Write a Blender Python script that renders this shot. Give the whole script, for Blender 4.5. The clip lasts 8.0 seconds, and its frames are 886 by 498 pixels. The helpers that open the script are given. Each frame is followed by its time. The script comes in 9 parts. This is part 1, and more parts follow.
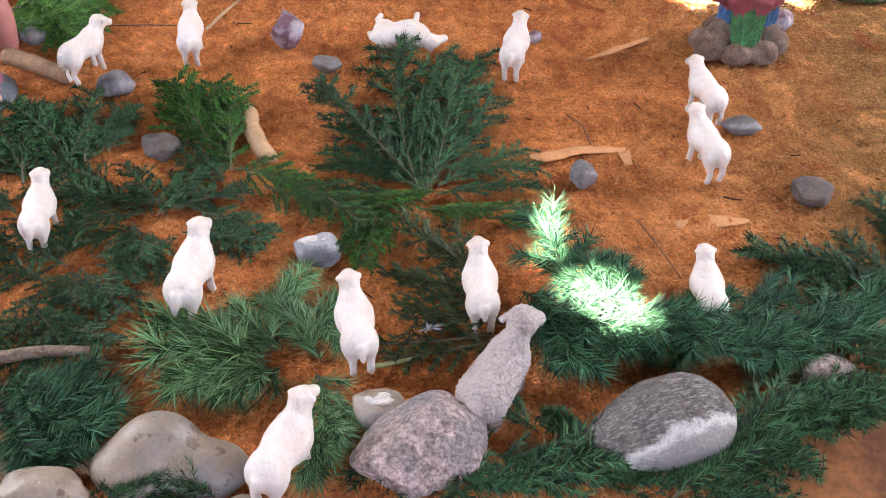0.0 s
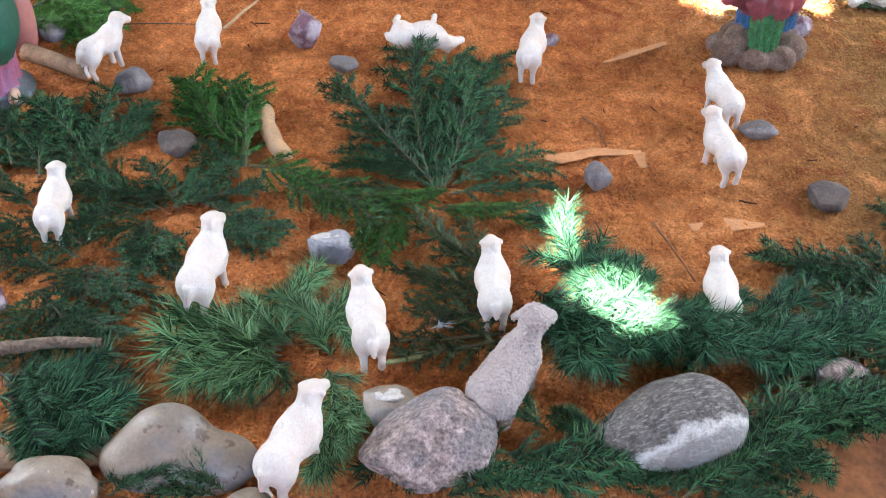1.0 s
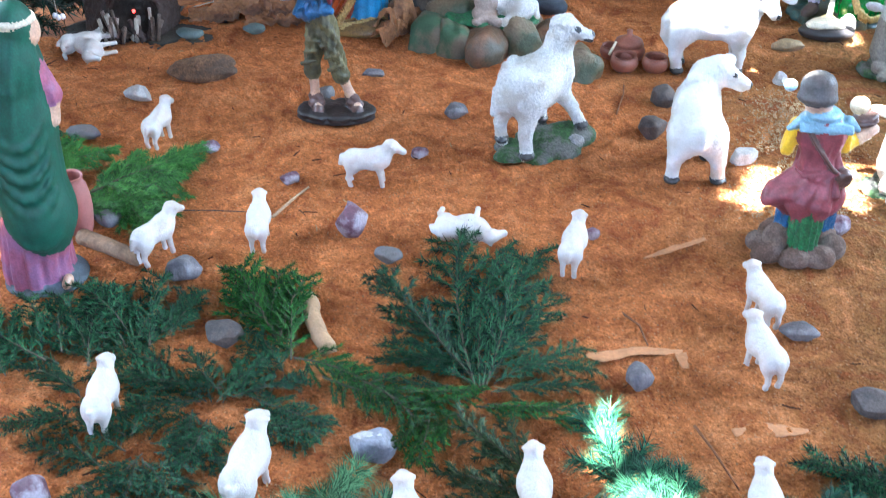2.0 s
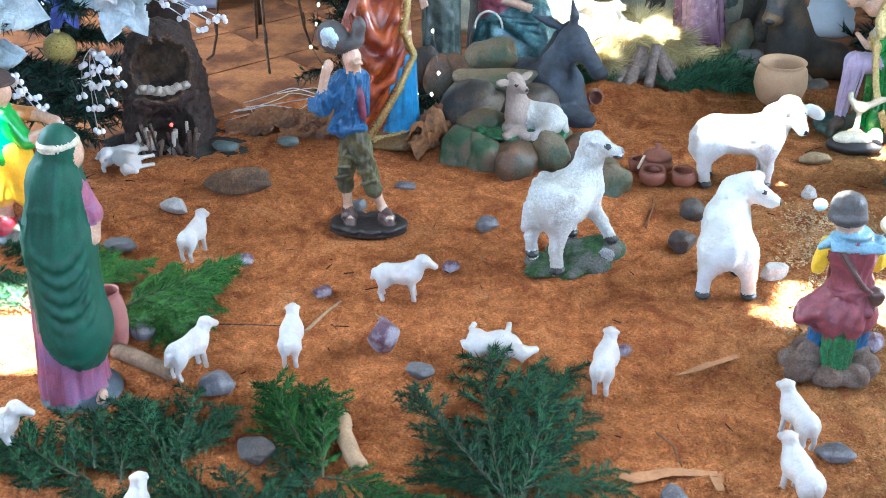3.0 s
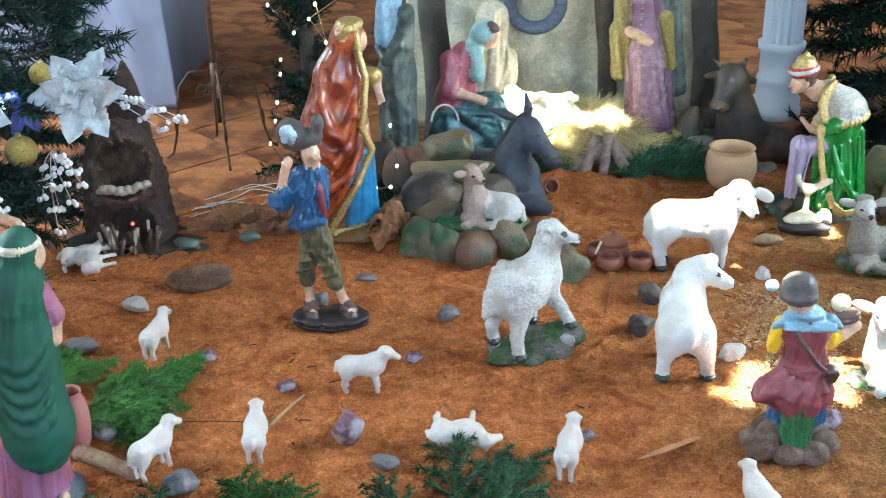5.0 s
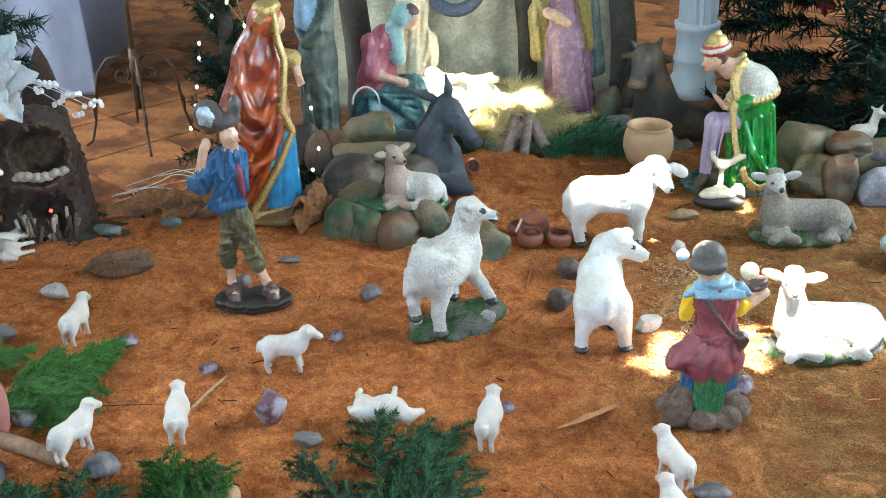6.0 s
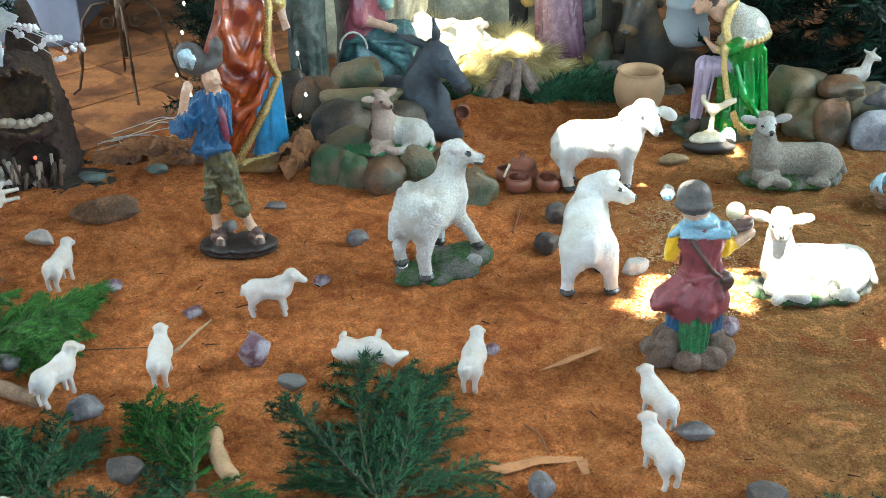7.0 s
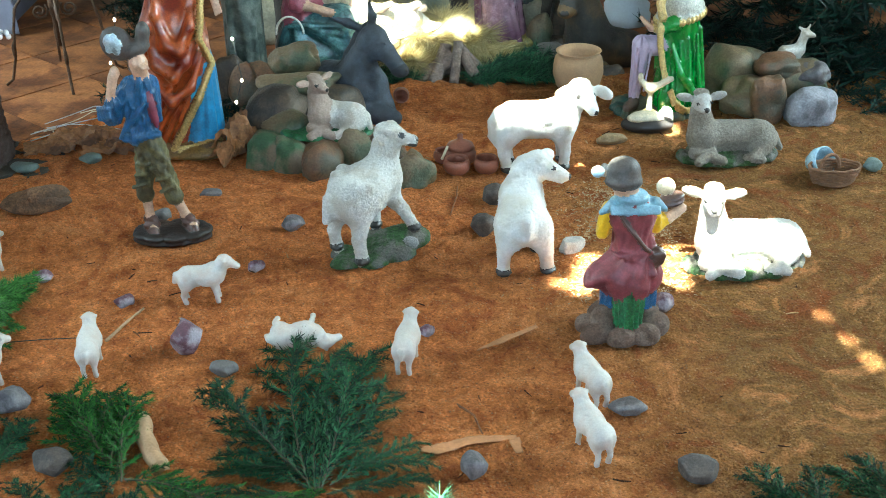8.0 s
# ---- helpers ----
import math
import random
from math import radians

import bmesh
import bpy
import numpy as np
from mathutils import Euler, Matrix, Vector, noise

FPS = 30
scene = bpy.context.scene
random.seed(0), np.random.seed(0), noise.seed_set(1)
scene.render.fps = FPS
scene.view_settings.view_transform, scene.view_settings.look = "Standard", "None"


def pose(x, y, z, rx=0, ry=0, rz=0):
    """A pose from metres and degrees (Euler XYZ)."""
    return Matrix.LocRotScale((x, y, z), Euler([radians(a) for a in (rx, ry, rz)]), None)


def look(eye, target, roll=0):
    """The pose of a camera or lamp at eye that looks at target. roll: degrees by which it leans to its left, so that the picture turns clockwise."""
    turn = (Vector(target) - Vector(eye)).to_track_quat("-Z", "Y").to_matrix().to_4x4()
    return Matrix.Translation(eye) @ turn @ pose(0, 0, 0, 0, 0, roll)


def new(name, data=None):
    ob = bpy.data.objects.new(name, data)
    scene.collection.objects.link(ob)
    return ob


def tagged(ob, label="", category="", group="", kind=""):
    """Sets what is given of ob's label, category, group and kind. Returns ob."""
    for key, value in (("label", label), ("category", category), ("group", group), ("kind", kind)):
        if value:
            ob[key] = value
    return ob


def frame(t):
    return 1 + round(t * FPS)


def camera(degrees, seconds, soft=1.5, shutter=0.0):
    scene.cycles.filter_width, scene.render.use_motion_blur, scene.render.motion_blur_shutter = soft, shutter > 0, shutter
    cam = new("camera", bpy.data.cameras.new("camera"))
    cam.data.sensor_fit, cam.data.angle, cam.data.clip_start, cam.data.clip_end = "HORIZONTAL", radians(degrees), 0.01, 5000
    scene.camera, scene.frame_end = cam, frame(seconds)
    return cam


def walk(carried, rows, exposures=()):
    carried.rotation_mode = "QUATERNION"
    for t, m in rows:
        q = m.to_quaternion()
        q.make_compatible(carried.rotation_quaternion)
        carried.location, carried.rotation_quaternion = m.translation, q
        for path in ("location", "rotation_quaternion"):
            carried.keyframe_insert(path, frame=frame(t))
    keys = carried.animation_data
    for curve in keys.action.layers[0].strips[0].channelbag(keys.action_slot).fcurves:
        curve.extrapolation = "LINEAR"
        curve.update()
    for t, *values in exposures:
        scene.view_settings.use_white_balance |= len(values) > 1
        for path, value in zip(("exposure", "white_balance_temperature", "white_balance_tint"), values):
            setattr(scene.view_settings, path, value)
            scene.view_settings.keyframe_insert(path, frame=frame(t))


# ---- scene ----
cam = camera(43.0, 8.0, soft=0.85, shutter=0.2)
PATH = [
    (0, (-0.043, 0.01, 1.007), (-0.067, 1.491, -0.336), -0.1),
    (0.5, (-0.038, 0.009, 1.002), (-0.079, 1.482, -0.35), -0.7),
    (1, (-0.038, 0.0, 0.993), (-0.092, 1.495, -0.335), 0.0),
    (1.5, (-0.043, 0.009, 1.012), (-0.125, 1.59, -0.21), 0.1),
    (2, (-0.054, 0.027, 1.056), (-0.174, 1.681, -0.062), -0.1),
    (2.2, (-0.053, 0.037, 1.073), (-0.201, 1.714, -0.007), -0.2),
    (3.5, (-0.076, 0.031, 1.092), (-0.254, 1.789, 0.156), -0.7),
    (4, (-0.081, 0.03, 1.094), (-0.285, 1.799, 0.185), -0.6),
    (4.5, (-0.072, 0.018, 1.104), (-0.271, 1.808, 0.234), -1.0),
    (5, (-0.057, 0.013, 1.104), (-0.168, 1.828, 0.272), -1.3),
    (5.2, (-0.054, 0.003, 1.103), (-0.127, 1.825, 0.28), -1.2),
    (6.5, (-0.014, -0.014, 1.08), (0.0, 1.777, 0.19), -0.9),
    (7, (-0.002, -0.012, 1.062), (0.002, 1.764, 0.142), -1.2),
    (7.5, (0.024, -0.007, 1.05), (0.049, 1.768, 0.129), -1.4),
    (8, (0.046, -0.009, 1.042), (0.119, 1.756, 0.105), -1.4),
]
walk(cam, [(t, look(eye, target, roll)) for t, eye, target, roll in PATH], [(0.0, 5.2, 7600, 23), (1.0, 5.2, 7000, 15), (1.5, 5.38, 6300, 11), (2.0, 5.37, 5650, 7), (3.5, 5.15, 5900, 2), (5.0, 5.07, 6350, 0), (6.5, 4.98, 6700, -4), (8.0, 4.84, 6500, -10)])

# ---- light ----
SUN_EL, SUN_AZ = 70.0, 196.0          # degrees; azimuth of the sun, from +y clockwise
world = bpy.data.worlds.new("sky")
scene.world = world
world.use_nodes = True
wn = world.node_tree
sky = wn.nodes.new("ShaderNodeTexSky")
sky.sky_type, sky.sun_disc = "NISHITA", False
sky.sun_elevation, sky.sun_rotation = radians(SUN_EL), radians(SUN_AZ)
wn.links.new(sky.outputs["Color"], wn.nodes["Background"].inputs["Color"])
wn.nodes["Background"].inputs["Strength"].default_value = 0.065

TO_SUN = Vector((math.sin(radians(SUN_AZ)) * math.cos(radians(SUN_EL)),
                 math.cos(radians(SUN_AZ)) * math.cos(radians(SUN_EL)), math.sin(radians(SUN_EL))))
sun = new("sun", bpy.data.lights.new("sun", "SUN"))
sun.data.energy, sun.data.angle, sun.data.color = 5.0, radians(0.6), (1.0, 0.97, 0.92)
sun.matrix_world = look(TO_SUN * 20, (0, 0, 0))


def fill_light(name, place, target, sx, sy, watts, colour):
    lamp = new(name, bpy.data.lights.new(name, "AREA"))
    lamp.data.shape, lamp.data.size, lamp.data.size_y = "RECTANGLE", sx, sy
    lamp.data.energy, lamp.data.color = watts, colour
    lamp.matrix_world = look(place, target)


# Unseen area lamps, added and balanced to fill the scene from three sides.
fill_light("window_light_south", (0.3, -2.36, 2.0), (0.0, 3.0, 0.6), 3.4, 1.5, 0.8, (0.84, 0.93, 1.0))
fill_light("window_light_east", (3.36, 2.6, 1.9), (-1.0, 2.6, 0.3), 2.6, 1.4, 7.1, (0.84, 0.93, 1.0))
fill_light("window_light_west", (-3.36, 2.6, 1.9), (1.0, 2.6, 0.3), 2.6, 1.4, 6.7, (0.82, 0.92, 1.0))

# ---- materials ----


def material(name, colour, rough=0.6, spread=0.25, scale=40.0, bump=0.2, fine=300.0, metal=0.0, coat=0.0, second=None, spec=0.5, patch=4.0):
    """A surface with variation at two scales, fine grain and relief. second: a colour that comes through in large patches."""
    m = bpy.data.materials.new(name)
    m.use_nodes = True
    n, l = m.node_tree.nodes, m.node_tree.links
    b = n["Principled BSDF"]
    co = n.new("ShaderNodeTexCoord")

    def tex(s, detail=6.0, rgh=0.6):
        t = n.new("ShaderNodeTexNoise")
        t.inputs["Scale"].default_value, t.inputs["Detail"].default_value, t.inputs["Roughness"].default_value = s, detail, rgh
        l.new(co.outputs["Object"], t.inputs["Vector"])
        return t

    def mix(kind, f, a, c):
        x = n.new("ShaderNodeMix")
        x.data_type, x.blend_type = "RGBA", kind
        for sock, v in ((x.inputs[0], f), (x.inputs[6], a), (x.inputs[7], c)):
            if hasattr(v, "is_linked"):
                l.new(v, sock)
            else:
                sock.default_value = v
        return x.outputs[2]

    def ramp(src, lo, hi):
        r = n.new("ShaderNodeMapRange")
        r.inputs[1].default_value, r.inputs[2].default_value = lo, hi
        l.new(src, r.inputs[0])
        return r.outputs[0]

    big, mid, small = tex(patch), tex(scale), tex(fine, 3.0)
    lo = [c * (1 - spread) for c in colour] + [1]
    hi = [min(1, c * (1 + spread)) for c in colour] + [1]
    c1 = mix("MIX", ramp(mid.outputs["Fac"], 0.32, 0.68), lo, hi)
    if second:
        c1 = mix("MIX", ramp(big.outputs["Fac"], 0.46, 0.6), c1, [*second, 1])
    grain = mix("MIX", ramp(small.outputs["Fac"], 0.3, 0.7), (1 - spread, 1 - spread, 1 - spread, 1), (1 + spread * 0.4, 1 + spread * 0.4, 1 + spread * 0.4, 1))
    l.new(mix("MULTIPLY", 1.0, c1, grain), b.inputs["Base Color"])
    r = n.new("ShaderNodeMapRange")
    r.inputs[3].default_value, r.inputs[4].default_value = max(0.05, rough - 0.1), min(1, rough + 0.1)
    l.new(mid.outputs["Fac"], r.inputs[0])
    l.new(r.outputs[0], b.inputs["Roughness"])
    b.inputs["Metallic"].default_value, b.inputs["Coat Weight"].default_value = metal, coat
    b.inputs["Coat Roughness"].default_value, b.inputs["Specular IOR Level"].default_value = 0.2, spec
    if bump:
        bp = n.new("ShaderNodeBump")
        bp.inputs["Strength"].default_value, bp.inputs["Distance"].default_value = bump, 0.004
        add = n.new("ShaderNodeMath")
        add.operation = "ADD"
        l.new(mid.outputs["Fac"], add.inputs[0])
        l.new(small.outputs["Fac"], add.inputs[1])
        l.new(add.outputs[0], bp.inputs["Height"])
        l.new(bp.outputs["Normal"], b.inputs["Normal"])
    return m


def glow(name, colour, strength):
    m = bpy.data.materials.new(name)
    m.use_nodes = True
    b = m.node_tree.nodes["Principled BSDF"]
    b.inputs["Base Color"].default_value = (*colour, 1)
    b.inputs["Emission Color"].default_value = (*colour, 1)
    b.inputs["Emission Strength"].default_value = strength
    return m


def paint(name, colour, rough=0.36, coat=0.4, **kw):
    return material(name, colour, rough, kw.pop("spread", 0.24), kw.pop("scale", 48.0), kw.pop("bump", 0.3), kw.pop("fine", 280.0), coat=coat, **kw)


def sawdust():
    """Dyed sawdust: grains, pale crumbs, dark specks, trodden paler stretches, an east side coloured darker and
    yellower for its light.
    """
    m = bpy.data.materials.new("dyed_sawdust")
    m.use_nodes = True
    n, l = m.node_tree.nodes, m.node_tree.links
    b = n["Principled BSDF"]
    co = n.new("ShaderNodeTexCoord")

    def tex(kind, scale, **ins):
        t = n.new(kind)
        t.inputs["Scale"].default_value = scale
        for k, v in ins.items():
            t.inputs[k].default_value = v
        l.new(co.outputs["Object"], t.inputs["Vector"])
        return t

    def ramp(src, lo, hi, a=0.0, c=1.0):
        r = n.new("ShaderNodeMapRange")
        for i, v in ((1, lo), (2, hi), (3, a), (4, c)):
            r.inputs[i].default_value = v
        l.new(src, r.inputs[0])
        return r.outputs[0]

    def mix(f, a, c, kind="MIX"):
        x = n.new("ShaderNodeMix")
        x.data_type, x.blend_type = "RGBA", kind
        for sock, v in ((x.inputs[0], f), (x.inputs[6], a), (x.inputs[7], c)):
            if hasattr(v, "is_linked"):
                l.new(v, sock)
            else:
                sock.default_value = v
        return x.outputs[2]

    def maths(op, a, c):
        x = n.new("ShaderNodeMath")
        x.operation = op
        for sock, v in ((x.inputs[0], a), (x.inputs[1], c)):
            if hasattr(v, "is_linked"):
                l.new(v, sock)
            else:
                sock.default_value = v
        return x.outputs[0]

    big = tex("ShaderNodeTexNoise", 2.6, Detail=5.0, Roughness=0.6)
    mid = tex("ShaderNodeTexNoise", 34.0, Detail=9.0, Roughness=0.76, Distortion=0.8)
    fine = tex("ShaderNodeTexNoise", 210.0, Detail=3.0, Roughness=0.7)
    crumb = tex("ShaderNodeTexVoronoi", 190.0)
    grain = tex("ShaderNodeTexVoronoi", 420.0)
    sep = n.new("ShaderNodeSeparateXYZ")
    l.new(co.outputs["Object"], sep.inputs[0])
    east = maths("MULTIPLY_ADD", big.outputs["Fac"], 0.9)
    n[east.node.name].inputs[2].default_value = -0.45
    east = ramp(maths("ADD", sep.outputs["X"], east), 0.08, 0.66)
    # mid also drives the bump: low spots are coloured darker as clod shade.
    c = mix(ramp(mid.outputs["Fac"], 0.34, 0.66), (0.375, 0.100, 0.026, 1), (0.90, 0.325, 0.105, 1))
    # East side: dimmer, yellower light put into the colour.
    c2 = mix(ramp(mid.outputs["Fac"], 0.34, 0.66), (0.175, 0.080, 0.023, 1), (0.37, 0.188, 0.062, 1))
    c = mix(east, c, c2)
    c = mix(ramp(big.outputs["Fac"], 0.54, 0.74, 0.0, 0.4), c, (0.45, 0.185, 0.066, 1))
    blotch = tex("ShaderNodeTexNoise", 6.5, Detail=8.0, Roughness=0.68, Distortion=2.2)
    c = mix(ramp(blotch.outputs["Fac"], 0.50, 0.66, 0.0, 0.72), c, (0.29, 0.064, 0.017, 1))
    c = mix(ramp(blotch.outputs["Fac"], 0.46, 0.34, 0.0, 0.65), c, (0.82, 0.335, 0.125, 1))
    c = mix(1.0, c, mix(ramp(fine.outputs["Fac"], 0.3, 0.7), (0.68, 0.64, 0.62, 1), (1.30, 1.30, 1.30, 1)), "MULTIPLY")
    c = mix(1.0, c, mix(ramp(grain.outputs["Color"], 0.0, 1.0), (0.86, 0.86, 0.86, 1), (1.12, 1.12, 1.12, 1)), "MULTIPLY")
    specks = n.new("ShaderNodeSeparateColor")
    l.new(crumb.outputs["Color"], specks.inputs[0])
    near = ramp(crumb.outputs["Distance"], 0.24, 0.42, 1.0, 0.0)
    c = mix(maths("MULTIPLY", near, ramp(specks.outputs[0], 0.78, 0.86, 0.0, 0.5)), c, (0.62, 0.36, 0.18, 1))
    c = mix(maths("MULTIPLY", near, ramp(specks.outputs[1], 0.78, 0.86, 0.0, 0.55)), c, (0.08, 0.035, 0.02, 1))
    l.new(c, b.inputs["Base Color"])
    b.inputs["Roughness"].default_value, b.inputs["Specular IOR Level"].default_value = 0.95, 0.15
    h = maths("ADD", maths("MULTIPLY", mid.outputs["Fac"], 2.2), maths("ADD", maths("MULTIPLY", fine.outputs["Fac"], 0.8), maths("ADD", maths("MULTIPLY", grain.outputs["Distance"], -0.35), maths("MULTIPLY", crumb.outputs["Distance"], -0.9))))
    bp = n.new("ShaderNodeBump")
    bp.inputs["Strength"].default_value, bp.inputs["Distance"].default_value = 1.0, 0.013
    l.new(h, bp.inputs["Height"])
    l.new(bp.outputs["Normal"], b.inputs["Normal"])
    return m


M_SAWDUST = sawdust()
M_TILE = material("terracotta_tile", (0.29, 0.112, 0.041), 0.65, 0.3, 16.0, 0.15, 120.0, second=(0.12, 0.043, 0.019), spec=0.15, patch=6.0)
M_JOINT = material("tile_joint", (0.07, 0.038, 0.025), 0.9)
M_PLASTER = material("white_plaster", (0.30, 0.285, 0.265), 0.9, 0.06, 6.0, 0.1, 90.0)
M_WHITE_PLASTIC = material("white_plastic", (0.57, 0.525, 0.475), 0.5, 0.07, 90.0, 0.35, 360.0, coat=0.05, second=(0.55, 0.46, 0.395), patch=34.0)
M_WHITE_FLEECE = material("white_painted_fleece", (0.68, 0.66, 0.61), 0.6, 0.18, 190.0, 1.0, 420.0, second=(0.57, 0.52, 0.44), patch=26.0)
M_WHITE_PAINT = material("white_gloss_paint", (0.68, 0.68, 0.65), 0.4, 0.08, 120.0, 0.4, 330.0, coat=0.15, second=(0.57, 0.54, 0.47), patch=15.0)
M_GREY_FLEECE = material("grey_fleece", (0.235, 0.205, 0.165), 0.7, 0.3, 170.0, 0.9, 420.0)
M_PALE_FLEECE = material("pale_grey_fleece", (0.40, 0.385, 0.36), 0.65, 0.2, 150.0, 0.7, 420.0)
M_PINK_FLEECE = material("pinkish_fleece", (0.41, 0.31, 0.25), 0.6, 0.2, 150.0, 0.7, 420.0)
M_MOSS = paint("moss_green_paint", (0.035, 0.085, 0.02), 0.85, 0.0, spread=0.5, scale=90.0, bump=1.0, second=(0.15, 0.14, 0.12), patch=26.0)
M_GREY_BASE = paint("grey_rock_paint", (0.30, 0.29, 0.28), 0.8, 0.0, spread=0.35, scale=70.0, bump=0.6)
M_BLACK = paint("black_paint", (0.02, 0.018, 0.017))
M_SKIN = paint("skin_paint", (0.58, 0.36, 0.24), 0.4)
M_DARK_BASE = paint("dark_base_paint", (0.022, 0.016, 0.014), 0.5, 0.1)
M_DENIM = paint("denim_blue_paint", (0.010, 0.088, 0.215), 0.36, 0.35, spread=0.3, scale=75.0, bump=0.9, second=(0.016, 0.115, 0.260), patch=16.0)
M_OLIVE = paint("olive_paint", (0.125, 0.108, 0.045), 0.6, 0.05, spread=0.35, second=(0.055, 0.048, 0.022), patch=32.0)
M_HAT_GREY = paint("grey_felt_paint", (0.085, 0.072, 0.066), 0.6, 0.1)
# Silver-blue patch: the highlight on the boy's grey hat, put in as colour.
M_HAT_HIGHLIGHT = paint("silver_blue_paint", (0.42, 0.55, 0.60), 0.3, metal=0.3, spread=0.3)
M_PURPLE_RED = paint("purple_red_paint", (0.17, 0.03, 0.055), 0.45)
M_ORANGE_ROBE = paint("orange_red_gloss_paint", (0.46, 0.092, 0.020), 0.30, 0.4, spread=0.35, bump=0.15, second=(0.20, 0.022, 0.010), patch=13.0)
M_GOLD = paint("gold_paint", (0.56, 0.41, 0.15), 0.35, metal=0.55, spread=0.3, scale=160.0, bump=0.5)
M_BLUE_ROBE = paint("bright_blue_paint", (0.03, 0.23, 0.45), 0.35)
M_GREEN_ROBE = paint("emerald_gloss_paint", (0.010, 0.27, 0.035), 0.26, 0.6, spread=0.3, bump=0.15, second=(0.006, 0.17, 0.022), patch=12.0)
M_LAVENDER = paint("lavender_paint", (0.44, 0.35, 0.47), 0.35, spread=0.12, bump=0.15)
M_SILVER_LACE = paint("silver_lace_paint", (0.50, 0.49, 0.42), 0.4, spread=0.35, scale=220.0, bump=0.12)
M_RED = paint("red_paint", (0.42, 0.03, 0.05), 0.4)
M_DARK_RED = paint("wine_red_paint", (0.25, 0.055, 0.065), 0.55, 0.1, spread=0.25, bump=0.15, second=(0.16, 0.032, 0.040), patch=18.0)
M_YELLOW = paint("yellow_paint", (0.80, 0.48, 0.03), 0.35, spread=0.12, bump=0.1)
M_SCARF = paint("pale_blue_paint", (0.20, 0.36, 0.44), 0.5)
M_BOULDER_PAINT = paint("brown_rock_paint", (0.125, 0.078, 0.058), 0.85, 0.0, spread=0.4, spec=0.2, second=(0.19, 0.135, 0.105), patch=40.0)
M_PLANT_PAINT = paint("leaf_green_paint", (0.02, 0.15, 0.05), 0.45, spread=0.5, scale=120.0)
M_VEIL = paint("bottle_green_paint", (0.006, 0.075, 0.042), 0.65, 0.0, spread=0.25, bump=0.12)
M_MAUVE = paint("mauve_paint", (0.34, 0.10, 0.155), 0.5, 0.05, bump=0.12, second=(0.28, 0.12, 0.21), patch=18.0)
M_SLATE_BASE = paint("slate_blue_paint", (0.10, 0.13, 0.15), 0.6)
M_GREEN_SHIRT = paint("bright_green_paint", (0.015, 0.36, 0.05), 0.35, spread=0.15, bump=0.1)
M_HAIR = paint("brown_hair_paint", (0.07, 0.04, 0.03), 0.6)
M_DONKEY = material("slate_grey_fur", (0.056, 0.070, 0.088), 0.6, 0.3, 60.0, 0.4, 380.0, second=(0.030, 0.036, 0.046), patch=14.0)
M_OX = material("blackish_brown_fur", (0.034, 0.030, 0.026), 0.45, 0.35, 60.0, 0.4, 300.0, second=(0.115, 0.075, 0.036), patch=13.0)
M_ROSE = paint("rose_paint", (0.36, 0.09, 0.12), 0.45, spread=0.3, second=(0.26, 0.055, 0.085), patch=16.0)
# The lighter second teal paints highlights onto the skirt.
M_TEAL = paint("dark_teal_paint", (0.022, 0.085, 0.095), 0.32, spread=0.45, second=(0.11, 0.27, 0.27), patch=26.0)
M_GREYGREEN = paint("grey_green_paint", (0.060, 0.085, 0.072), 0.5, spread=0.35, second=(0.17, 0.20, 0.175), patch=16.0)
M_PALE_BLUE = paint("sky_blue_paint", (0.30, 0.48, 0.62), 0.45)
M_PURPLE = paint("purple_satin_paint", (0.33, 0.20, 0.25), 0.26, 0.6, spread=0.25, bump=0.12, second=(0.17, 0.07, 0.12), patch=6.0)
M_OLIVE_GOLD = paint("olive_gold_paint", (0.28, 0.22, 0.06), 0.4, spread=0.35, scale=130.0)
M_CREAM = paint("cream_paint", (0.62, 0.55, 0.40), 0.5)

# ---- shaping helpers ----


def link(name, bm, mat, parent=None, label="", smooth=True):
    me = bpy.data.meshes.new(name)
    bm.to_mesh(me)
    bm.free()
    if smooth:
        me.shade_smooth()
    for m in mat if isinstance(mat, (list, tuple)) else [mat]:
        me.materials.append(m)
    ob = new(name, me)
    if parent:
        ob.parent = parent
    if label:
        ob["label"] = label
    return ob


def part(name, bm, mat, parent, label="", smooth=True):
    return link(name, bm, mat, parent, label, smooth)


def thing(name, label, category, m=None, group="", kind=""):
    ob = new(name)
    ob.empty_display_size = 0.02
    if m:
        ob.matrix_basis = m
    return tagged(ob, label, category, group, kind)


# Solids are blended from capsules and ellipsoids on a fine lattice, then skinned.
def C(a, b, r0, r1=None, m=0, k=0.008, fold=None, cut=False):
    return ("C", np.array(a, float), np.array(b, float), r0, r0 if r1 is None else r1, m, k, fold, cut)


def B(c, r, m=0, k=0.008, rot=(0, 0, 0), cut=False):
    return ("B", np.array(c, float), np.array(r, float), np.array(Euler([radians(v) for v in rot]).to_matrix()), m, k, None, cut)


def chain(points, radii, m=0, k=0.006, fold=None):
    return [C(points[i], points[i + 1], radii[i], radii[i + 1], m, k, fold) for i in range(len(points) - 1)]


def moved(prims, d):
    """The same solids, shifted."""
    d = np.array(d, float)
    return [(p[0], p[1] + d, p[2] + d, *p[3:]) if p[0] == "C" else (p[0], p[1] + d, *p[2:]) for p in prims]


def hoop(c, r, thick, m, n=16, tilt=0.0, k=0.0):
    """A ring of short bars round c, level but for its tilt towards -x."""
    at = lambda a: (c[0] + r * math.cos(a), c[1] + r * math.sin(a), c[2] + tilt * math.cos(a))
    return [C(at(math.tau * i / n), at(math.tau * (i + 1) / n), thick, thick, m, k) for i in range(n)]


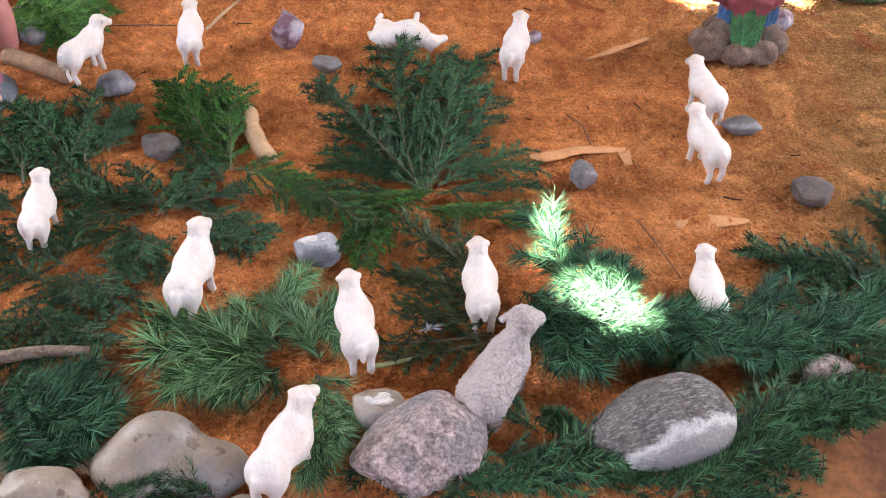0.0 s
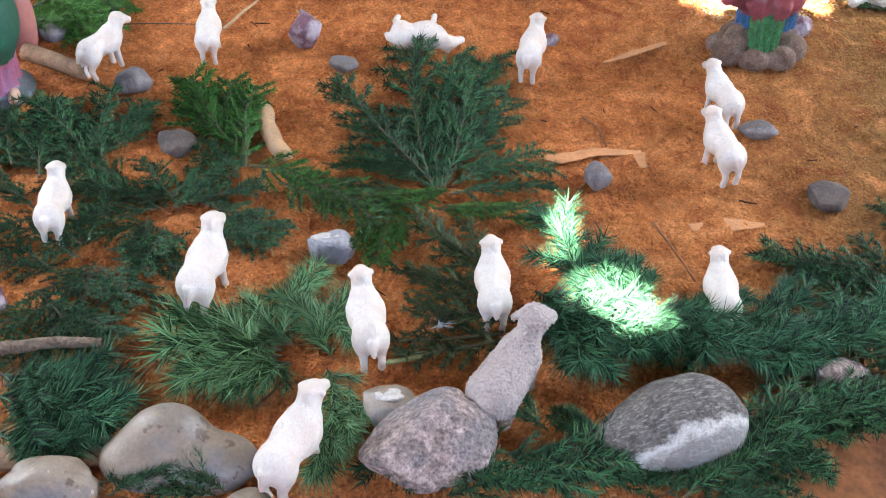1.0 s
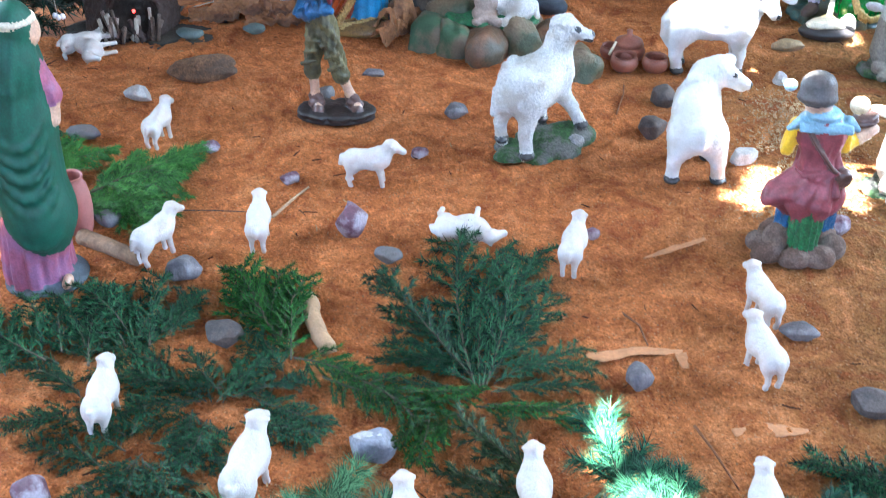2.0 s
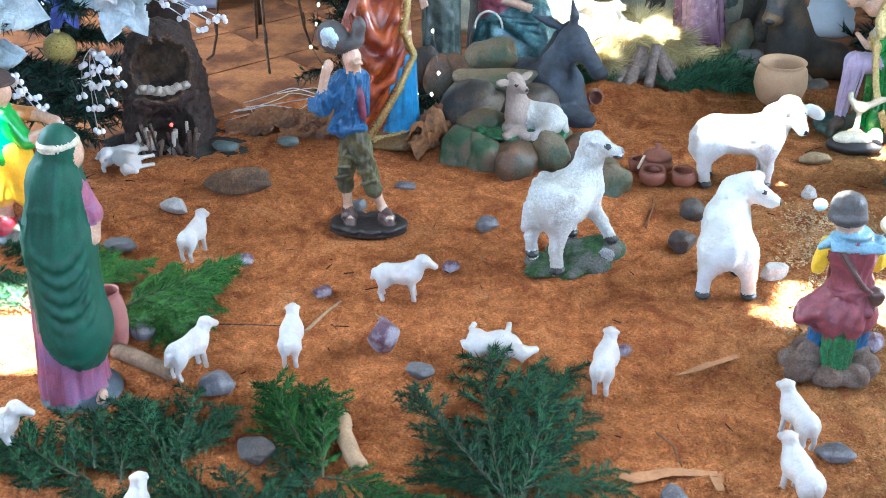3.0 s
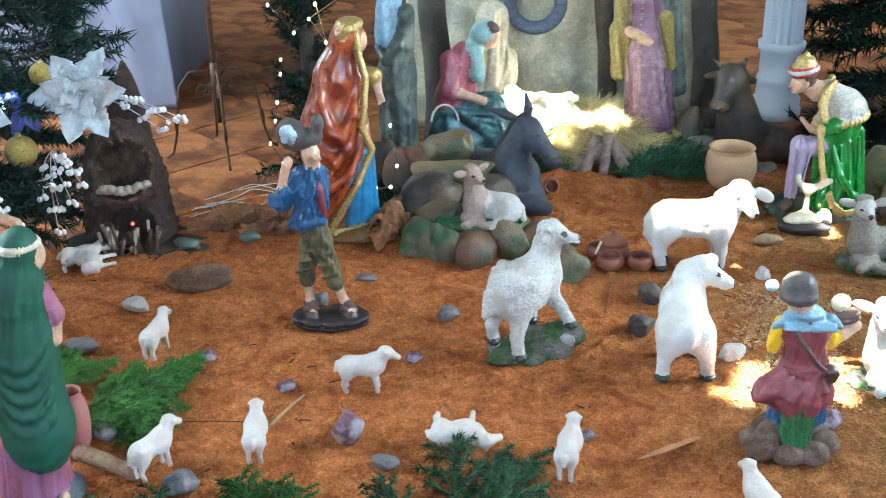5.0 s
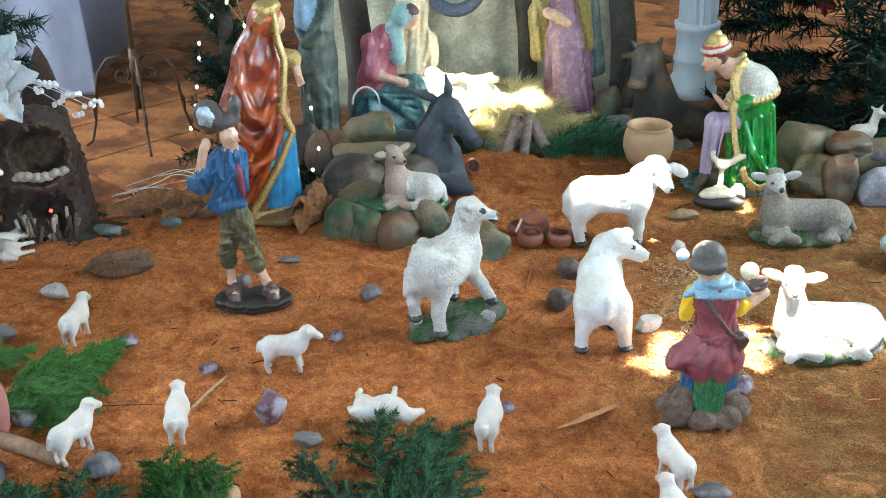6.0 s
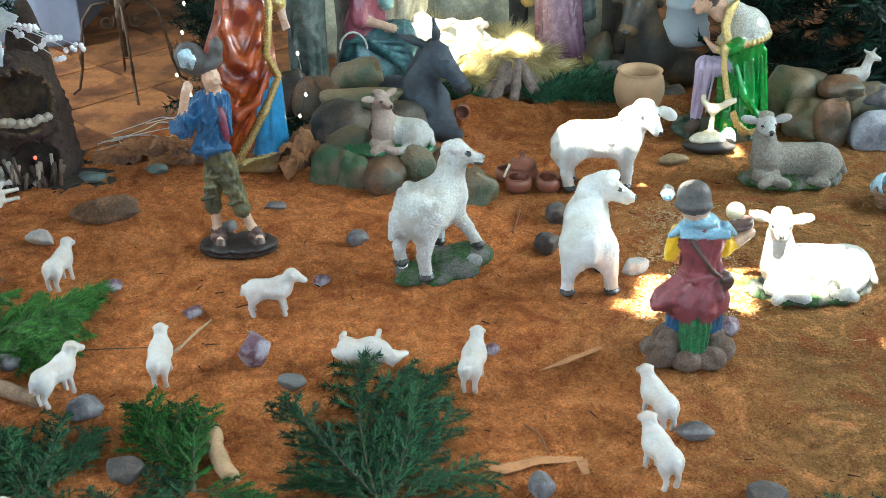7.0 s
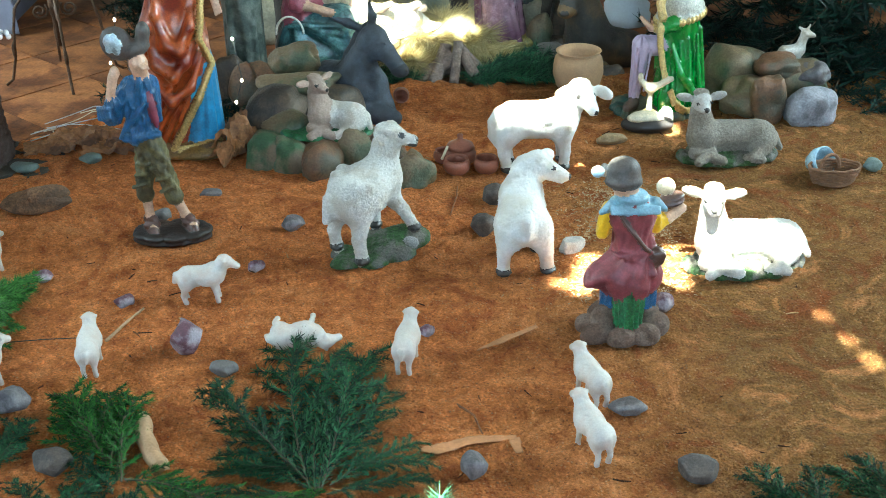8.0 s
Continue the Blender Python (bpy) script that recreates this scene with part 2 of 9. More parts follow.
def bounds(p):
    if p[0] == "C":
        r = max(p[3], p[4])
        return np.minimum(p[1], p[2]) - r, np.maximum(p[1], p[2]) + r
    r = np.full(3, p[2].max())
    return p[1] - r, p[1] + r


def distance(p, P):
    if p[0] == "C":
        _, a, b, r0, r1, _, _, fold, _ = p
        ab = b - a
        pa = P - a
        t = np.clip((pa @ ab) / max(ab @ ab, 1e-9), 0, 1)
        q = pa - t[..., None] * ab
        d = np.sqrt((q * q).sum(-1)) - (r0 + (r1 - r0) * t)
        if fold:
            n, amp, twist, ph = fold
            ang = np.arctan2(q[..., 1], q[..., 0])
            d = d + amp * (np.sin(n * ang + twist * t + ph) * 0.7 + np.sin((n * 2 + 1) * ang - 1.7 * twist * t + ph * 2) * 0.35)
        return d
    _, c, r, R, *_ = p
    q = (P - c) @ R
    k0 = np.sqrt(((q / r) ** 2).sum(-1))
    k1 = np.sqrt(((q / (r * r)) ** 2).sum(-1)) + 1e-9
    return k0 * (k0 - 1) / k1


EDGES = [((0, 0, 0), (1, 0, 0)), ((0, 1, 0), (1, 1, 0)), ((0, 0, 1), (1, 0, 1)), ((0, 1, 1), (1, 1, 1)),
         ((0, 0, 0), (0, 1, 0)), ((1, 0, 0), (1, 1, 0)), ((0, 0, 1), (0, 1, 1)), ((1, 0, 1), (1, 1, 1)),
         ((0, 0, 0), (0, 0, 1)), ((1, 0, 0), (1, 0, 1)), ((0, 1, 0), (0, 1, 1)), ((1, 1, 0), (1, 1, 1))]


def sculpt(prims, h=0.004, rough=0.0, rscale=60.0, floor=None):
    """Vertices, quads and material numbers of the blended solid. rough: height of a lumpy relief; floor: cut flat below it."""
    lo = np.min([bounds(p)[0] for p in prims if not p[-1]], 0) - 4 * h
    hi = np.max([bounds(p)[1] for p in prims if not p[-1]], 0) + 4 * h
    if floor is not None:
        lo[2] = floor - 4 * h
    n = np.ceil((hi - lo) / h).astype(int) + 1
    D = np.full(n, 1.0, np.float64)
    best = np.full(n, 1.0, np.float64)
    M = np.zeros(n, np.int8)
    for p in prims:
        pad = 3 * h + 2.5 * p[-3]
        a, b = bounds(p)
        i0 = np.clip(np.floor((a - pad - lo) / h).astype(int), 0, n - 1)
        i1 = np.clip(np.ceil((b + pad - lo) / h).astype(int) + 1, 1, n)
        sl = tuple(slice(u, v) for u, v in zip(i0, i1))
        P = np.stack(np.meshgrid(*[lo[i] + h * np.arange(i0[i], i1[i]) for i in range(3)], indexing="ij"), -1)
        d, k = distance(p, P), p[-3]
        if p[-1]:
            D[sl] = np.maximum(D[sl], -d)
            M[sl] = np.where(-d > best[sl] - h, p[-4], M[sl])
        else:
            old = D[sl]
            w = np.maximum(k - np.abs(old - d), 0) / max(k, 1e-6)
            D[sl] = np.minimum(old, d) - w * w * k * 0.25
            near = d < best[sl]
            M[sl] = np.where(near, p[-4], M[sl])
            best[sl] = np.where(near, d, best[sl])
    if rough:
        X, Y, Z = [lo[i] + h * np.arange(n[i]) for i in range(3)]
        X, Y, Z = X[:, None, None], Y[None, :, None], Z[None, None, :]
        s = rscale
        wob = np.sin(X * s + 1.9 * np.sin(Y * s * 0.8)) * np.sin(Y * s * 1.1 + 1.7 * np.sin(Z * s * 0.9)) * np.sin(Z * s + 1.5 * np.sin(X * s * 0.7))
        wob = wob + 0.5 * np.sin(X * s * 2.3 + Z * s) * np.sin(Y * s * 2.1 + X * s) * np.sin(Z * s * 2.2)
        D = D + rough * wob
    if floor is not None:
        D = np.maximum(D, (floor - (lo[2] + h * np.arange(n[2])))[None, None, :])
    s = D < 0
    c = [s[i:n[0] - 1 + i, j:n[1] - 1 + j, k:n[2] - 1 + k] for i in (0, 1) for j in (0, 1) for k in (0, 1)]
    act = np.logical_or.reduce(c) & ~np.logical_and.reduce(c)
    cells = np.argwhere(act)
    index = np.full(n - 1, -1)
    index[tuple(cells.T)] = np.arange(len(cells))
    total, count = np.zeros((len(cells), 3)), np.zeros(len(cells))
    for a, b in EDGES:
        a, b = np.array(a), np.array(b)
        fa, fb = D[tuple((cells + a).T)], D[tuple((cells + b).T)]
        x = (fa < 0) != (fb < 0)
        t = np.where(x, fa / np.where(x, fa - fb, 1), 0)
        total += np.where(x[:, None], a + t[:, None] * (b - a), 0)
        count += x
    verts = lo + h * (cells + total / count[:, None])
    faces, mats = [], []
    for ax in range(3):
        u, v = [(1, 2), (2, 0), (0, 1)][ax]
        sl0 = [slice(None)] * 3
        sl1 = [slice(None)] * 3
        sl0[ax], sl1[ax] = slice(0, -1), slice(1, None)
        s0, s1 = s[tuple(sl0)], s[tuple(sl1)]
        for flip, mask in ((False, s0 & ~s1), (True, ~s0 & s1)):
            e = np.argwhere(mask)
            e = e[(e[:, u] > 0) & (e[:, v] > 0) & (e[:, u] < n[u] - 1) & (e[:, v] < n[v] - 1)]
            if not len(e):
                continue
            du, dv = np.zeros(3, int), np.zeros(3, int)
            du[u], dv[v] = 1, 1
            q = [e - du - dv, e - dv, e, e - du]
            q = np.stack([index[tuple(w.T)] for w in q], 1)
            faces.append(q[:, ::-1] if flip else q)
            mats.append(M[tuple(e.T)])
    return verts, np.concatenate(faces), np.concatenate(mats)


def skin(name, prims, mats, h=0.004, rough=0.0, rscale=60.0, floor=None):
    v, f, mi = sculpt(prims, h, rough, rscale, floor)
    me = bpy.data.meshes.new(name)
    me.from_pydata(v.tolist(), [], f.tolist())
    me.shade_smooth()
    for m in mats:
        me.materials.append(m)
    me.polygons.foreach_set("material_index", mi.astype(np.int32))
    me.update()
    return me


def statue(name, prims, mats, m, label, category, h=0.0035, rough=0.0, rscale=60.0, floor=0.0, group=""):
    ob = new(name, skin(name, prims, mats, h, rough, rscale, floor))
    ob.matrix_basis = m
    return tagged(ob, label, category, group)


def lathe(profile, seg=32, bm=None, m=Matrix()):
    """A turned shape from (radius, height) pairs."""
    bm = bm or bmesh.new()
    rings = []
    for r, z in profile:
        rings.append([bm.verts.new(m @ Vector((r * math.cos(math.tau * i / seg), r * math.sin(math.tau * i / seg), z))) for i in range(seg)])
    for a, b in zip(rings, rings[1:]):
        for i in range(seg):
            bm.faces.new((a[i], a[(i + 1) % seg], b[(i + 1) % seg], b[i]))
    bm.faces.new(rings[0][::-1])
    bm.faces.new(rings[-1])
    return bm


def tube(points, radius, seg=8, bm=None, taper=1.0):
    """A round bar along points."""
    bm = bm or bmesh.new()
    pts = [Vector(p) for p in points]
    rings = []
    for i, p in enumerate(pts):
        d = (pts[min(i + 1, len(pts) - 1)] - pts[max(i - 1, 0)]).normalized()
        u = d.orthogonal().normalized() if not rings else (u - d * u.dot(d)).normalized()
        w = d.cross(u)
        r = radius * (1 + (taper - 1) * i / max(1, len(pts) - 1))
        rings.append([bm.verts.new(p + r * (u * math.cos(math.tau * j / seg) + w * math.sin(math.tau * j / seg))) for j in range(seg)])
    for a, b in zip(rings, rings[1:]):
        for i in range(seg):
            bm.faces.new((a[i], a[(i + 1) % seg], b[(i + 1) % seg], b[i]))
    bm.faces.new(rings[0][::-1])
    bm.faces.new(rings[-1])
    return bm


def box(x0, x1, y0, y1, z0, z1, bm=None, bevel=0.0):
    bm = bm or bmesh.new()
    r = bmesh.ops.create_cube(bm, size=1, matrix=Matrix.LocRotScale(((x0 + x1) / 2, (y0 + y1) / 2, (z0 + z1) / 2), None, (x1 - x0, y1 - y0, z1 - z0)))
    if bevel:
        es = {e for v in r["verts"] for e in v.link_edges}
        bmesh.ops.bevel(bm, geom=list(es), offset=bevel, segments=2, affect="EDGES")
    return bm


def pebble(seed, rx, ry, rz, lumps=0.18, sub=4, facet=0.0, skew=0.0, peak=0.0, boxy=1.0):
    """A stone: a ball pushed out of round, with flattened facets."""
    rnd = random.Random(seed)
    bm = bmesh.new()
    bmesh.ops.create_icosphere(bm, subdivisions=sub, radius=1.0)
    off = Vector((rnd.uniform(0, 50), rnd.uniform(0, 50), rnd.uniform(0, 50)))
    planes = [(Vector((rnd.gauss(0, 1), rnd.gauss(0, 1), rnd.gauss(0.2, 0.8))).normalized(), rnd.uniform(0.62, 0.85)) for _ in range(7)]
    for v in bm.verts:
        p = v.co.normalized()
        if boxy != 1.0:
            p = Vector([math.copysign(abs(c) ** boxy, c) for c in p])
        r = 1 + lumps * noise.noise(p * 1.1 + off) * 1.6 + lumps * 0.35 * noise.noise(p * 3.2 + off) + lumps * 0.10 * noise.noise(p * 9 + off)
        q = p * r
        for nrm, dist in planes:
            over = q.dot(nrm) - dist
            if over > 0:
                q = q - nrm * over * facet
        f = 1 - skew * q.x
        up = max(0.0, 0.7 * (q.y + q.z))
        q = Vector((q.x * (1 - peak * up), q.y, q.z))
        v.co = Vector((q.x * rx, q.y * ry * (1 + (f - 1) * 0.6), q.z * rz * f))
    return bm


def braid(points, n, width, bead, m, k=0.001):
    """A flat plaited band along points, facing -y: beads that alternate from edge to edge."""
    P = [np.array(p, float) for p in points]
    seg = [np.linalg.norm(P[i + 1] - P[i]) for i in range(len(P) - 1)]
    out = []
    for j in range(n):
        s = sum(seg) * (j + 0.5) / n
        i = 0
        while i < len(seg) - 1 and s > seg[i]:
            s -= seg[i]
            i += 1
        d = (P[i + 1] - P[i]) / seg[i]
        side = np.cross(d, np.array((0.0, -1.0, 0.0)))
        side = side / (np.linalg.norm(side) + 1e-9)
        c = P[i] + d * s
        out.append(C(tuple(c - side * width * 0.5), tuple(c + side * width * 0.5 + d * bead), bead, bead, m, k))
    return out

# ---- the room: unseen walls and ceiling added, floor seen ----
TOP = 3.0
SLOPE = (TO_SUN.x / TO_SUN.z, TO_SUN.y / TO_SUN.z)
# patches of sun, shaped by openings in an added, unseen ceiling: x0, x1, y0, y1 at the height z
PATCHES = [
    (0.135, 0.195, 0.93, 0.965, 0.045), (0.105, 0.185, 0.955, 0.99, 0.045), (0.080, 0.155, 0.98, 1.02, 0.045), (0.165, 0.20, 0.98, 1.0, 0.045), (0.055, 0.085, 1.05, 1.10, 0.05), (0.065, 0.095, 1.09, 1.15, 0.05),
    (-1.14, -0.895, 1.50, 1.75, 0.0), (-1.165, -1.10, 1.945, 1.985, 0.2), (-1.15, -1.12, 1.94, 1.96, 0.1),
    (0.275, 0.330, 2.285, 2.350, 0.15), (0.334, 0.395, 2.280, 2.345, 0.15), (0.399, 0.462, 2.282, 2.352, 0.15), (0.34, 0.36, 2.27, 2.276, 0.12),
    (0.355, 0.435, 1.745, 1.81, 0.0), (0.372, 0.442, 1.812, 1.86, 0.0), (0.385, 0.43, 1.862, 1.89, 0.0), (0.322, 0.352, 1.775, 1.80, 0.0), (0.515, 0.570, 1.755, 1.79, 0.0), (0.535, 0.580, 1.792, 1.86, 0.0), (0.55, 0.59, 1.865, 1.91, 0.0), (0.60, 0.705, 1.765, 1.89, 0.07), (0.718, 0.735, 1.78, 1.85, 0.07), (0.752, 0.766, 1.77, 1.82, 0.07), (0.775, 0.80, 1.79, 1.805, 0.07),
    (0.772, 0.782, 1.62, 1.66, 0.0), (0.785, 0.797, 1.54, 1.575, 0.0), (0.80, 0.812, 1.47, 1.52, 0.0), (0.815, 0.825, 1.42, 1.445, 0.0),
    (-0.045, 0.125, 2.975, 3.105, 0.13), (0.16, 0.18, 3.02, 3.075, 0.13), (0.20, 0.215, 3.04, 3.09, 0.13), (0.13, 0.15, 3.0, 3.03, 0.13), (0.05, 0.12, 2.93, 2.965, 0.08), (0.685, 0.725, 2.47, 2.54, 0.05), (0.655, 0.675, 2.53, 2.56, 0.10), (0.224, 0.246, 3.02, 3.10, 0.12), (0.256, 0.285, 3.04, 3.10, 0.10),
]
_rp = random.Random(21)
for _ in range(30):                       # dapples beside the shepherd
    _t = _rp.random()
    _x, _y, _w = 0.41 + 0.07 * _t + _rp.gauss(0, 0.035), 1.88 + 0.42 * _t, _rp.uniform(0.004, 0.014)
    PATCHES.append((_x - _w, _x + _w, _y - _w * 0.3, _y + _w * 0.3, 0.0))


for _ in range(14):                       # and over the hay
    _x, _y, _w = _rp.uniform(0.13, 0.30), _rp.uniform(3.0, 3.14), _rp.uniform(0.003, 0.008)
    PATCHES.append((_x - _w, _x + _w, _y - _w * 0.6, _y + _w * 0.6, 0.12))


def solid_panel(name, xs, ys, holes, place, thick, mat, label):
    """A board with rectangular openings right through it. place(u, v, w) gives the world's point."""
    xs = sorted({*xs, *(h[i] for h in holes for i in (0, 1))})
    ys = sorted({*ys, *(h[i] for h in holes for i in (2, 3))})
    bm = bmesh.new()
    grid = [[bm.verts.new((x, y, 0)) for y in ys] for x in xs]
    for i in range(len(xs) - 1):
        for j in range(len(ys) - 1):
            cx, cy = (xs[i] + xs[i + 1]) / 2, (ys[j] + ys[j + 1]) / 2
            if not any(a < cx < b and c < cy < d for a, b, c, d in holes):
                bm.faces.new((grid[i][j], grid[i + 1][j], grid[i + 1][j + 1], grid[i][j + 1]))
    bmesh.ops.delete(bm, geom=[v for v in bm.verts if not v.link_faces], context="VERTS")
    r = bmesh.ops.extrude_face_region(bm, geom=list(bm.faces))
    for v in r["geom"]:
        if isinstance(v, bmesh.types.BMVert):
            v.co.z = thick
    for v in bm.verts:
        v.co = place(*v.co)
    bmesh.ops.recalc_face_normals(bm, faces=list(bm.faces))
    return tagged(link(name, bm, mat, smooth=False), label, name.split("_")[0], kind="structure")


holes = []
for x0, x1, y0, y1, z in PATCHES:
    sx, sy = SLOPE[0] * (TOP - z), SLOPE[1] * (TOP - z)
    holes.append((x0 + sx, x1 + sx, y0 + sy, y1 + sy))
# Ceiling out of view, added so that the sun falls only in patches.
solid_panel("ceiling", (-3.5, 3.5), (-2.5, 7.0), holes, lambda u, v, w: Vector((u, v, TOP + w)), 0.02, M_PLASTER, "pale plastered ceiling with small openings to the sun")
# Walls out of view, added to hold back the sky and bounce the fill.
solid_panel("wall_south", (-3.5, 3.5), (-0.06, TOP), [(-1.5, 2.1, 1.2, 2.8)], lambda u, v, w: Vector((u, -2.5 - w, v)), 0.15, M_PLASTER, "pale plastered wall with a wide window opening")
solid_panel("wall_north", (-3.5, 3.5), (-0.06, TOP), [], lambda u, v, w: Vector((u, 7.0 + w, v)), 0.15, M_PLASTER, "pale plastered wall behind the display")
solid_panel("wall_east", (-2.5, 7.0), (-0.06, TOP), [(1.2, 4.0, 1.1, 2.7)], lambda u, v, w: Vector((3.5 + w, u, v)), 0.15, M_PLASTER, "pale plastered wall with a window opening")
solid_panel("wall_west", (-2.5, 7.0), (-0.06, TOP), [(1.2, 4.0, 1.1, 2.7)], lambda u, v, w: Vector((-3.5 - w, u, v)), 0.15, M_PLASTER, "pale plastered wall with a window opening")

FLOOR_Z = -0.03
floor = tagged(link("floor", box(-3.5, 3.5, -2.5, 7.0, FLOOR_Z - 0.05, FLOOR_Z - 0.004), M_JOINT, smooth=False), "brown terracotta tiled floor with dark joints", "floor", kind="structure")


def smoothstep(a, b, x):
    t = np.clip((x - a) / (b - a), 0, 1)
    return t * t * (3 - 2 * t)


def back_edge(x):
    return 2.90 - 0.20 * smoothstep(-0.6, -0.8, x) - 0.26 * smoothstep(-0.82, -0.98, x) + 0.012 * np.sin(x * 17) + 0.008 * np.sin(x * 41)


def front_edge(x):
    return 0.725 + np.maximum(0, x - 0.27) * 0.95 + 0.006 * np.sin(x * 23)


def lattice_noise(X, Y, scale, seed):
    """Smooth noise between -1 and 1 from a random lattice."""
    g = np.random.RandomState(seed).uniform(-1, 1, (512, 512))
    u, v = (X + 3) * scale, (Y + 3) * scale
    i, j = np.floor(u).astype(int), np.floor(v).astype(int)
    fu, fv = u - i, v - j
    fu, fv = fu * fu * (3 - 2 * fu), fv * fv * (3 - 2 * fv)
    a, b2, c, d = g[i % 512, j % 512], g[(i + 1) % 512, j % 512], g[i % 512, (j + 1) % 512], g[(i + 1) % 512, (j + 1) % 512]
    return (a * (1 - fu) + b2 * fu) * (1 - fv) + (c * (1 - fu) + d * fu) * fv


def ground_sheet():
    """The display's ground: one wrinkled sheet, strewn with dyed sawdust, heaped along its rear edge."""
    nx, ny = 370, 310
    X, Y = np.meshgrid(np.linspace(-1.36, 1.5, nx), np.linspace(0.68, 2.98, ny), indexing="ij")
    e = np.minimum.reduce([X + 1.33, 1.47 - X, Y - front_edge(X), back_edge(X) - Y])
    Z = np.zeros_like(X)
    rnd = np.random.RandomState(4)
    wx, wy = 0.02 * lattice_noise(X, Y, 9, 1), 0.02 * lattice_noise(X, Y, 9, 2)
    for _ in range(150):                      # creases of the paper underneath
        cx, cy, a, ln, w = rnd.uniform(-1.2, 1.3), rnd.uniform(0.8, 2.8), rnd.uniform(-0.9, 0.9), rnd.uniform(0.06, 0.28), rnd.uniform(0.003, 0.009)
        u = (X - cx) * np.cos(a) + (Y - cy) * np.sin(a) + wx
        v = -(X - cx) * np.sin(a) + (Y - cy) * np.cos(a) + wy
        Z += rnd.uniform(0.002, 0.0095) * np.where(v > 0, np.exp(-(v / w) ** 2), np.exp(-(v / (w * 3)) ** 2)) * np.exp(-(u / ln) ** 2)
    for s, amp in ((5, 0.004), (14, 0.0034), (34, 0.0036), (80, 0.0026), (170, 0.0012)):
        Z += amp * lattice_noise(X + wx, Y + wy, s, s)
    Z += 0.0035 * (0.5 - np.abs(lattice_noise(X + wx, Y - wy, 12, 77))) * (lattice_noise(X, Y, 3, 78) > -0.1)
    Z += rnd.normal(0, 0.0008, X.shape)
    Z -= 0.002
    back = np.exp(-((back_edge(X) - 0.06 - Y) / 0.07) ** 2) * (X > -0.35)
    Z += back * (0.022 * np.maximum(0, lattice_noise(X, Y, 13, 91)) + 0.010 * np.abs(lattice_noise(X, Y, 30, 92)))
    Z += 0.022 * np.exp(-((back_edge(X) - 0.05 - Y) / 0.05) ** 2) * (0.6 + 0.4 * np.sin(X * 13)) * (X > -0.75)
    Z = np.where(e < 0.03, Z - 0.03 * (1 - np.clip(e / 0.03, 0, 1)) ** 2, Z)
    keep = e > -0.004
    ids = np.full(X.shape, -1)
    ids[keep] = np.arange(keep.sum())
    q = np.stack([ids[:-1, :-1], ids[1:, :-1], ids[1:, 1:], ids[:-1, 1:]], -1).reshape(-1, 4)
    q = q[(q >= 0).all(1)]
    me = bpy.data.meshes.new("ground")
    me.from_pydata(np.stack([X, Y, Z], -1)[keep].tolist(), [], q.tolist())
    me.shade_smooth()
    me.materials.append(M_SAWDUST)
    return tagged(new("ground", me), "orange-brown sawdust strewn over creased paper, wrinkled and uneven", "ground", kind="structure")


ground = ground_sheet()


def litter():
    """Fallen needles, chips and straws strewn over the sawdust."""
    rnd = np.random.RandomState(17)
    verts, faces, mats = [], [], []
    for i in range(230):
        x, y = rnd.uniform(-1.25, 1.4), rnd.uniform(0.8, 2.85)
        if y > back_edge(x) - 0.04 or y < front_edge(x) + 0.05:
            continue
        a, ln, w = rnd.uniform(0, math.tau), rnd.uniform(0.003, 0.013) * (3.0 if i % 22 == 0 else 1), rnd.uniform(0.0006, 0.0013)
        d, s = np.array((math.cos(a), math.sin(a), 0)), np.array((-math.sin(a), math.cos(a), 0))
        c, o = np.array((x, y, 0.004 + rnd.uniform(0, 0.002))), len(verts)
        b = s * rnd.uniform(-0.15, 0.15) * ln
        for q in (c - d * ln - s * w, c - d * ln + s * w, c + b + s * w, c + b - s * w, c + d * ln + s * w * 0.3, c + d * ln - s * w * 0.3):
            verts.append(tuple(q))
        top = [verts[o + k][:2] + (verts[o + k][2] + 0.0014,) for k in range(6)]
        verts.extend(top)
        faces += [(o + 6, o + 9, o + 8, o + 7), (o + 9, o + 11, o + 10, o + 8), (o, o + 1, o + 7, o + 6), (o + 1, o + 2, o + 8, o + 7), (o + 2, o + 4, o + 10, o + 8), (o + 4, o + 5, o + 11, o + 10), (o + 5, o + 3, o + 9, o + 11), (o + 3, o, o + 6, o + 9)]
        mats += [int(rnd.choice([0, 0, 0, 1, 2]))] * 8
    me = bpy.data.meshes.new("litter")
    me.from_pydata(verts, [], faces)
    for m in (material("dark_litter", (0.06, 0.026, 0.013), 0.95, spec=0.1), material("pale_litter", (0.50, 0.30, 0.14), 0.9, spec=0.1), material("brown_litter", (0.16, 0.06, 0.025), 0.95, spec=0.1)):
        me.materials.append(m)
    me.polygons.foreach_set("material_index", np.array(mats, np.int32))
    return tagged(new("litter", me), "fallen needles and straw chips strewn over the sawdust", "litter", kind="stuff")


litter()


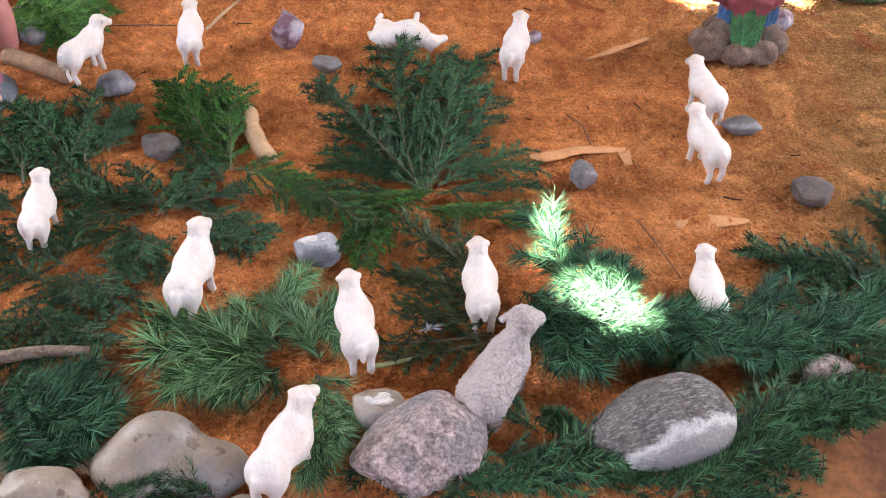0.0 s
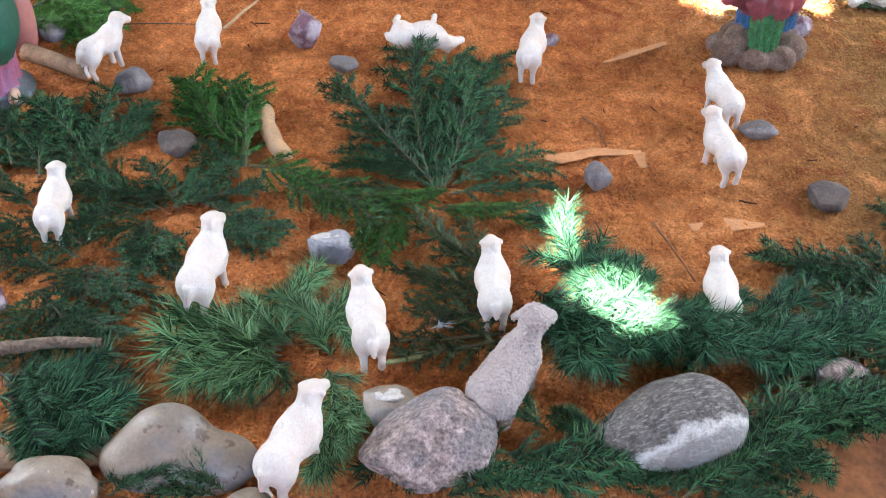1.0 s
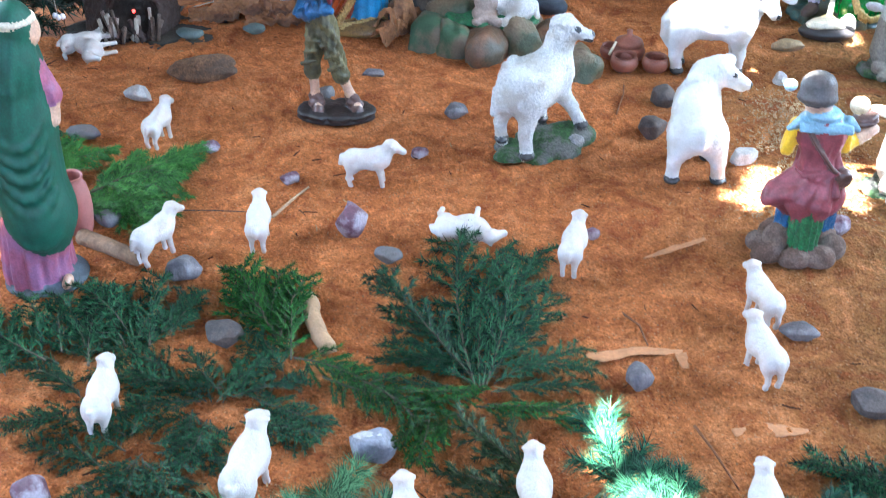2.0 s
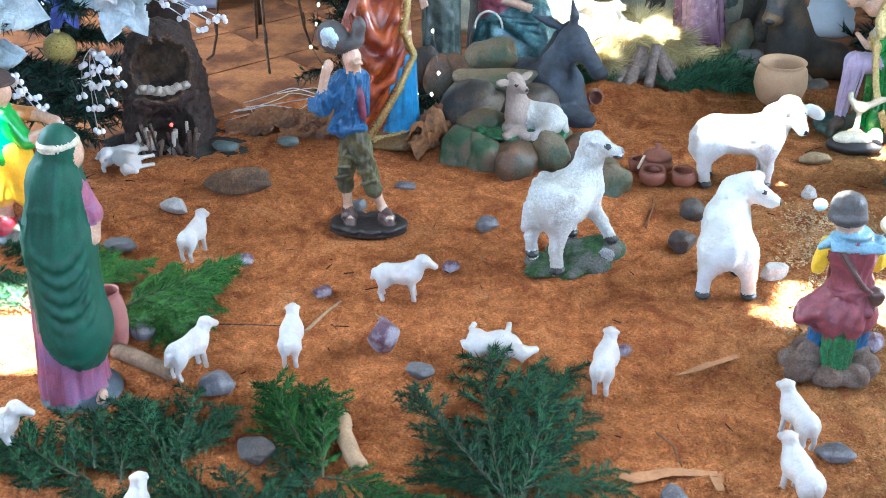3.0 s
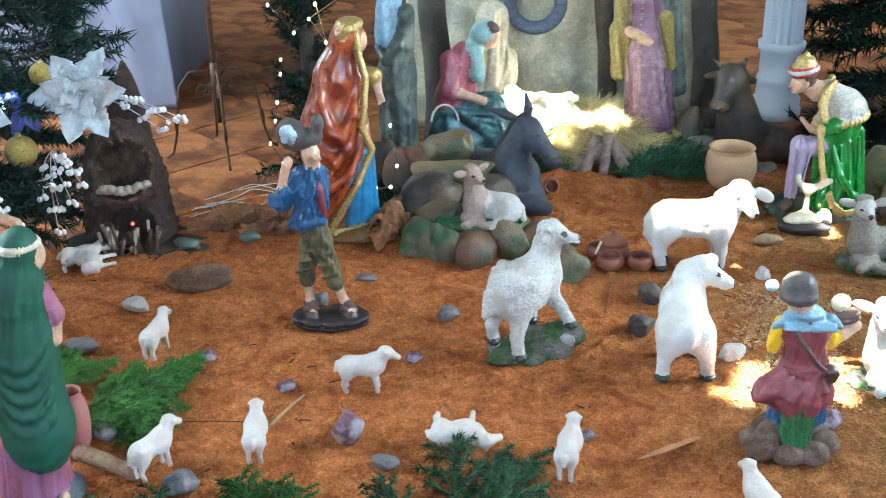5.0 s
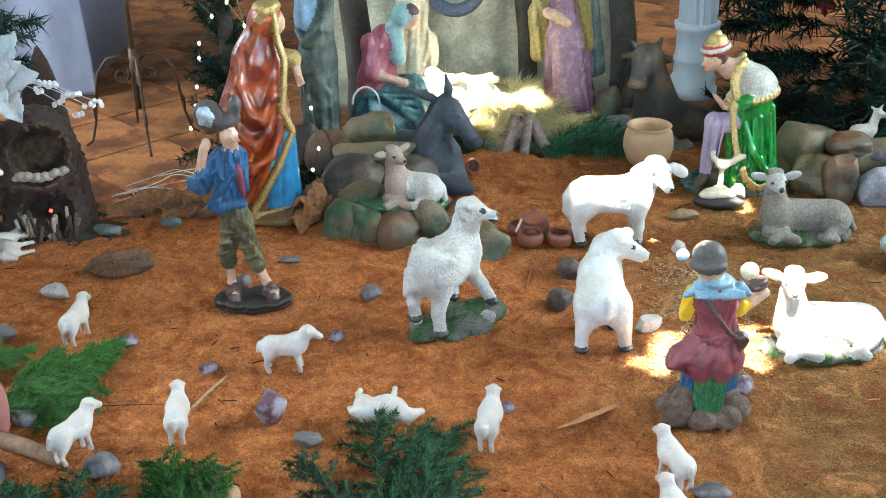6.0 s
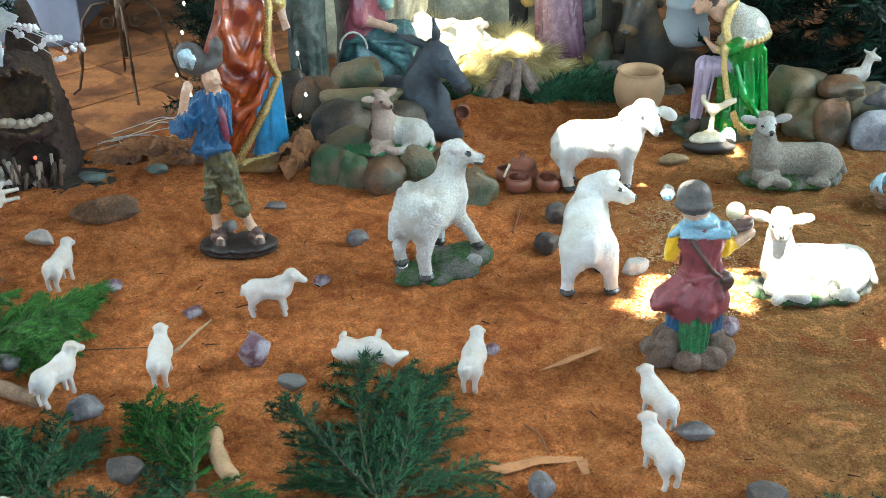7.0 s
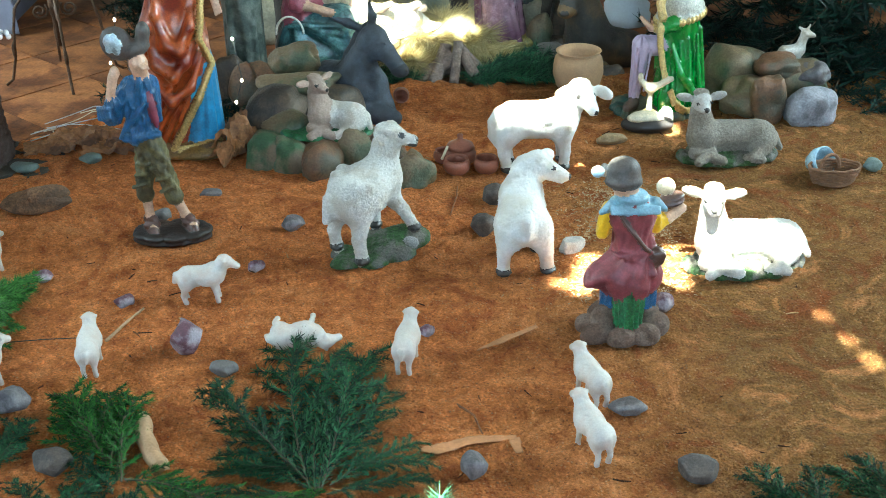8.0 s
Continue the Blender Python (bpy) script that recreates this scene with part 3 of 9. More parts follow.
def strewn_straw():
    """Short pale chips on the sawdust round the shepherd, in place of its sun-dappled sheen."""
    rnd = np.random.RandomState(29)
    verts, faces = [], []
    for i in range(3600):
        t = rnd.uniform(0, 1)
        x, y = 0.44 + 0.09 * t + rnd.normal(0, 0.055), 1.74 + 0.48 * t ** 1.4 + rnd.normal(0, 0.025)
        a, ln, w = rnd.uniform(0, math.tau), rnd.uniform(0.001, 0.004), rnd.uniform(0.0007, 0.0016)
        d, s = np.array((math.cos(a), math.sin(a), rnd.uniform(-0.08, 0.08))), np.array((-math.sin(a), math.cos(a), 0))
        c, o = np.array((x, y, 0.004 + rnd.uniform(0, 0.004))), len(verts)
        up = np.array((0, 0, w * 0.6))
        for e in (-1, 1):
            verts.extend(tuple(c + d * ln * e + q) for q in (s * w, up, -s * w, -up))
        faces += [(o, o + 1, o + 5, o + 4), (o + 1, o + 2, o + 6, o + 5), (o + 2, o + 3, o + 7, o + 6), (o + 3, o, o + 4, o + 7)]
    me = bpy.data.meshes.new("strewn_straw")
    me.from_pydata(verts, [], faces)
    me.materials.append(material("pale_straw_chips", (0.56, 0.38, 0.20), 0.85, 0.35, 60.0, 0.2, second=(0.36, 0.20, 0.09), patch=30.0))
    return tagged(new("strewn_straw", me), "pale straw trodden into the sawdust round the shepherd", "straw", kind="stuff")


strewn_straw()

# ---- animals and figures ----
def toy_sheep():
    """A small moulded sheep that looks along +y."""
    p = [C((0, -0.028, 0.053), (0, 0.018, 0.056), 0.0225, 0.0195, k=0.01), B((0, -0.034, 0.051), (0.0225, 0.0180, 0.0215)), B((0, 0.018, 0.060), (0.0210, 0.017, 0.0210), k=0.010),
         C((0, 0.026, 0.068), (0, 0.041, 0.092), 0.0160, 0.0128, k=0.012), B((0, 0.046, 0.098), (0.0128, 0.0140, 0.0118), k=0.009), B((0, 0.044, 0.105), (0.0100, 0.0100, 0.0050), k=0.006), C((0, 0.054, 0.095), (0, 0.069, 0.086), 0.0095, 0.0068, k=0.006),
         *[C((0.0105 * q, 0.046, 0.104), (0.0150 * q, 0.046, 0.102), 0.0042, 0.0032, k=0.003) for q in (-1, 1)],
         *[B((0.0205 * q, 0.006, 0.052), (0.006, 0.015, 0.012), k=0.010) for q in (-1, 1)], *[B((0.0145 * q, -0.034, 0.043), (0.0095, 0.012, 0.016), k=0.008) for q in (-1, 1)],
         C((0, -0.053, 0.060), (0, -0.058, 0.044), 0.0065, 0.0045, k=0.006)]
    for x in (-0.012, 0.012):
        p += [C((x, -0.037, 0.040), (x, -0.043, 0.020), 0.0080, 0.0050, k=0.005), C((x, -0.043, 0.020), (x, -0.038, 0.003), 0.0046, 0.0055, k=0.003),
              C((x, 0.018, 0.046), (x, 0.022, 0.020), 0.0075, 0.005, k=0.006), C((x, 0.022, 0.02), (x, 0.024, 0.003), 0.0046, 0.0055, k=0.003)]
    p = moved(p[:3], (0, 0, 0.003)) + moved(p[3:9], (0, -0.003, -0.011)) + moved(p[9:14], (0, 0, 0.003)) + p[14:]
    return skin("toy_sheep", p, [M_WHITE_PLASTIC], 0.0025, 0.0008, 330.0, 0.0)


TOY = toy_sheep()


def place_toy(x, y, yaw, label, s=1.0, rx=0, ry=0, z=None):
    """x, y: the ground under the hind feet of a standing sheep, or the middle of a fallen one."""
    ob = new("toy_sheep", TOY)
    back = pose(0, 0.04, 0) if z is None else Matrix()
    ob.matrix_basis = pose(x, y, z or 0, rx, ry, yaw) @ Matrix.Diagonal((s * 0.92, s, s, 1)) @ back
    return tagged(ob, label, "toy sheep", "small white sheep of the flock")


STAND = "small white plastic toy sheep "
place_toy(-0.595, 1.104, 2, STAND + "standing among dark pine sprigs", 0.86)
place_toy(-0.376, 0.975, -9, STAND + "standing beside long green needles", 1.02)
place_toy(-0.153, 0.897, 13, STAND + "standing beside green twigs", 0.95)
place_toy(-0.010, 0.966, 5, STAND + "standing behind the rough grey sheep", 0.90)
place_toy(0.267, 0.968, 3, STAND + "standing behind the thick pine garland", 0.84)
place_toy(-0.240, 0.706, -24, STAND + "standing beside a large grey stone", 1.03)
place_toy(-0.474, 1.555, 5, STAND + "standing on bare sawdust", 0.84)
place_toy(0.040, 1.520, -13, STAND + "standing beside a small red stone", 0.86)
place_toy(-0.655, 1.505, -33, STAND + "standing beside a blue-grey stone", 0.88)
place_toy(0.343, 1.402, 22, STAND + "standing close to another", 0.84)
place_toy(0.322, 1.266, 20, STAND + "near a flat stone", 0.88)
place_toy(-0.352, 1.790, -88, STAND + "side on beside a purple stone", 0.93)
place_toy(-0.752, 1.893, -14, STAND + "standing at a pine sprig's edge", 0.84)
place_toy(-0.905, 1.300, -80, STAND + "half hidden in pine sprigs", 0.90)
place_toy(-0.136, 1.668, -86, STAND + "fallen on its side on sawdust", 0.98, 0, 84, 0.022)
place_toy(-0.972, 2.335, -130, STAND + "fallen beside the oven", 0.95, 0, 84, 0.02)
place_toy(-1.022, 2.275, -75, STAND + "fallen near the oven", 0.9, 0, -80, 0.02)

# rough grey sheep by the front stones
statue("grey_sheep", [C((-0.004, -0.045, 0.052), (0, 0.022, 0.074), 0.043, 0.036, k=0.02), C((0, 0.026, 0.088), (0.006, 0.052, 0.122), 0.027, 0.019, k=0.012),
                      B((0.006, 0.058, 0.134), (0.024, 0.024, 0.021), k=0.010), C((0.012, 0.066, 0.132), (0.022, 0.080, 0.124), 0.014, 0.011, k=0.008),
                      C((-0.010, 0.052, 0.140), (-0.024, 0.046, 0.128), 0.007, 0.005, k=0.005),
                      C((0, -0.085, 0.065), (0, -0.094, 0.04), 0.011, 0.008, k=0.008),
                      C((-0.020, -0.05, 0.03), (-0.022, -0.058, 0.0), 0.014, 0.010), C((0.020, -0.05, 0.03), (0.022, -0.058, 0.0), 0.014, 0.010),
                      C((-0.014, 0.03, 0.05), (-0.014, 0.035, 0.0), 0.013, 0.010), C((0.014, 0.03, 0.05), (0.014, 0.035, 0.0), 0.013, 0.010)],
       [material("grey_granular_fleece", (0.37, 0.315, 0.295), 0.85, 0.14, 200.0, 0.4, 520.0)], pose(0.008, 0.862, 0, 0, 0, -30) @ Matrix.Scale(0.73, 4),
       "rough grey-brown model sheep standing behind a granite stone", "sheep", 0.0023, 0.0036, 430.0)


def lying_lamb(name, m, label, coat, base, face=None, turn=0.0, hx=-0.073, hind=None):
    """A lamb lying along x, head raised at hx, on a low base. turn: degrees by which the face looks towards +x; hind: another coat on its rump."""
    hy, hz = -0.004, 0.140
    R = Euler((0, 0, radians(turn))).to_matrix()

    def at(x, y, z):
        v = R @ Vector((x, y, 0))
        return (hx + v.x, hy + v.y, hz + z)

    h = 4 if hind else 0
    p = [B((0, 0, 0.004), (0.118, 0.062, 0.016), 1), *[B((0.105 * math.cos(a), 0.054 * math.sin(a), 0.006), (0.020, 0.014, 0.012), 1, 0.004, (0, 0, math.degrees(a) + 90)) for a in [math.tau * i / 11 for i in range(11)]],
         C((hx + 0.023, 0.01, 0.052), (0.060, 0.005, 0.050), 0.037, 0.035, h, 0.02), B((0.070, -0.004, 0.046), (0.040, 0.044, 0.040), h, 0.008), B((0.066, -0.030, 0.040), (0.028, 0.018, 0.026), h, 0.006),
         C((hx + 0.011, 0.0, 0.055), (hx + 0.001, 0.0, 0.118), 0.036, 0.023, k=0.016), B((hx + 0.004, -0.022, 0.060), (0.026, 0.018, 0.030), 0, 0.010),
         B(at(0, -0.004, 0.002), (0.0205, 0.023, 0.0220), 2, 0.008), B(at(0, 0.004, 0.020), (0.018, 0.016, 0.010), 0, 0.004),
         C(at(0, -0.014, 0.000), at(0, -0.036, -0.006), 0.0150, 0.0110, 2, 0.008),
         B(at(-0.037, 0.002, 0.012), (0.022, 0.006, 0.0105), 2, 0.004, (0, 14, turn)), B(at(0.037, 0.002, 0.012), (0.022, 0.006, 0.0105), 2, 0.004, (0, -14, turn)),
         C((hx - 0.012, -0.03, 0.028), (hx + 0.043, -0.058, 0.018), 0.015, 0.011, k=0.004), C((hx + 0.023, -0.035, 0.028), (hx - 0.012, -0.062, 0.018), 0.014, 0.010, k=0.004),
         C((0.075, -0.03, 0.035), (0.04, -0.058, 0.020), 0.019, 0.010, h, 0.004), C((0.03, -0.05, 0.018), (0.062, -0.062, 0.016), 0.009, 0.009, h, 0.003),
         C((0.105, 0.0, 0.05), (0.115, -0.02, 0.025), 0.010, 0.007, h, 0.004), B(at(0, -0.046, -0.003), (0.0058, 0.0045, 0.0045), 3, 0.0),
         B(at(0.0165, -0.024, 0.006), (0.003, 0.003, 0.003), 3, 0.0), B(at(-0.0165, -0.024, 0.006), (0.003, 0.003, 0.003), 3, 0.0)]
    return statue(name, p, [coat, base, face or coat, M_BLACK, hind or coat], m, label, "lamb", 0.0030, 0.0016, 430.0)


lying_lamb("lying_lamb", pose(0.693, 1.835, 0, 0, 0, 3) @ Matrix.Diagonal((1, 1, 1.04, 1)), "white painted lamb lying on a green base in the sun", M_WHITE_FLEECE, M_MOSS, None, -16)
lying_lamb("lying_lamb", pose(0.803, 2.345, 0, 0, 0, 2) @ Matrix.Diagonal((1, 1, 1.0, 1)), "grey lamb lying on a mossy green base", M_GREY_FLEECE, M_MOSS, M_PALE_FLEECE)


def big_sheep(name, body, head, legs, ears, m, label, extra=(), mats=(), rough=0.0018, h=0.0026, rscale=420.0):
    """A standing sheep from its body line, head line, legs and ears."""
    p = [*extra]
    p += [C(a, b, r0, r1, 0, 0.02) for a, b, r0, r1 in body]
    p += [C(a, b, r0, r1, 0, 0.012) for a, b, r0, r1 in head]
    for hip, knee, foot, r in legs:
        p += [C(hip, knee, r * 1.7, r, 0, 0.015), C(knee, foot, r, r * 0.95, 0, 0.006), B((foot[0], foot[1] - 0.004, foot[2] + 0.004), (r * 1.15, r * 1.4, 0.008), 2, 0.003)]
    p += [c for a, b in ears for c in (C(a, b, 0.010, 0.012, 0, 0.006), C(b, tuple(np.array(b) + (np.array(b) - np.array(a)) * 0.35), 0.012, 0.006, 0, 0.003))]
    return statue(name, p, mats or [M_WHITE_FLEECE, M_MOSS, M_BLACK], m, label, "sheep", h, rough, rscale)


# the ram on a mossy rock
big_sheep("ram", [((-0.040, -0.030, 0.130), (0.014, 0.036, 0.140), 0.046, 0.042), ((0.016, 0.036, 0.150), (0.028, 0.050, 0.196), 0.037, 0.026)],
          [((0.028, 0.050, 0.204), (0.036, 0.050, 0.224), 0.026, 0.0235), ((0.042, 0.047, 0.226), (0.078, 0.036, 0.219), 0.0175, 0.0105)],
          [((-0.066, -0.022, 0.104), (-0.078, -0.026, 0.066), (-0.074, -0.020, 0.026), 0.0120), ((-0.024, -0.050, 0.100), (-0.030, -0.060, 0.058), (-0.026, -0.055, 0.010), 0.0130),
           ((0.030, 0.028, 0.110), (0.056, 0.024, 0.080), (0.078, 0.030, 0.036), 0.0120), ((0.0, 0.055, 0.10), (0.0, 0.06, 0.07), (0.0, 0.06, 0.03), 0.012)],
          [], pose(-0.005, 1.955, 0), "white painted ram with curly fleece on a mossy rock base",
          [B((-0.048, -0.040, 0.0), (0.044, 0.028, 0.020), 1, 0.006, (0, 0, 25)), B((0.050, 0.028, 0.008), (0.062, 0.040, 0.030), 1, 0.010, (0, 0, 20)), B((0.034, -0.014, 0.0), (0.046, 0.040, 0.026), 1, 0.008), B((-0.060, -0.010, 0.0), (0.030, 0.026, 0.020), 1, 0.008), B((0.0, 0.03, 0.0), (0.05, 0.05, 0.024), 1, 0.01), B((-0.004, -0.052, 0.0), (0.030, 0.024, 0.014), 1, 0.006),
           B((0.068, -0.004, 0.018), (0.016, 0.016, 0.012), 3, 0.003),
           B((0.0850, 0.033, 0.222), (0.0042, 0.0042, 0.0038), 2, 0.0), C((0.076, 0.024, 0.213), (0.087, 0.030, 0.211), 0.0016, 0.0016, 2, 0.0), B((0.060, 0.030, 0.231), (0.0030, 0.0026, 0.0032), 2, 0.0),
           B((0.024, 0.026, 0.226), (0.016, 0.006, 0.009), 0, 0.002, (0, 30, 30)), B((0.050, 0.070, 0.230), (0.008, 0.016, 0.008), 0, 0.002),
           C((-0.082, -0.044, 0.135), (-0.090, -0.052, 0.098), 0.011, 0.008, 0, 0.005),
           *[B((0.032 + 0.019 * math.cos(2.4 * i), 0.046 + 0.019 * math.sin(2.4 * i), 0.236 + 0.0025 * (i % 4)), (0.0065, 0.0065, 0.006), 0, 0.0015) for i in range(16)],
           *[B((-0.030 + 0.046 * math.cos(a) * (0.6 + 0.4 * math.cos(z)), -0.010 + 0.050 * math.sin(a) - 0.012 * math.cos(a), 0.134 + 0.040 * math.sin(z)), (0.010, 0.010, 0.008), 0, 0.009) for a, z in [(i * 2.399, -0.5 + 1.6 * i / 60) for i in range(60)]]],
          [M_WHITE_FLEECE, M_MOSS, M_BLACK, M_GREY_BASE], rough=0.0019, h=0.0025, rscale=470.0)
# the sheep seen from behind
big_sheep("white_sheep", [((-0.010, 0.0, 0.108), (-0.004, 0.060, 0.124), 0.049, 0.041), ((-0.004, 0.060, 0.138), (0.008, 0.078, 0.170), 0.036, 0.028)],
          [((0.010, 0.078, 0.176), (0.028, 0.078, 0.188), 0.029, 0.026), ((0.034, 0.072, 0.184), (0.070, 0.056, 0.170), 0.0215, 0.0145)],
          [((-0.034, -0.012, 0.085), (-0.044, -0.018, 0.05), (-0.044, -0.008, 0.004), 0.013), ((0.022, -0.012, 0.085), (0.034, -0.018, 0.05), (0.040, -0.006, 0.004), 0.0135),
           ((-0.026, 0.075, 0.10), (-0.030, 0.08, 0.05), (-0.030, 0.08, 0.004), 0.012), ((0.026, 0.075, 0.10), (0.030, 0.08, 0.05), (0.030, 0.08, 0.004), 0.012)],
          [((-0.002, 0.070, 0.192), (-0.016, 0.056, 0.178)), ((0.036, 0.095, 0.196), (0.052, 0.108, 0.192))], pose(0.280, 1.850, 0),
          "large white painted sheep standing on sawdust beside dark stones", [B((0.055, 0.050, 0.186), (0.0026, 0.0026, 0.0034), 2, 0.0), B((0.085, 0.050, 0.170), (0.0030, 0.0030, 0.003), 2, 0.0), C((-0.032, -0.012, 0.098), (-0.036, -0.014, 0.07), 0.026, 0.018, 0, 0.015), C((0.020, -0.012, 0.098), (0.028, -0.014, 0.07), 0.026, 0.018, 0, 0.015), C((-0.006, -0.046, 0.125), (-0.006, -0.049, 0.095), 0.009, 0.006, 0, 0.010), C((-0.030, 0.03, 0.150), (0.004, 0.05, 0.162), 0.012, 0.012, 0, 0.02)], [M_WHITE_PAINT, M_MOSS, M_BLACK], 0.0017, 0.0028, 400.0)
# the sheep side on, in the sun
big_sheep("white_sheep", [((-0.004, 0.0, 0.116), (0.098, 0.005, 0.112), 0.043, 0.043), ((0.098, 0.0, 0.122), (0.132, -0.005, 0.164), 0.040, 0.028)],
          [((0.138, -0.008, 0.172), (0.146, -0.014, 0.178), 0.0265, 0.0255), ((0.150, -0.028, 0.172), (0.164, -0.050, 0.152), 0.0195, 0.0135)],
          [((-0.022, -0.018, 0.085), (-0.028, -0.024, 0.045), (-0.020, -0.022, 0.004), 0.0130), ((-0.020, 0.022, 0.085), (-0.018, 0.028, 0.045), (-0.012, 0.028, 0.004), 0.0130),
           ((0.104, -0.016, 0.085), (0.110, -0.020, 0.045), (0.108, -0.018, 0.004), 0.0125), ((0.104, 0.024, 0.085), (0.108, 0.03, 0.045), (0.110, 0.03, 0.004), 0.0125)],
          [], pose(0.312, 2.335, 0), "white painted sheep standing side on in bright sun",
          [B((0.108, -0.022, 0.186), (0.026, 0.0075, 0.0135), 0, 0.003, (0, -14, 12)), B((0.192, -0.020, 0.180), (0.024, 0.0075, 0.0145), 0, 0.003, (0, 32, -10)), B((0.142, -0.006, 0.200), (0.020, 0.018, 0.009), 0, 0.003),
           B((0.136, -0.040, 0.180), (0.0028, 0.0024, 0.0034), 2, 0.0), B((0.166, -0.034, 0.178), (0.0028, 0.0024, 0.0034), 2, 0.0), B((0.168, -0.062, 0.150), (0.0030, 0.0028, 0.003), 2, 0.0),
           *chain([(-0.040, -0.010, 0.140), (-0.052, -0.014, 0.118), (-0.052, -0.014, 0.085), (-0.044, -0.012, 0.064)], [0.009, 0.012, 0.011, 0.006], 0, 0.002),
           B((-0.016, -0.026, 0.098), (0.026, 0.022, 0.032), 0, 0.006), B((0.100, -0.026, 0.100), (0.024, 0.018, 0.030), 0, 0.006),
           *[C((0.070 + 0.016 * i, -0.040 + 0.006 * i, 0.130 + 0.008 * i), (0.076 + 0.018 * i, -0.018, 0.152 + 0.008 * i), 0.006, 0.005, 0, 0.003) for i in range(5)]], [M_WHITE_PAINT, M_MOSS, M_BLACK], 0.0012, 0.0028, 330.0)


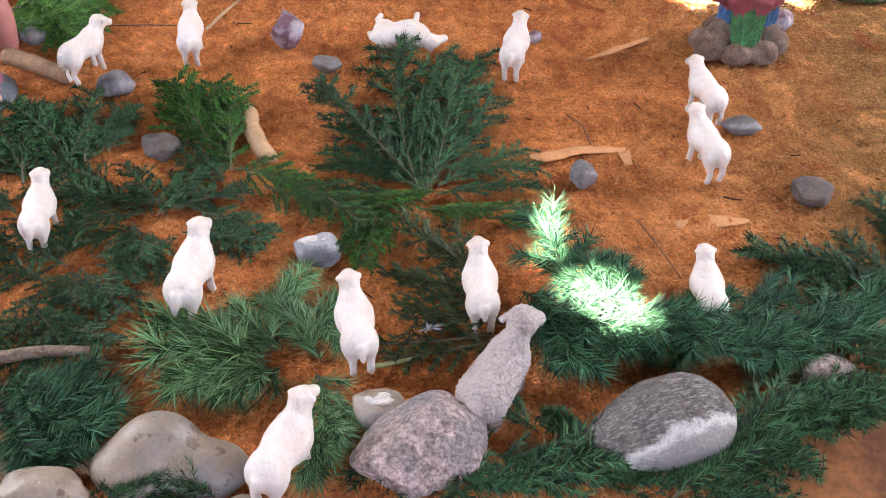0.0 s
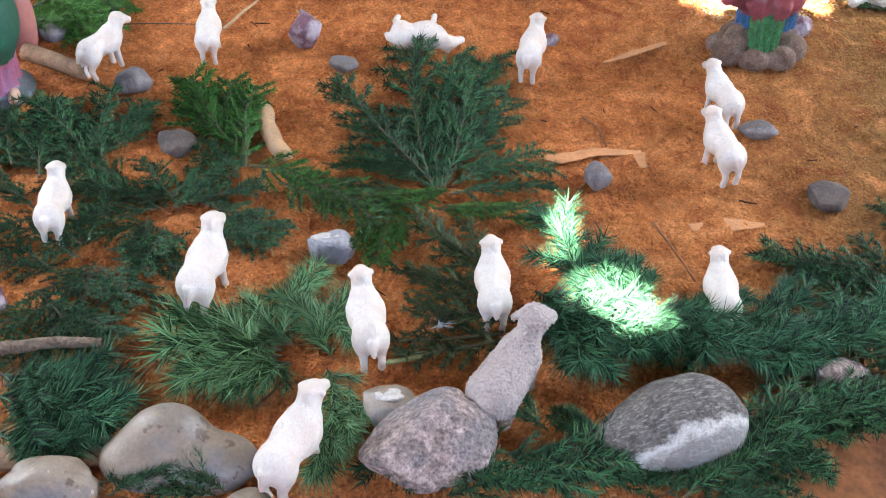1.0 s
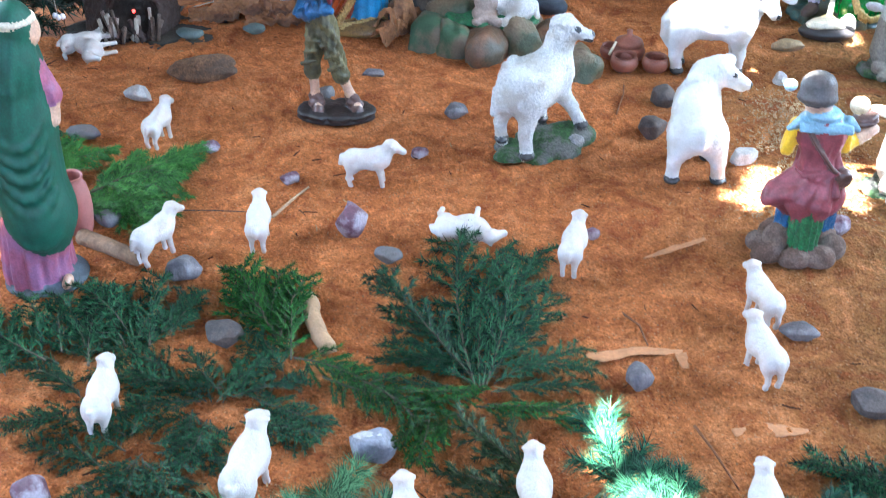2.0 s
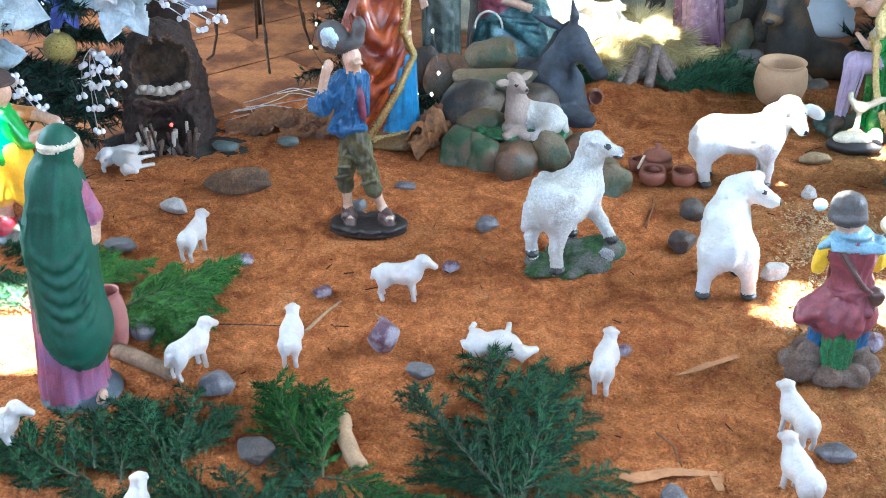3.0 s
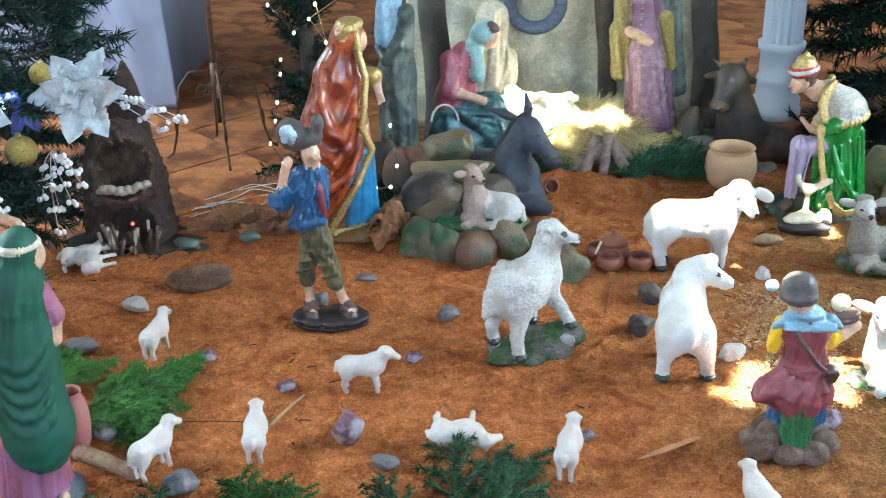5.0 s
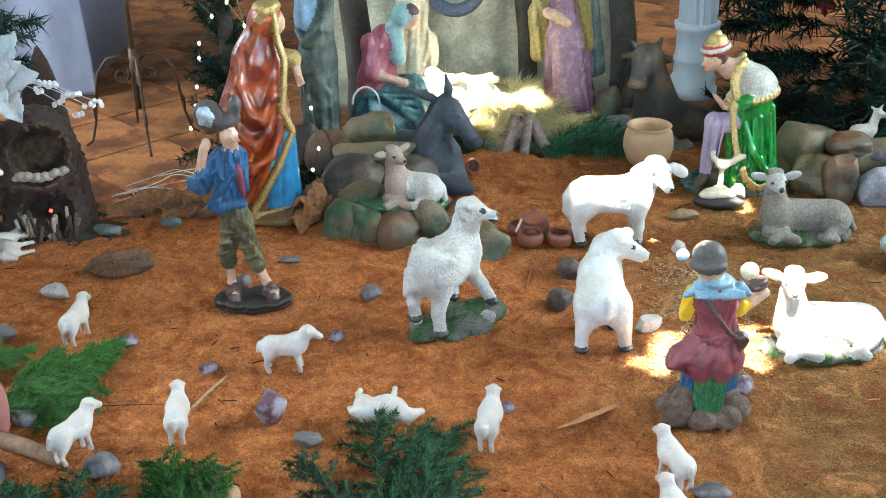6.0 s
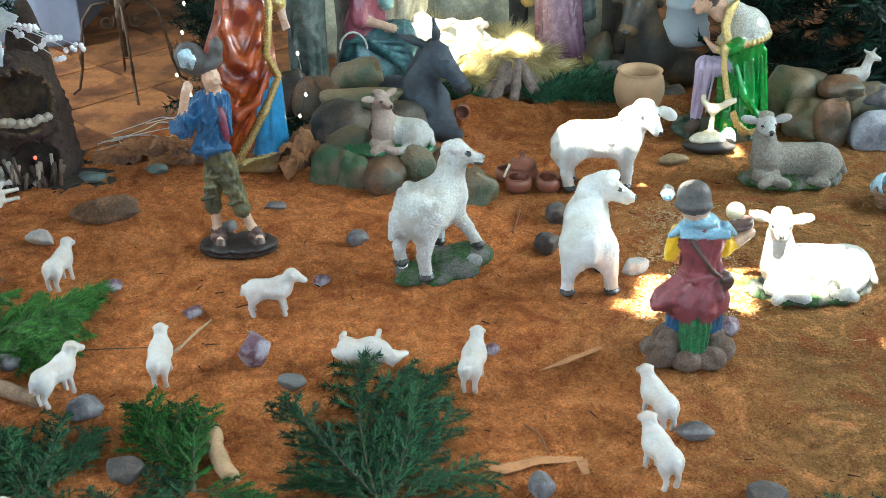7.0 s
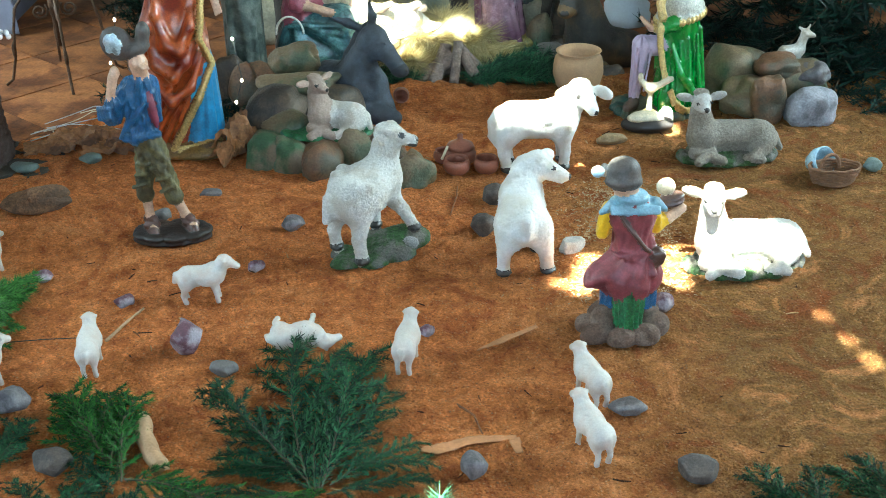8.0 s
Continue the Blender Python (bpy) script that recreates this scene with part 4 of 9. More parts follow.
# boy in a denim jacket
statue("shepherd_boy_figure", [
    B((0.0, 0, 0.0), (0.080, 0.046, 0.022), 1, 0.004), *[B((0.066 * math.cos(a), 0.036 * math.sin(a), 0.014), (0.022, 0.014, 0.007), 1, 0.006, (0, 0, math.degrees(a) + 90)) for a in [math.tau * i / 9 for i in range(9)]],
    C((-0.044, 0.006, 0.022), (-0.032, -0.020, 0.021), 0.010, 0.010, 8, 0.003), C((0.028, 0.010, 0.022), (0.046, -0.016, 0.021), 0.010, 0.010, 8, 0.003),
    C((-0.042, 0.004, 0.030), (-0.032, -0.014, 0.028), 0.009, 0.007, 2), C((0.030, 0.006, 0.030), (0.046, -0.012, 0.028), 0.009, 0.007, 2), C((-0.046, -0.006, 0.030), (-0.028, -0.008, 0.032), 0.0085, 0.0085, 8, 0.001), C((0.030, -0.004, 0.032), (0.048, -0.004, 0.030), 0.0085, 0.0085, 8, 0.001), C((-0.046, 0.006, 0.040), (-0.032, -0.002, 0.040), 0.009, 0.009, 8, 0.001), C((0.026, 0.006, 0.040), (0.040, -0.002, 0.040), 0.009, 0.009, 8, 0.001),
    C((-0.040, 0.004, 0.030), (-0.042, 0.006, 0.092), 0.0080, 0.0105, 2), C((0.036, 0.004, 0.030), (0.014, 0.002, 0.088), 0.0080, 0.0110, 2),
    C((-0.043, 0.006, 0.104), (-0.026, 0.004, 0.205), 0.0145, 0.021, 3, 0.005, (5, 0.0034, 12, 0)), C((0.012, -0.002, 0.100), (-0.014, -0.004, 0.205), 0.0150, 0.022, 3, 0.005, (5, 0.0034, 11, 1)),
    C((-0.043, 0.006, 0.094), (-0.043, 0.006, 0.103), 0.0175, 0.0160, 3, 0.002), C((0.014, -0.002, 0.090), (0.010, -0.002, 0.099), 0.0180, 0.0165, 3, 0.002), *[C((-0.060 + 0.008 * i, -0.010, 0.115 + 0.024 * i), (-0.032 + 0.005 * i, -0.018, 0.125 + 0.020 * i), 0.004, 0.003, 3, 0.005) for i in range(4)], *[C((-0.006 - 0.006 * i, -0.020, 0.108 + 0.024 * i), (0.022 - 0.007 * i, -0.018, 0.116 + 0.022 * i), 0.004, 0.003, 3, 0.005) for i in range(4)],
    *moved([
    C((-0.014, 0, 0.238), (-0.010, 0, 0.318), 0.022, 0.0215, 4, 0.008, (7, 0.0045, 10, 0)), C((-0.034, -0.010, 0.222), (-0.026, -0.008, 0.300), 0.018, 0.016, 4, 0.008, (5, 0.004, 9, 0)),
    C((0.010, 0.002, 0.250), (0.010, 0.004, 0.322), 0.0085, 0.0100, 4, 0.006, (4, 0.002, 6, 0)), B((0.006, -0.016, 0.272), (0.008, 0.008, 0.036), 5, 0.004, (0, -6, 0)), *[C((-0.058 + 0.012 * i, -0.030, 0.225 + 0.014 * i), (-0.040 + 0.012 * i, -0.033, 0.262 + 0.010 * i), 0.0035, 0.003, 4, 0.007) for i in range(4)], *[C((-0.092, -0.024, 0.262 + 0.010 * i), (-0.066, -0.046, 0.272 + 0.008 * i), 0.0045, 0.0035, 4, 0.006) for i in range(3)], C((-0.050, -0.020, 0.220), (0.010, -0.018, 0.226), 0.009, 0.007, 4, 0.004), C((0.008, -0.026, 0.362), (0.012, -0.028, 0.357), 0.003, 0.003, 2, 0.002), C((-0.022, -0.002, 0.350), (-0.020, -0.004, 0.372), 0.008, 0.008, 8, 0.004),
    C((-0.030, -0.004, 0.320), (-0.070, -0.014, 0.266), 0.0150, 0.0175, 4, 0.008, (5, 0.0035, 9, 0)), C((-0.070, -0.014, 0.264), (-0.062, -0.030, 0.294), 0.0180, 0.0140, 4, 0.006, (6, 0.003, 6, 0)),
    C((-0.066, -0.031, 0.302), (-0.054, -0.030, 0.345), 0.0085, 0.009, 2, 0.003), B((-0.050, -0.028, 0.352), (0.009, 0.008, 0.012), 2, 0.004),
    C((-0.010, 0, 0.328), (-0.008, -0.004, 0.345), 0.013, 0.012, 2), B((-0.008, -0.008, 0.360), (0.0165, 0.0180, 0.0215), 2), C((0.002, -0.024, 0.360), (0.004, -0.029, 0.357), 0.005, 0.004, 2, 0.003),
    B((-0.016, 0.004, 0.386), (0.030, 0.028, 0.016), 6, 0.004, (0, -18, 0)), B((-0.044, -0.002, 0.398), (0.029, 0.019, 0.033), 6, 0.006, (0, -30, 0)), B((0.006, 0.0, 0.420), (0.012, 0.012, 0.017), 6, 0.005), C((0.0, 0.0, 0.395), (0.005, 0, 0.415), 0.014, 0.011, 6, 0.006),
    B((-0.048, -0.017, 0.402), (0.014, 0.009, 0.018), 7, 0.004, (0, -30, 0)), *[B((-0.048 + 0.012 * math.cos(1.3 * q), -0.020, 0.402 + 0.015 * math.sin(1.3 * q)), (0.005, 0.004, 0.006), 7, 0.004) for q in range(5)]], (-0.006, 0, 0))],
    [M_WHITE_PAINT, M_DARK_BASE, M_SKIN, M_OLIVE, M_DENIM, M_PURPLE_RED, M_HAT_GREY, M_HAT_HIGHLIGHT, paint("brown_leather_paint", (0.09, 0.04, 0.03))],
    pose(-0.418, 2.058, 0) @ Matrix.Diagonal((1.02, 1, 1.03, 1)), "boy figurine in denim jacket and grey hat on dark base", "figurine", 0.0022, 0.0006, 260.0)

# standing figure in the orange cape
EDGE = [(0.074, -0.030, 0.520), (0.080, -0.040, 0.46), (0.096, -0.052, 0.41), (0.092, -0.066, 0.35), (0.082, -0.074, 0.295), (0.106, -0.062, 0.235), (0.066, -0.088, 0.155), (0.022, -0.096, 0.085), (-0.014, -0.094, 0.03)]
statue("standing_robed_figure", [
    B((0.0, 0, 0.0), (0.112, 0.090, 0.030), 4, 0.01), B((0.05, -0.05, 0.008), (0.075, 0.05, 0.026), 4, 0.01), C((0.045, 0, 0.03), (0.05, 0.0, 0.20), 0.064, 0.05, 2, 0.01, (9, 0.004, 1, 0)),
    C((-0.016, 0.005, 0.085), (0.0, 0.0, 0.26), 0.080, 0.084, 0, 0.02, (6, 0.006, 2.0, 0.5)), C((0.0, 0.0, 0.26), (0.022, 0.0, 0.395), 0.086, 0.064, 0, 0.03, (5, 0.005, 1.5, 0.5)),
    C((0.022, 0, 0.40), (0.042, 0.0, 0.475), 0.062, 0.042, 0, 0.02, (5, 0.003, 1, 0)), B((0.050, -0.002, 0.500), (0.040, 0.040, 0.040), 0, 0.02),
    *chain([(0.078, -0.030, 0.40), (0.062, -0.074, 0.325), (0.034, -0.092, 0.275), (0.004, -0.092, 0.290), (-0.020, -0.078, 0.36), (-0.014, -0.050, 0.44)], [0.008, 0.010, 0.013, 0.012, 0.010, 0.006], 0, 0.016),
    *chain([(0.074, -0.050, 0.32), (0.046, -0.090, 0.245), (0.012, -0.102, 0.215), (-0.030, -0.092, 0.245), (-0.052, -0.066, 0.33)], [0.007, 0.010, 0.012, 0.010, 0.006], 0, 0.016),
    *chain([(0.086, -0.056, 0.26), (0.050, -0.092, 0.185), (0.0, -0.104, 0.155), (-0.046, -0.086, 0.20), (-0.066, -0.056, 0.28)], [0.006, 0.009, 0.011, 0.009, 0.005], 0, 0.016),
    *[C((0.060 - 0.02 * i, -0.082 - 0.004 * i, 0.16 + 0.008 * i), (-0.012 - 0.022 * i, -0.088 + 0.006 * i, 0.045 + 0.008 * i), 0.006, 0.008, 0, 0.006) for i in range(4)],
    *chain(EDGE, [0.0065] * 9, 1, 0.003), *braid(EDGE, 70, 0.015, 0.0032, 1), *braid([(x - 0.010, y - 0.001, z) for x, y, z in EDGE], 60, 0.004, 0.0022, 4),
    *braid([(0.034, -0.040, 0.500), (0.050, -0.044, 0.522), (0.074, -0.034, 0.526)], 9, 0.014, 0.004, 1), B((0.054, -0.002, 0.528), (0.036, 0.036, 0.016), 1, 0.004),
    C((0.07, 0.0, 0.40), (0.112, -0.01, 0.402), 0.026, 0.022, 1, 0.006), C((0.116, -0.012, 0.394), (0.124, -0.022, 0.366), 0.013, 0.010, 3, 0.004),
    *[C((0.118 + 0.006 * i, -0.024, 0.366), (0.124 + 0.007 * i, -0.030, 0.338 + 0.004 * i), 0.0045, 0.0035, 3, 0.001) for i in range(3)],
    B((0.080, -0.006, 0.488), (0.018, 0.022, 0.026), 3, 0.006), *braid([(-0.01, -0.082, 0.024), (0.055, -0.070, 0.026), (0.108, -0.03, 0.034)], 20, 0.012, 0.004, 1),
    *[C((0.052 + 0.018 * i, -0.056 + 0.008 * i, 0.05), (0.066 + 0.012 * i, -0.05 + 0.01 * i, 0.19), 0.006, 0.005, 2, 0.006) for i in range(3)]],
    [M_ORANGE_ROBE, M_GOLD, M_BLUE_ROBE, M_SKIN, paint("old_gold_base_paint", (0.20, 0.11, 0.025), 0.45, spread=0.4)],
    pose(-0.463, 2.545, 0) @ Matrix.Diagonal((0.90, 1, 0.965, 1)), "figurine in glossy orange-red cape with gold trim, blue robe below", "figurine", 0.0036, 0.0004, 420.0)

# kneeling figure in green
KNEEL = [
    B((-0.02, 0, 0.0), (0.105, 0.080, 0.026), 5, 0.01), B((0.06, 0, 0.0), (0.075, 0.075, 0.022), 5, 0.01), *[B((-0.01 + 0.105 * math.cos(a), 0.080 * math.sin(a), 0.006), (0.020 + 0.006 * math.sin(3 * a), 0.018, 0.018 + 0.006 * math.cos(5 * a)), 5, 0.005) for a in [math.tau * q / 17 for q in range(17)]],
    C((0.052, 0.010, 0.045), (0.052, 0.010, 0.16), 0.068, 0.060, 0, 0.02, (7, 0.005, 2.4, 0)), C((0.052, 0.010, 0.16), (0.044, 0.0, 0.255), 0.060, 0.052, 0, 0.02, (6, 0.003, 2, 0.6)),
    C((0.030, -0.030, 0.05), (0.050, -0.020, 0.15), 0.052, 0.036, 0, 0.02, (6, 0.004, 3, 0.4)), C((0.060, 0.0, 0.03), (0.125, 0.01, 0.025), 0.035, 0.022, 0, 0.02, (6, 0.003, 2, 0)),
    *[C((0.080 - 0.022 * i, -0.052, 0.22 - 0.010 * i), (0.096 - 0.026 * i, -0.072, 0.06 + 0.008 * i), 0.005, 0.008, 0, 0.006) for i in range(5)], *chain([(0.012, -0.060, 0.20), (0.034, -0.078, 0.13), (0.075, -0.076, 0.075), (0.115, -0.05, 0.05)], [0.006, 0.010, 0.010, 0.006], 0, 0.008), C((0.095, -0.03, 0.23), (0.112, -0.045, 0.05), 0.006, 0.009, 0, 0.008),
    C((-0.02, -0.02, 0.185), (-0.062, -0.022, 0.190), 0.025, 0.024, 1, 0.012, (5, 0.003, 3, 0)), C((-0.062, -0.022, 0.187), (-0.076, -0.02, 0.055), 0.023, 0.015, 1, 0.010, (6, 0.0035, 3, 0)),
    *[C((-0.082 + 0.014 * i, -0.044, 0.185), (-0.090 + 0.012 * i, -0.038, 0.07), 0.0036, 0.003, 1, 0.003) for i in range(4)], C((-0.078, -0.03, 0.035), (-0.100, -0.045, 0.028), 0.016, 0.012, 7, 0.004),
    B((0.046, 0.0, 0.282), (0.062, 0.056, 0.044), 2, 0.010), C((0.040, 0.0, 0.292), (0.004, -0.002, 0.330), 0.046, 0.024, 2, 0.014), B((0.044, 0.0, 0.262), (0.067, 0.062, 0.014), 2, 0.006, (0, -12, 0)),
    *[C((0.026 + 0.018 * math.cos(t), 0.02 * math.sin(t), 0.322), (0.046 + 0.062 * math.cos(t), 0.056 * math.sin(t), 0.272 + 0.012 * math.cos(t)), 0.002, 0.004, 2, 0.004) for t in [math.tau * q / 13 for q in range(13)]],
    *[B((0.044 + 0.067 * math.cos(t), 0.062 * math.sin(t), 0.256 + 0.014 * math.cos(t)), (0.0062, 0.0062, 0.0085), 3, 0.001) for t in [math.tau * q / 34 for q in range(34)]],
    *chain([(0.006, -0.024, 0.352), (-0.014, -0.034, 0.335), (-0.024, -0.044, 0.300), (-0.018, -0.052, 0.268)], [0.009, 0.011, 0.012, 0.012], 3, 0.003), *braid([(0.004, -0.032, 0.350), (-0.016, -0.044, 0.330), (-0.026, -0.054, 0.296), (-0.016, -0.062, 0.266)], 18, 0.016, 0.0034, 3), C((0.014, 0.024, 0.350), (-0.010, 0.03, 0.31), 0.010, 0.010, 3, 0.004),
    *braid([(-0.026, -0.058, 0.250), (-0.022, -0.064, 0.200), (-0.014, -0.072, 0.150), (-0.004, -0.080, 0.110)], 20, 0.013, 0.0032, 3), *chain([(-0.026, -0.054, 0.250), (-0.022, -0.060, 0.200), (-0.014, -0.068, 0.150), (-0.004, -0.076, 0.110)], [0.0075] * 4, 3, 0.002),
    *braid([(0.006, -0.084, 0.090), (0.022, -0.088, 0.052), (0.056, -0.084, 0.028), (0.098, -0.066, 0.030), (0.142, -0.026, 0.042)], 26, 0.013, 0.0036, 3),
    C((0.020, -0.046, 0.250), (-0.020, -0.040, 0.232), 0.020, 0.014, 0, 0.010), C((-0.020, -0.040, 0.232), (-0.042, -0.036, 0.238), 0.012, 0.009, 3, 0.003),
    *[C((-0.044, y, 0.236), (-0.070, y + 0.001, 0.262), 0.0085, 0.0055, 4, 0.002) for y in (-0.040, -0.028)], C((-0.040, -0.036, 0.248), (-0.046, -0.044, 0.258), 0.004, 0.003, 4, 0.001),
    C((0.006, 0.0, 0.322), (-0.040, 0.0, 0.336), 0.022, 0.019, 4, 0.006),
    *moved([
    C((0.000, 0.0, 0.325), (-0.030, 0.0, 0.346), 0.021, 0.018, 4, 0.006), B((-0.046, -0.002, 0.356), (0.024, 0.022, 0.030), 4, 0.006, (0, 30, 0)), C((-0.066, -0.002, 0.352), (-0.074, -0.002, 0.343), 0.005, 0.0042, 4, 0.003), B((-0.060, -0.002, 0.333), (0.009, 0.009, 0.007), 4, 0.005),
    C((-0.062, -0.014, 0.362), (-0.056, -0.019, 0.364), 0.0018, 0.0018, 7, 0.0), C((-0.067, -0.009, 0.338), (-0.066, 0.004, 0.337), 0.0020, 0.0020, 6, 0.0), B((-0.030, 0.002, 0.366), (0.025, 0.0265, 0.027), 7, 0.003), B((-0.034, -0.022, 0.356), (0.005, 0.004, 0.008), 4, 0.002),
    *hoop((-0.040, 0.0, 0.386), 0.0270, 0.0120, 6, 18, 0.006, 0.004), *hoop((-0.041, 0.0, 0.388), 0.0365, 0.0042, 2, 24, 0.008), *hoop((-0.040, 0.0, 0.399), 0.0265, 0.0050, 3, 16, 0.005, 0.002),
    B((-0.038, 0.0, 0.404), (0.0265, 0.0265, 0.020), 3, 0.003), *[B((-0.038 + 0.018 * math.cos(2.4 * q), 0.018 * math.sin(2.4 * q), 0.414), (0.007, 0.007, 0.006), 3, 0.002) for q in range(9)], B((-0.037, 0, 0.424), (0.009, 0.009, 0.008), 3, 0.003)], (-0.030, 0, -0.008)),
    C((-0.046, -0.076, 0.02), (-0.044, -0.076, 0.090), 0.0085, 0.0062, 8, 0.003), C((-0.068, -0.072, 0.108), (-0.044, -0.076, 0.090), 0.0085, 0.009, 8, 0.006), C((-0.044, -0.076, 0.090), (0.010, -0.084, 0.118), 0.010, 0.007, 8, 0.006), B((-0.044, -0.076, 0.094), (0.019, 0.013, 0.014), 8, 0.006), B((-0.072, -0.070, 0.120), (0.008, 0.008, 0.013), 8, 0.003), B((-0.046, -0.076, 0.022), (0.024, 0.020, 0.014), 3, 0.004)]
statue("kneeling_robed_figure", KNEEL,
    [M_GREEN_ROBE, M_LAVENDER, M_SILVER_LACE, M_GOLD, M_SKIN, paint("mottled_base_paint", (0.08, 0.075, 0.030), 0.5, spread=0.4, second=(0.02, 0.07, 0.06), patch=20.0), M_RED, M_HAIR, M_CREAM],
    pose(0.711, 2.655, 0) @ Matrix.Diagonal((0.89, 1, 0.96, 1)), "kneeling figurine in glossy green robe, lace cape and turban", "figurine", 0.0029, 0.0004, 420.0)

# shepherd seen from behind
RING = [(-0.056, -0.034, 0.010, 0.034, 0.022, 0.019, 20), (-0.010, -0.050, 0.008, 0.030, 0.020, 0.020, 0), (0.034, -0.046, 0.010, 0.032, 0.022, 0.021, -15), (0.062, -0.022, 0.016, 0.028, 0.022, 0.025, 10), (-0.038, -0.010, 0.028, 0.028, 0.022, 0.022, 30),
        (0.044, 0.002, 0.028, 0.030, 0.022, 0.020, 0), (-0.070, 0.002, 0.008, 0.022, 0.022, 0.016, 0), (0.0, 0.040, 0.014, 0.062, 0.030, 0.022, 0), (0.008, -0.028, 0.018, 0.030, 0.02, 0.02, 40)]
statue("shepherd_figure", [
    C((0.006, 0.0, 0.108), (0.020, 0.0, 0.158), 0.052, 0.029, 0, 0.010, (7, 0.0040, 1.6, 0.8)), C((-0.050, -0.006, 0.108), (-0.004, 0.0, 0.140), 0.020, 0.020, 0, 0.018, (5, 0.002, 3, 0)), C((0.042, 0.0, 0.106), (0.030, 0.0, 0.148), 0.024, 0.020, 0, 0.014), *[c for i, w in enumerate((0.008, 0.005, 0.009, 0.004)) for c in chain([(-0.064 + 0.034 * i, -0.018 - 0.018 * min(i, 3 - i), 0.100), (-0.030 + 0.024 * i, -0.034 - 0.006 * min(i, 3 - i), 0.122), (0.006 + 0.010 * i, -0.026, 0.150)], [w, w * 0.8, 0.002], 0, 0.010)], B((0.0, 0, 0.042), (0.3, 0.3, 0.040), 0, 0.0, cut=True),
    C((-0.024, 0.005, 0.03), (-0.016, 0.0, 0.10), 0.016, 0.021, 1, 0.006, (5, 0.002, 3, 0)), C((0.042, 0.005, 0.03), (0.036, 0.0, 0.10), 0.016, 0.021, 1, 0.006, (5, 0.002, 3, 0)),
    *[B((x * 0.88, y, z), (rx * 0.88, ry, rz), 6, 0.0008, (9, -12, a)) for x, y, z, rx, ry, rz, a in RING], B((0, 0, 0.004), (0.070, 0.052, 0.016), 6, 0.001),
    C((0.004, -0.030, 0.034), (0.006, -0.020, 0.086), 0.023, 0.027, 7, 0.002, (14, 0.0030, 2.2, 0)),
    *moved([
    C((0.018, 0.0, 0.156), (0.017, 0.0, 0.224), 0.0305, 0.0320, 0, 0.008, (6, 0.0024, 3, 0)), B((0.017, 0.0, 0.213), (0.039, 0.027, 0.026), 0, 0.012), *hoop((0.019, 0.0, 0.158), 0.0300, 0.0032, 0, 16, -0.003, 0.003),
    *[c for i in range(4) for c in chain([(-0.022 + 0.014 * i, -0.027, 0.168 - 0.005 * i), (-0.008 + 0.012 * i, -0.034, 0.157 - 0.004 * i), (0.016 + 0.010 * i, -0.032, 0.163)], [0.002, 0.003, 0.002], 0, 0.005)],
    C((-0.022, 0.008, 0.226), (-0.029, 0.014, 0.180), 0.0125, 0.0115, 2, 0.004, (5, 0.0015, 5, 0)), C((0.050, 0.006, 0.226), (0.061, 0.016, 0.188), 0.0130, 0.0125, 2, 0.004, (5, 0.0018, 5, 0)), C((0.061, 0.017, 0.188), (0.082, 0.026, 0.196), 0.0120, 0.0100, 2, 0.005), C((0.082, 0.025, 0.196), (0.108, 0.036, 0.208), 0.0105, 0.0085, 5, 0.004),
    B((0.088, 0.036, 0.222), (0.024, 0.020, 0.008), 8, 0.002, (0, -10, 0)), B((0.090, 0.036, 0.230), (0.021, 0.018, 0.006), 8, 0.001, (0, -10, 0)), B((0.080, 0.042, 0.246), (0.016, 0.014, 0.015), 9, 0.002),
    B((0.016, -0.002, 0.240), (0.040, 0.031, 0.010), 3, 0.004, (8, 0, 0)), C((-0.020, -0.008, 0.240), (-0.036, -0.006, 0.227), 0.010, 0.005, 3, 0.005), C((0.052, -0.006, 0.240), (0.070, -0.002, 0.226), 0.011, 0.005, 3, 0.005), B((0.013, -0.002, 0.253), (0.028, 0.028, 0.010), 3, 0.005), *[C((-0.024, -0.022 - 0.003 * i, 0.244 - 0.005 * i), (0.054, -0.024 - 0.003 * i, 0.241 - 0.004 * i), 0.0026, 0.003, 3, 0.003) for i in range(3)],
    B((0.002, 0.0, 0.272), (0.021, 0.023, 0.022), 5), B((-0.002, -0.003, 0.280), (0.0310, 0.0310, 0.0120), 4, 0.010, (-10, 0, 0)), B((-0.002, 0.0, 0.297), (0.0275, 0.0275, 0.0240), 4, 0.010),
    B((-0.042, 0.012, 0.292), (0.011, 0.010, 0.010), 10, 0.002),
    *chain([(-0.010, -0.026, 0.232), (0.014, -0.035, 0.198), (0.034, -0.034, 0.172), (0.050, -0.028, 0.156)], [0.0036] * 4, 8, 0.001), B((0.058, -0.020, 0.148), (0.015, 0.012, 0.018), 8, 0.003), B((0.058, -0.030, 0.153), (0.013, 0.004, 0.010), 8, 0.001)], (-0.009, 0, 0))],
    [M_DARK_RED, M_DENIM, M_YELLOW, M_SCARF, M_HAT_GREY, M_SKIN, M_BOULDER_PAINT, M_PLANT_PAINT, paint("brown_bag_paint", (0.10, 0.055, 0.045)), M_CREAM, M_PALE_BLUE],
    pose(0.420, 1.636, 0), "shepherd figurine in wine-red tunic and grey hat, rocky base", "figurine", 0.0023, 0.0004, 300.0)

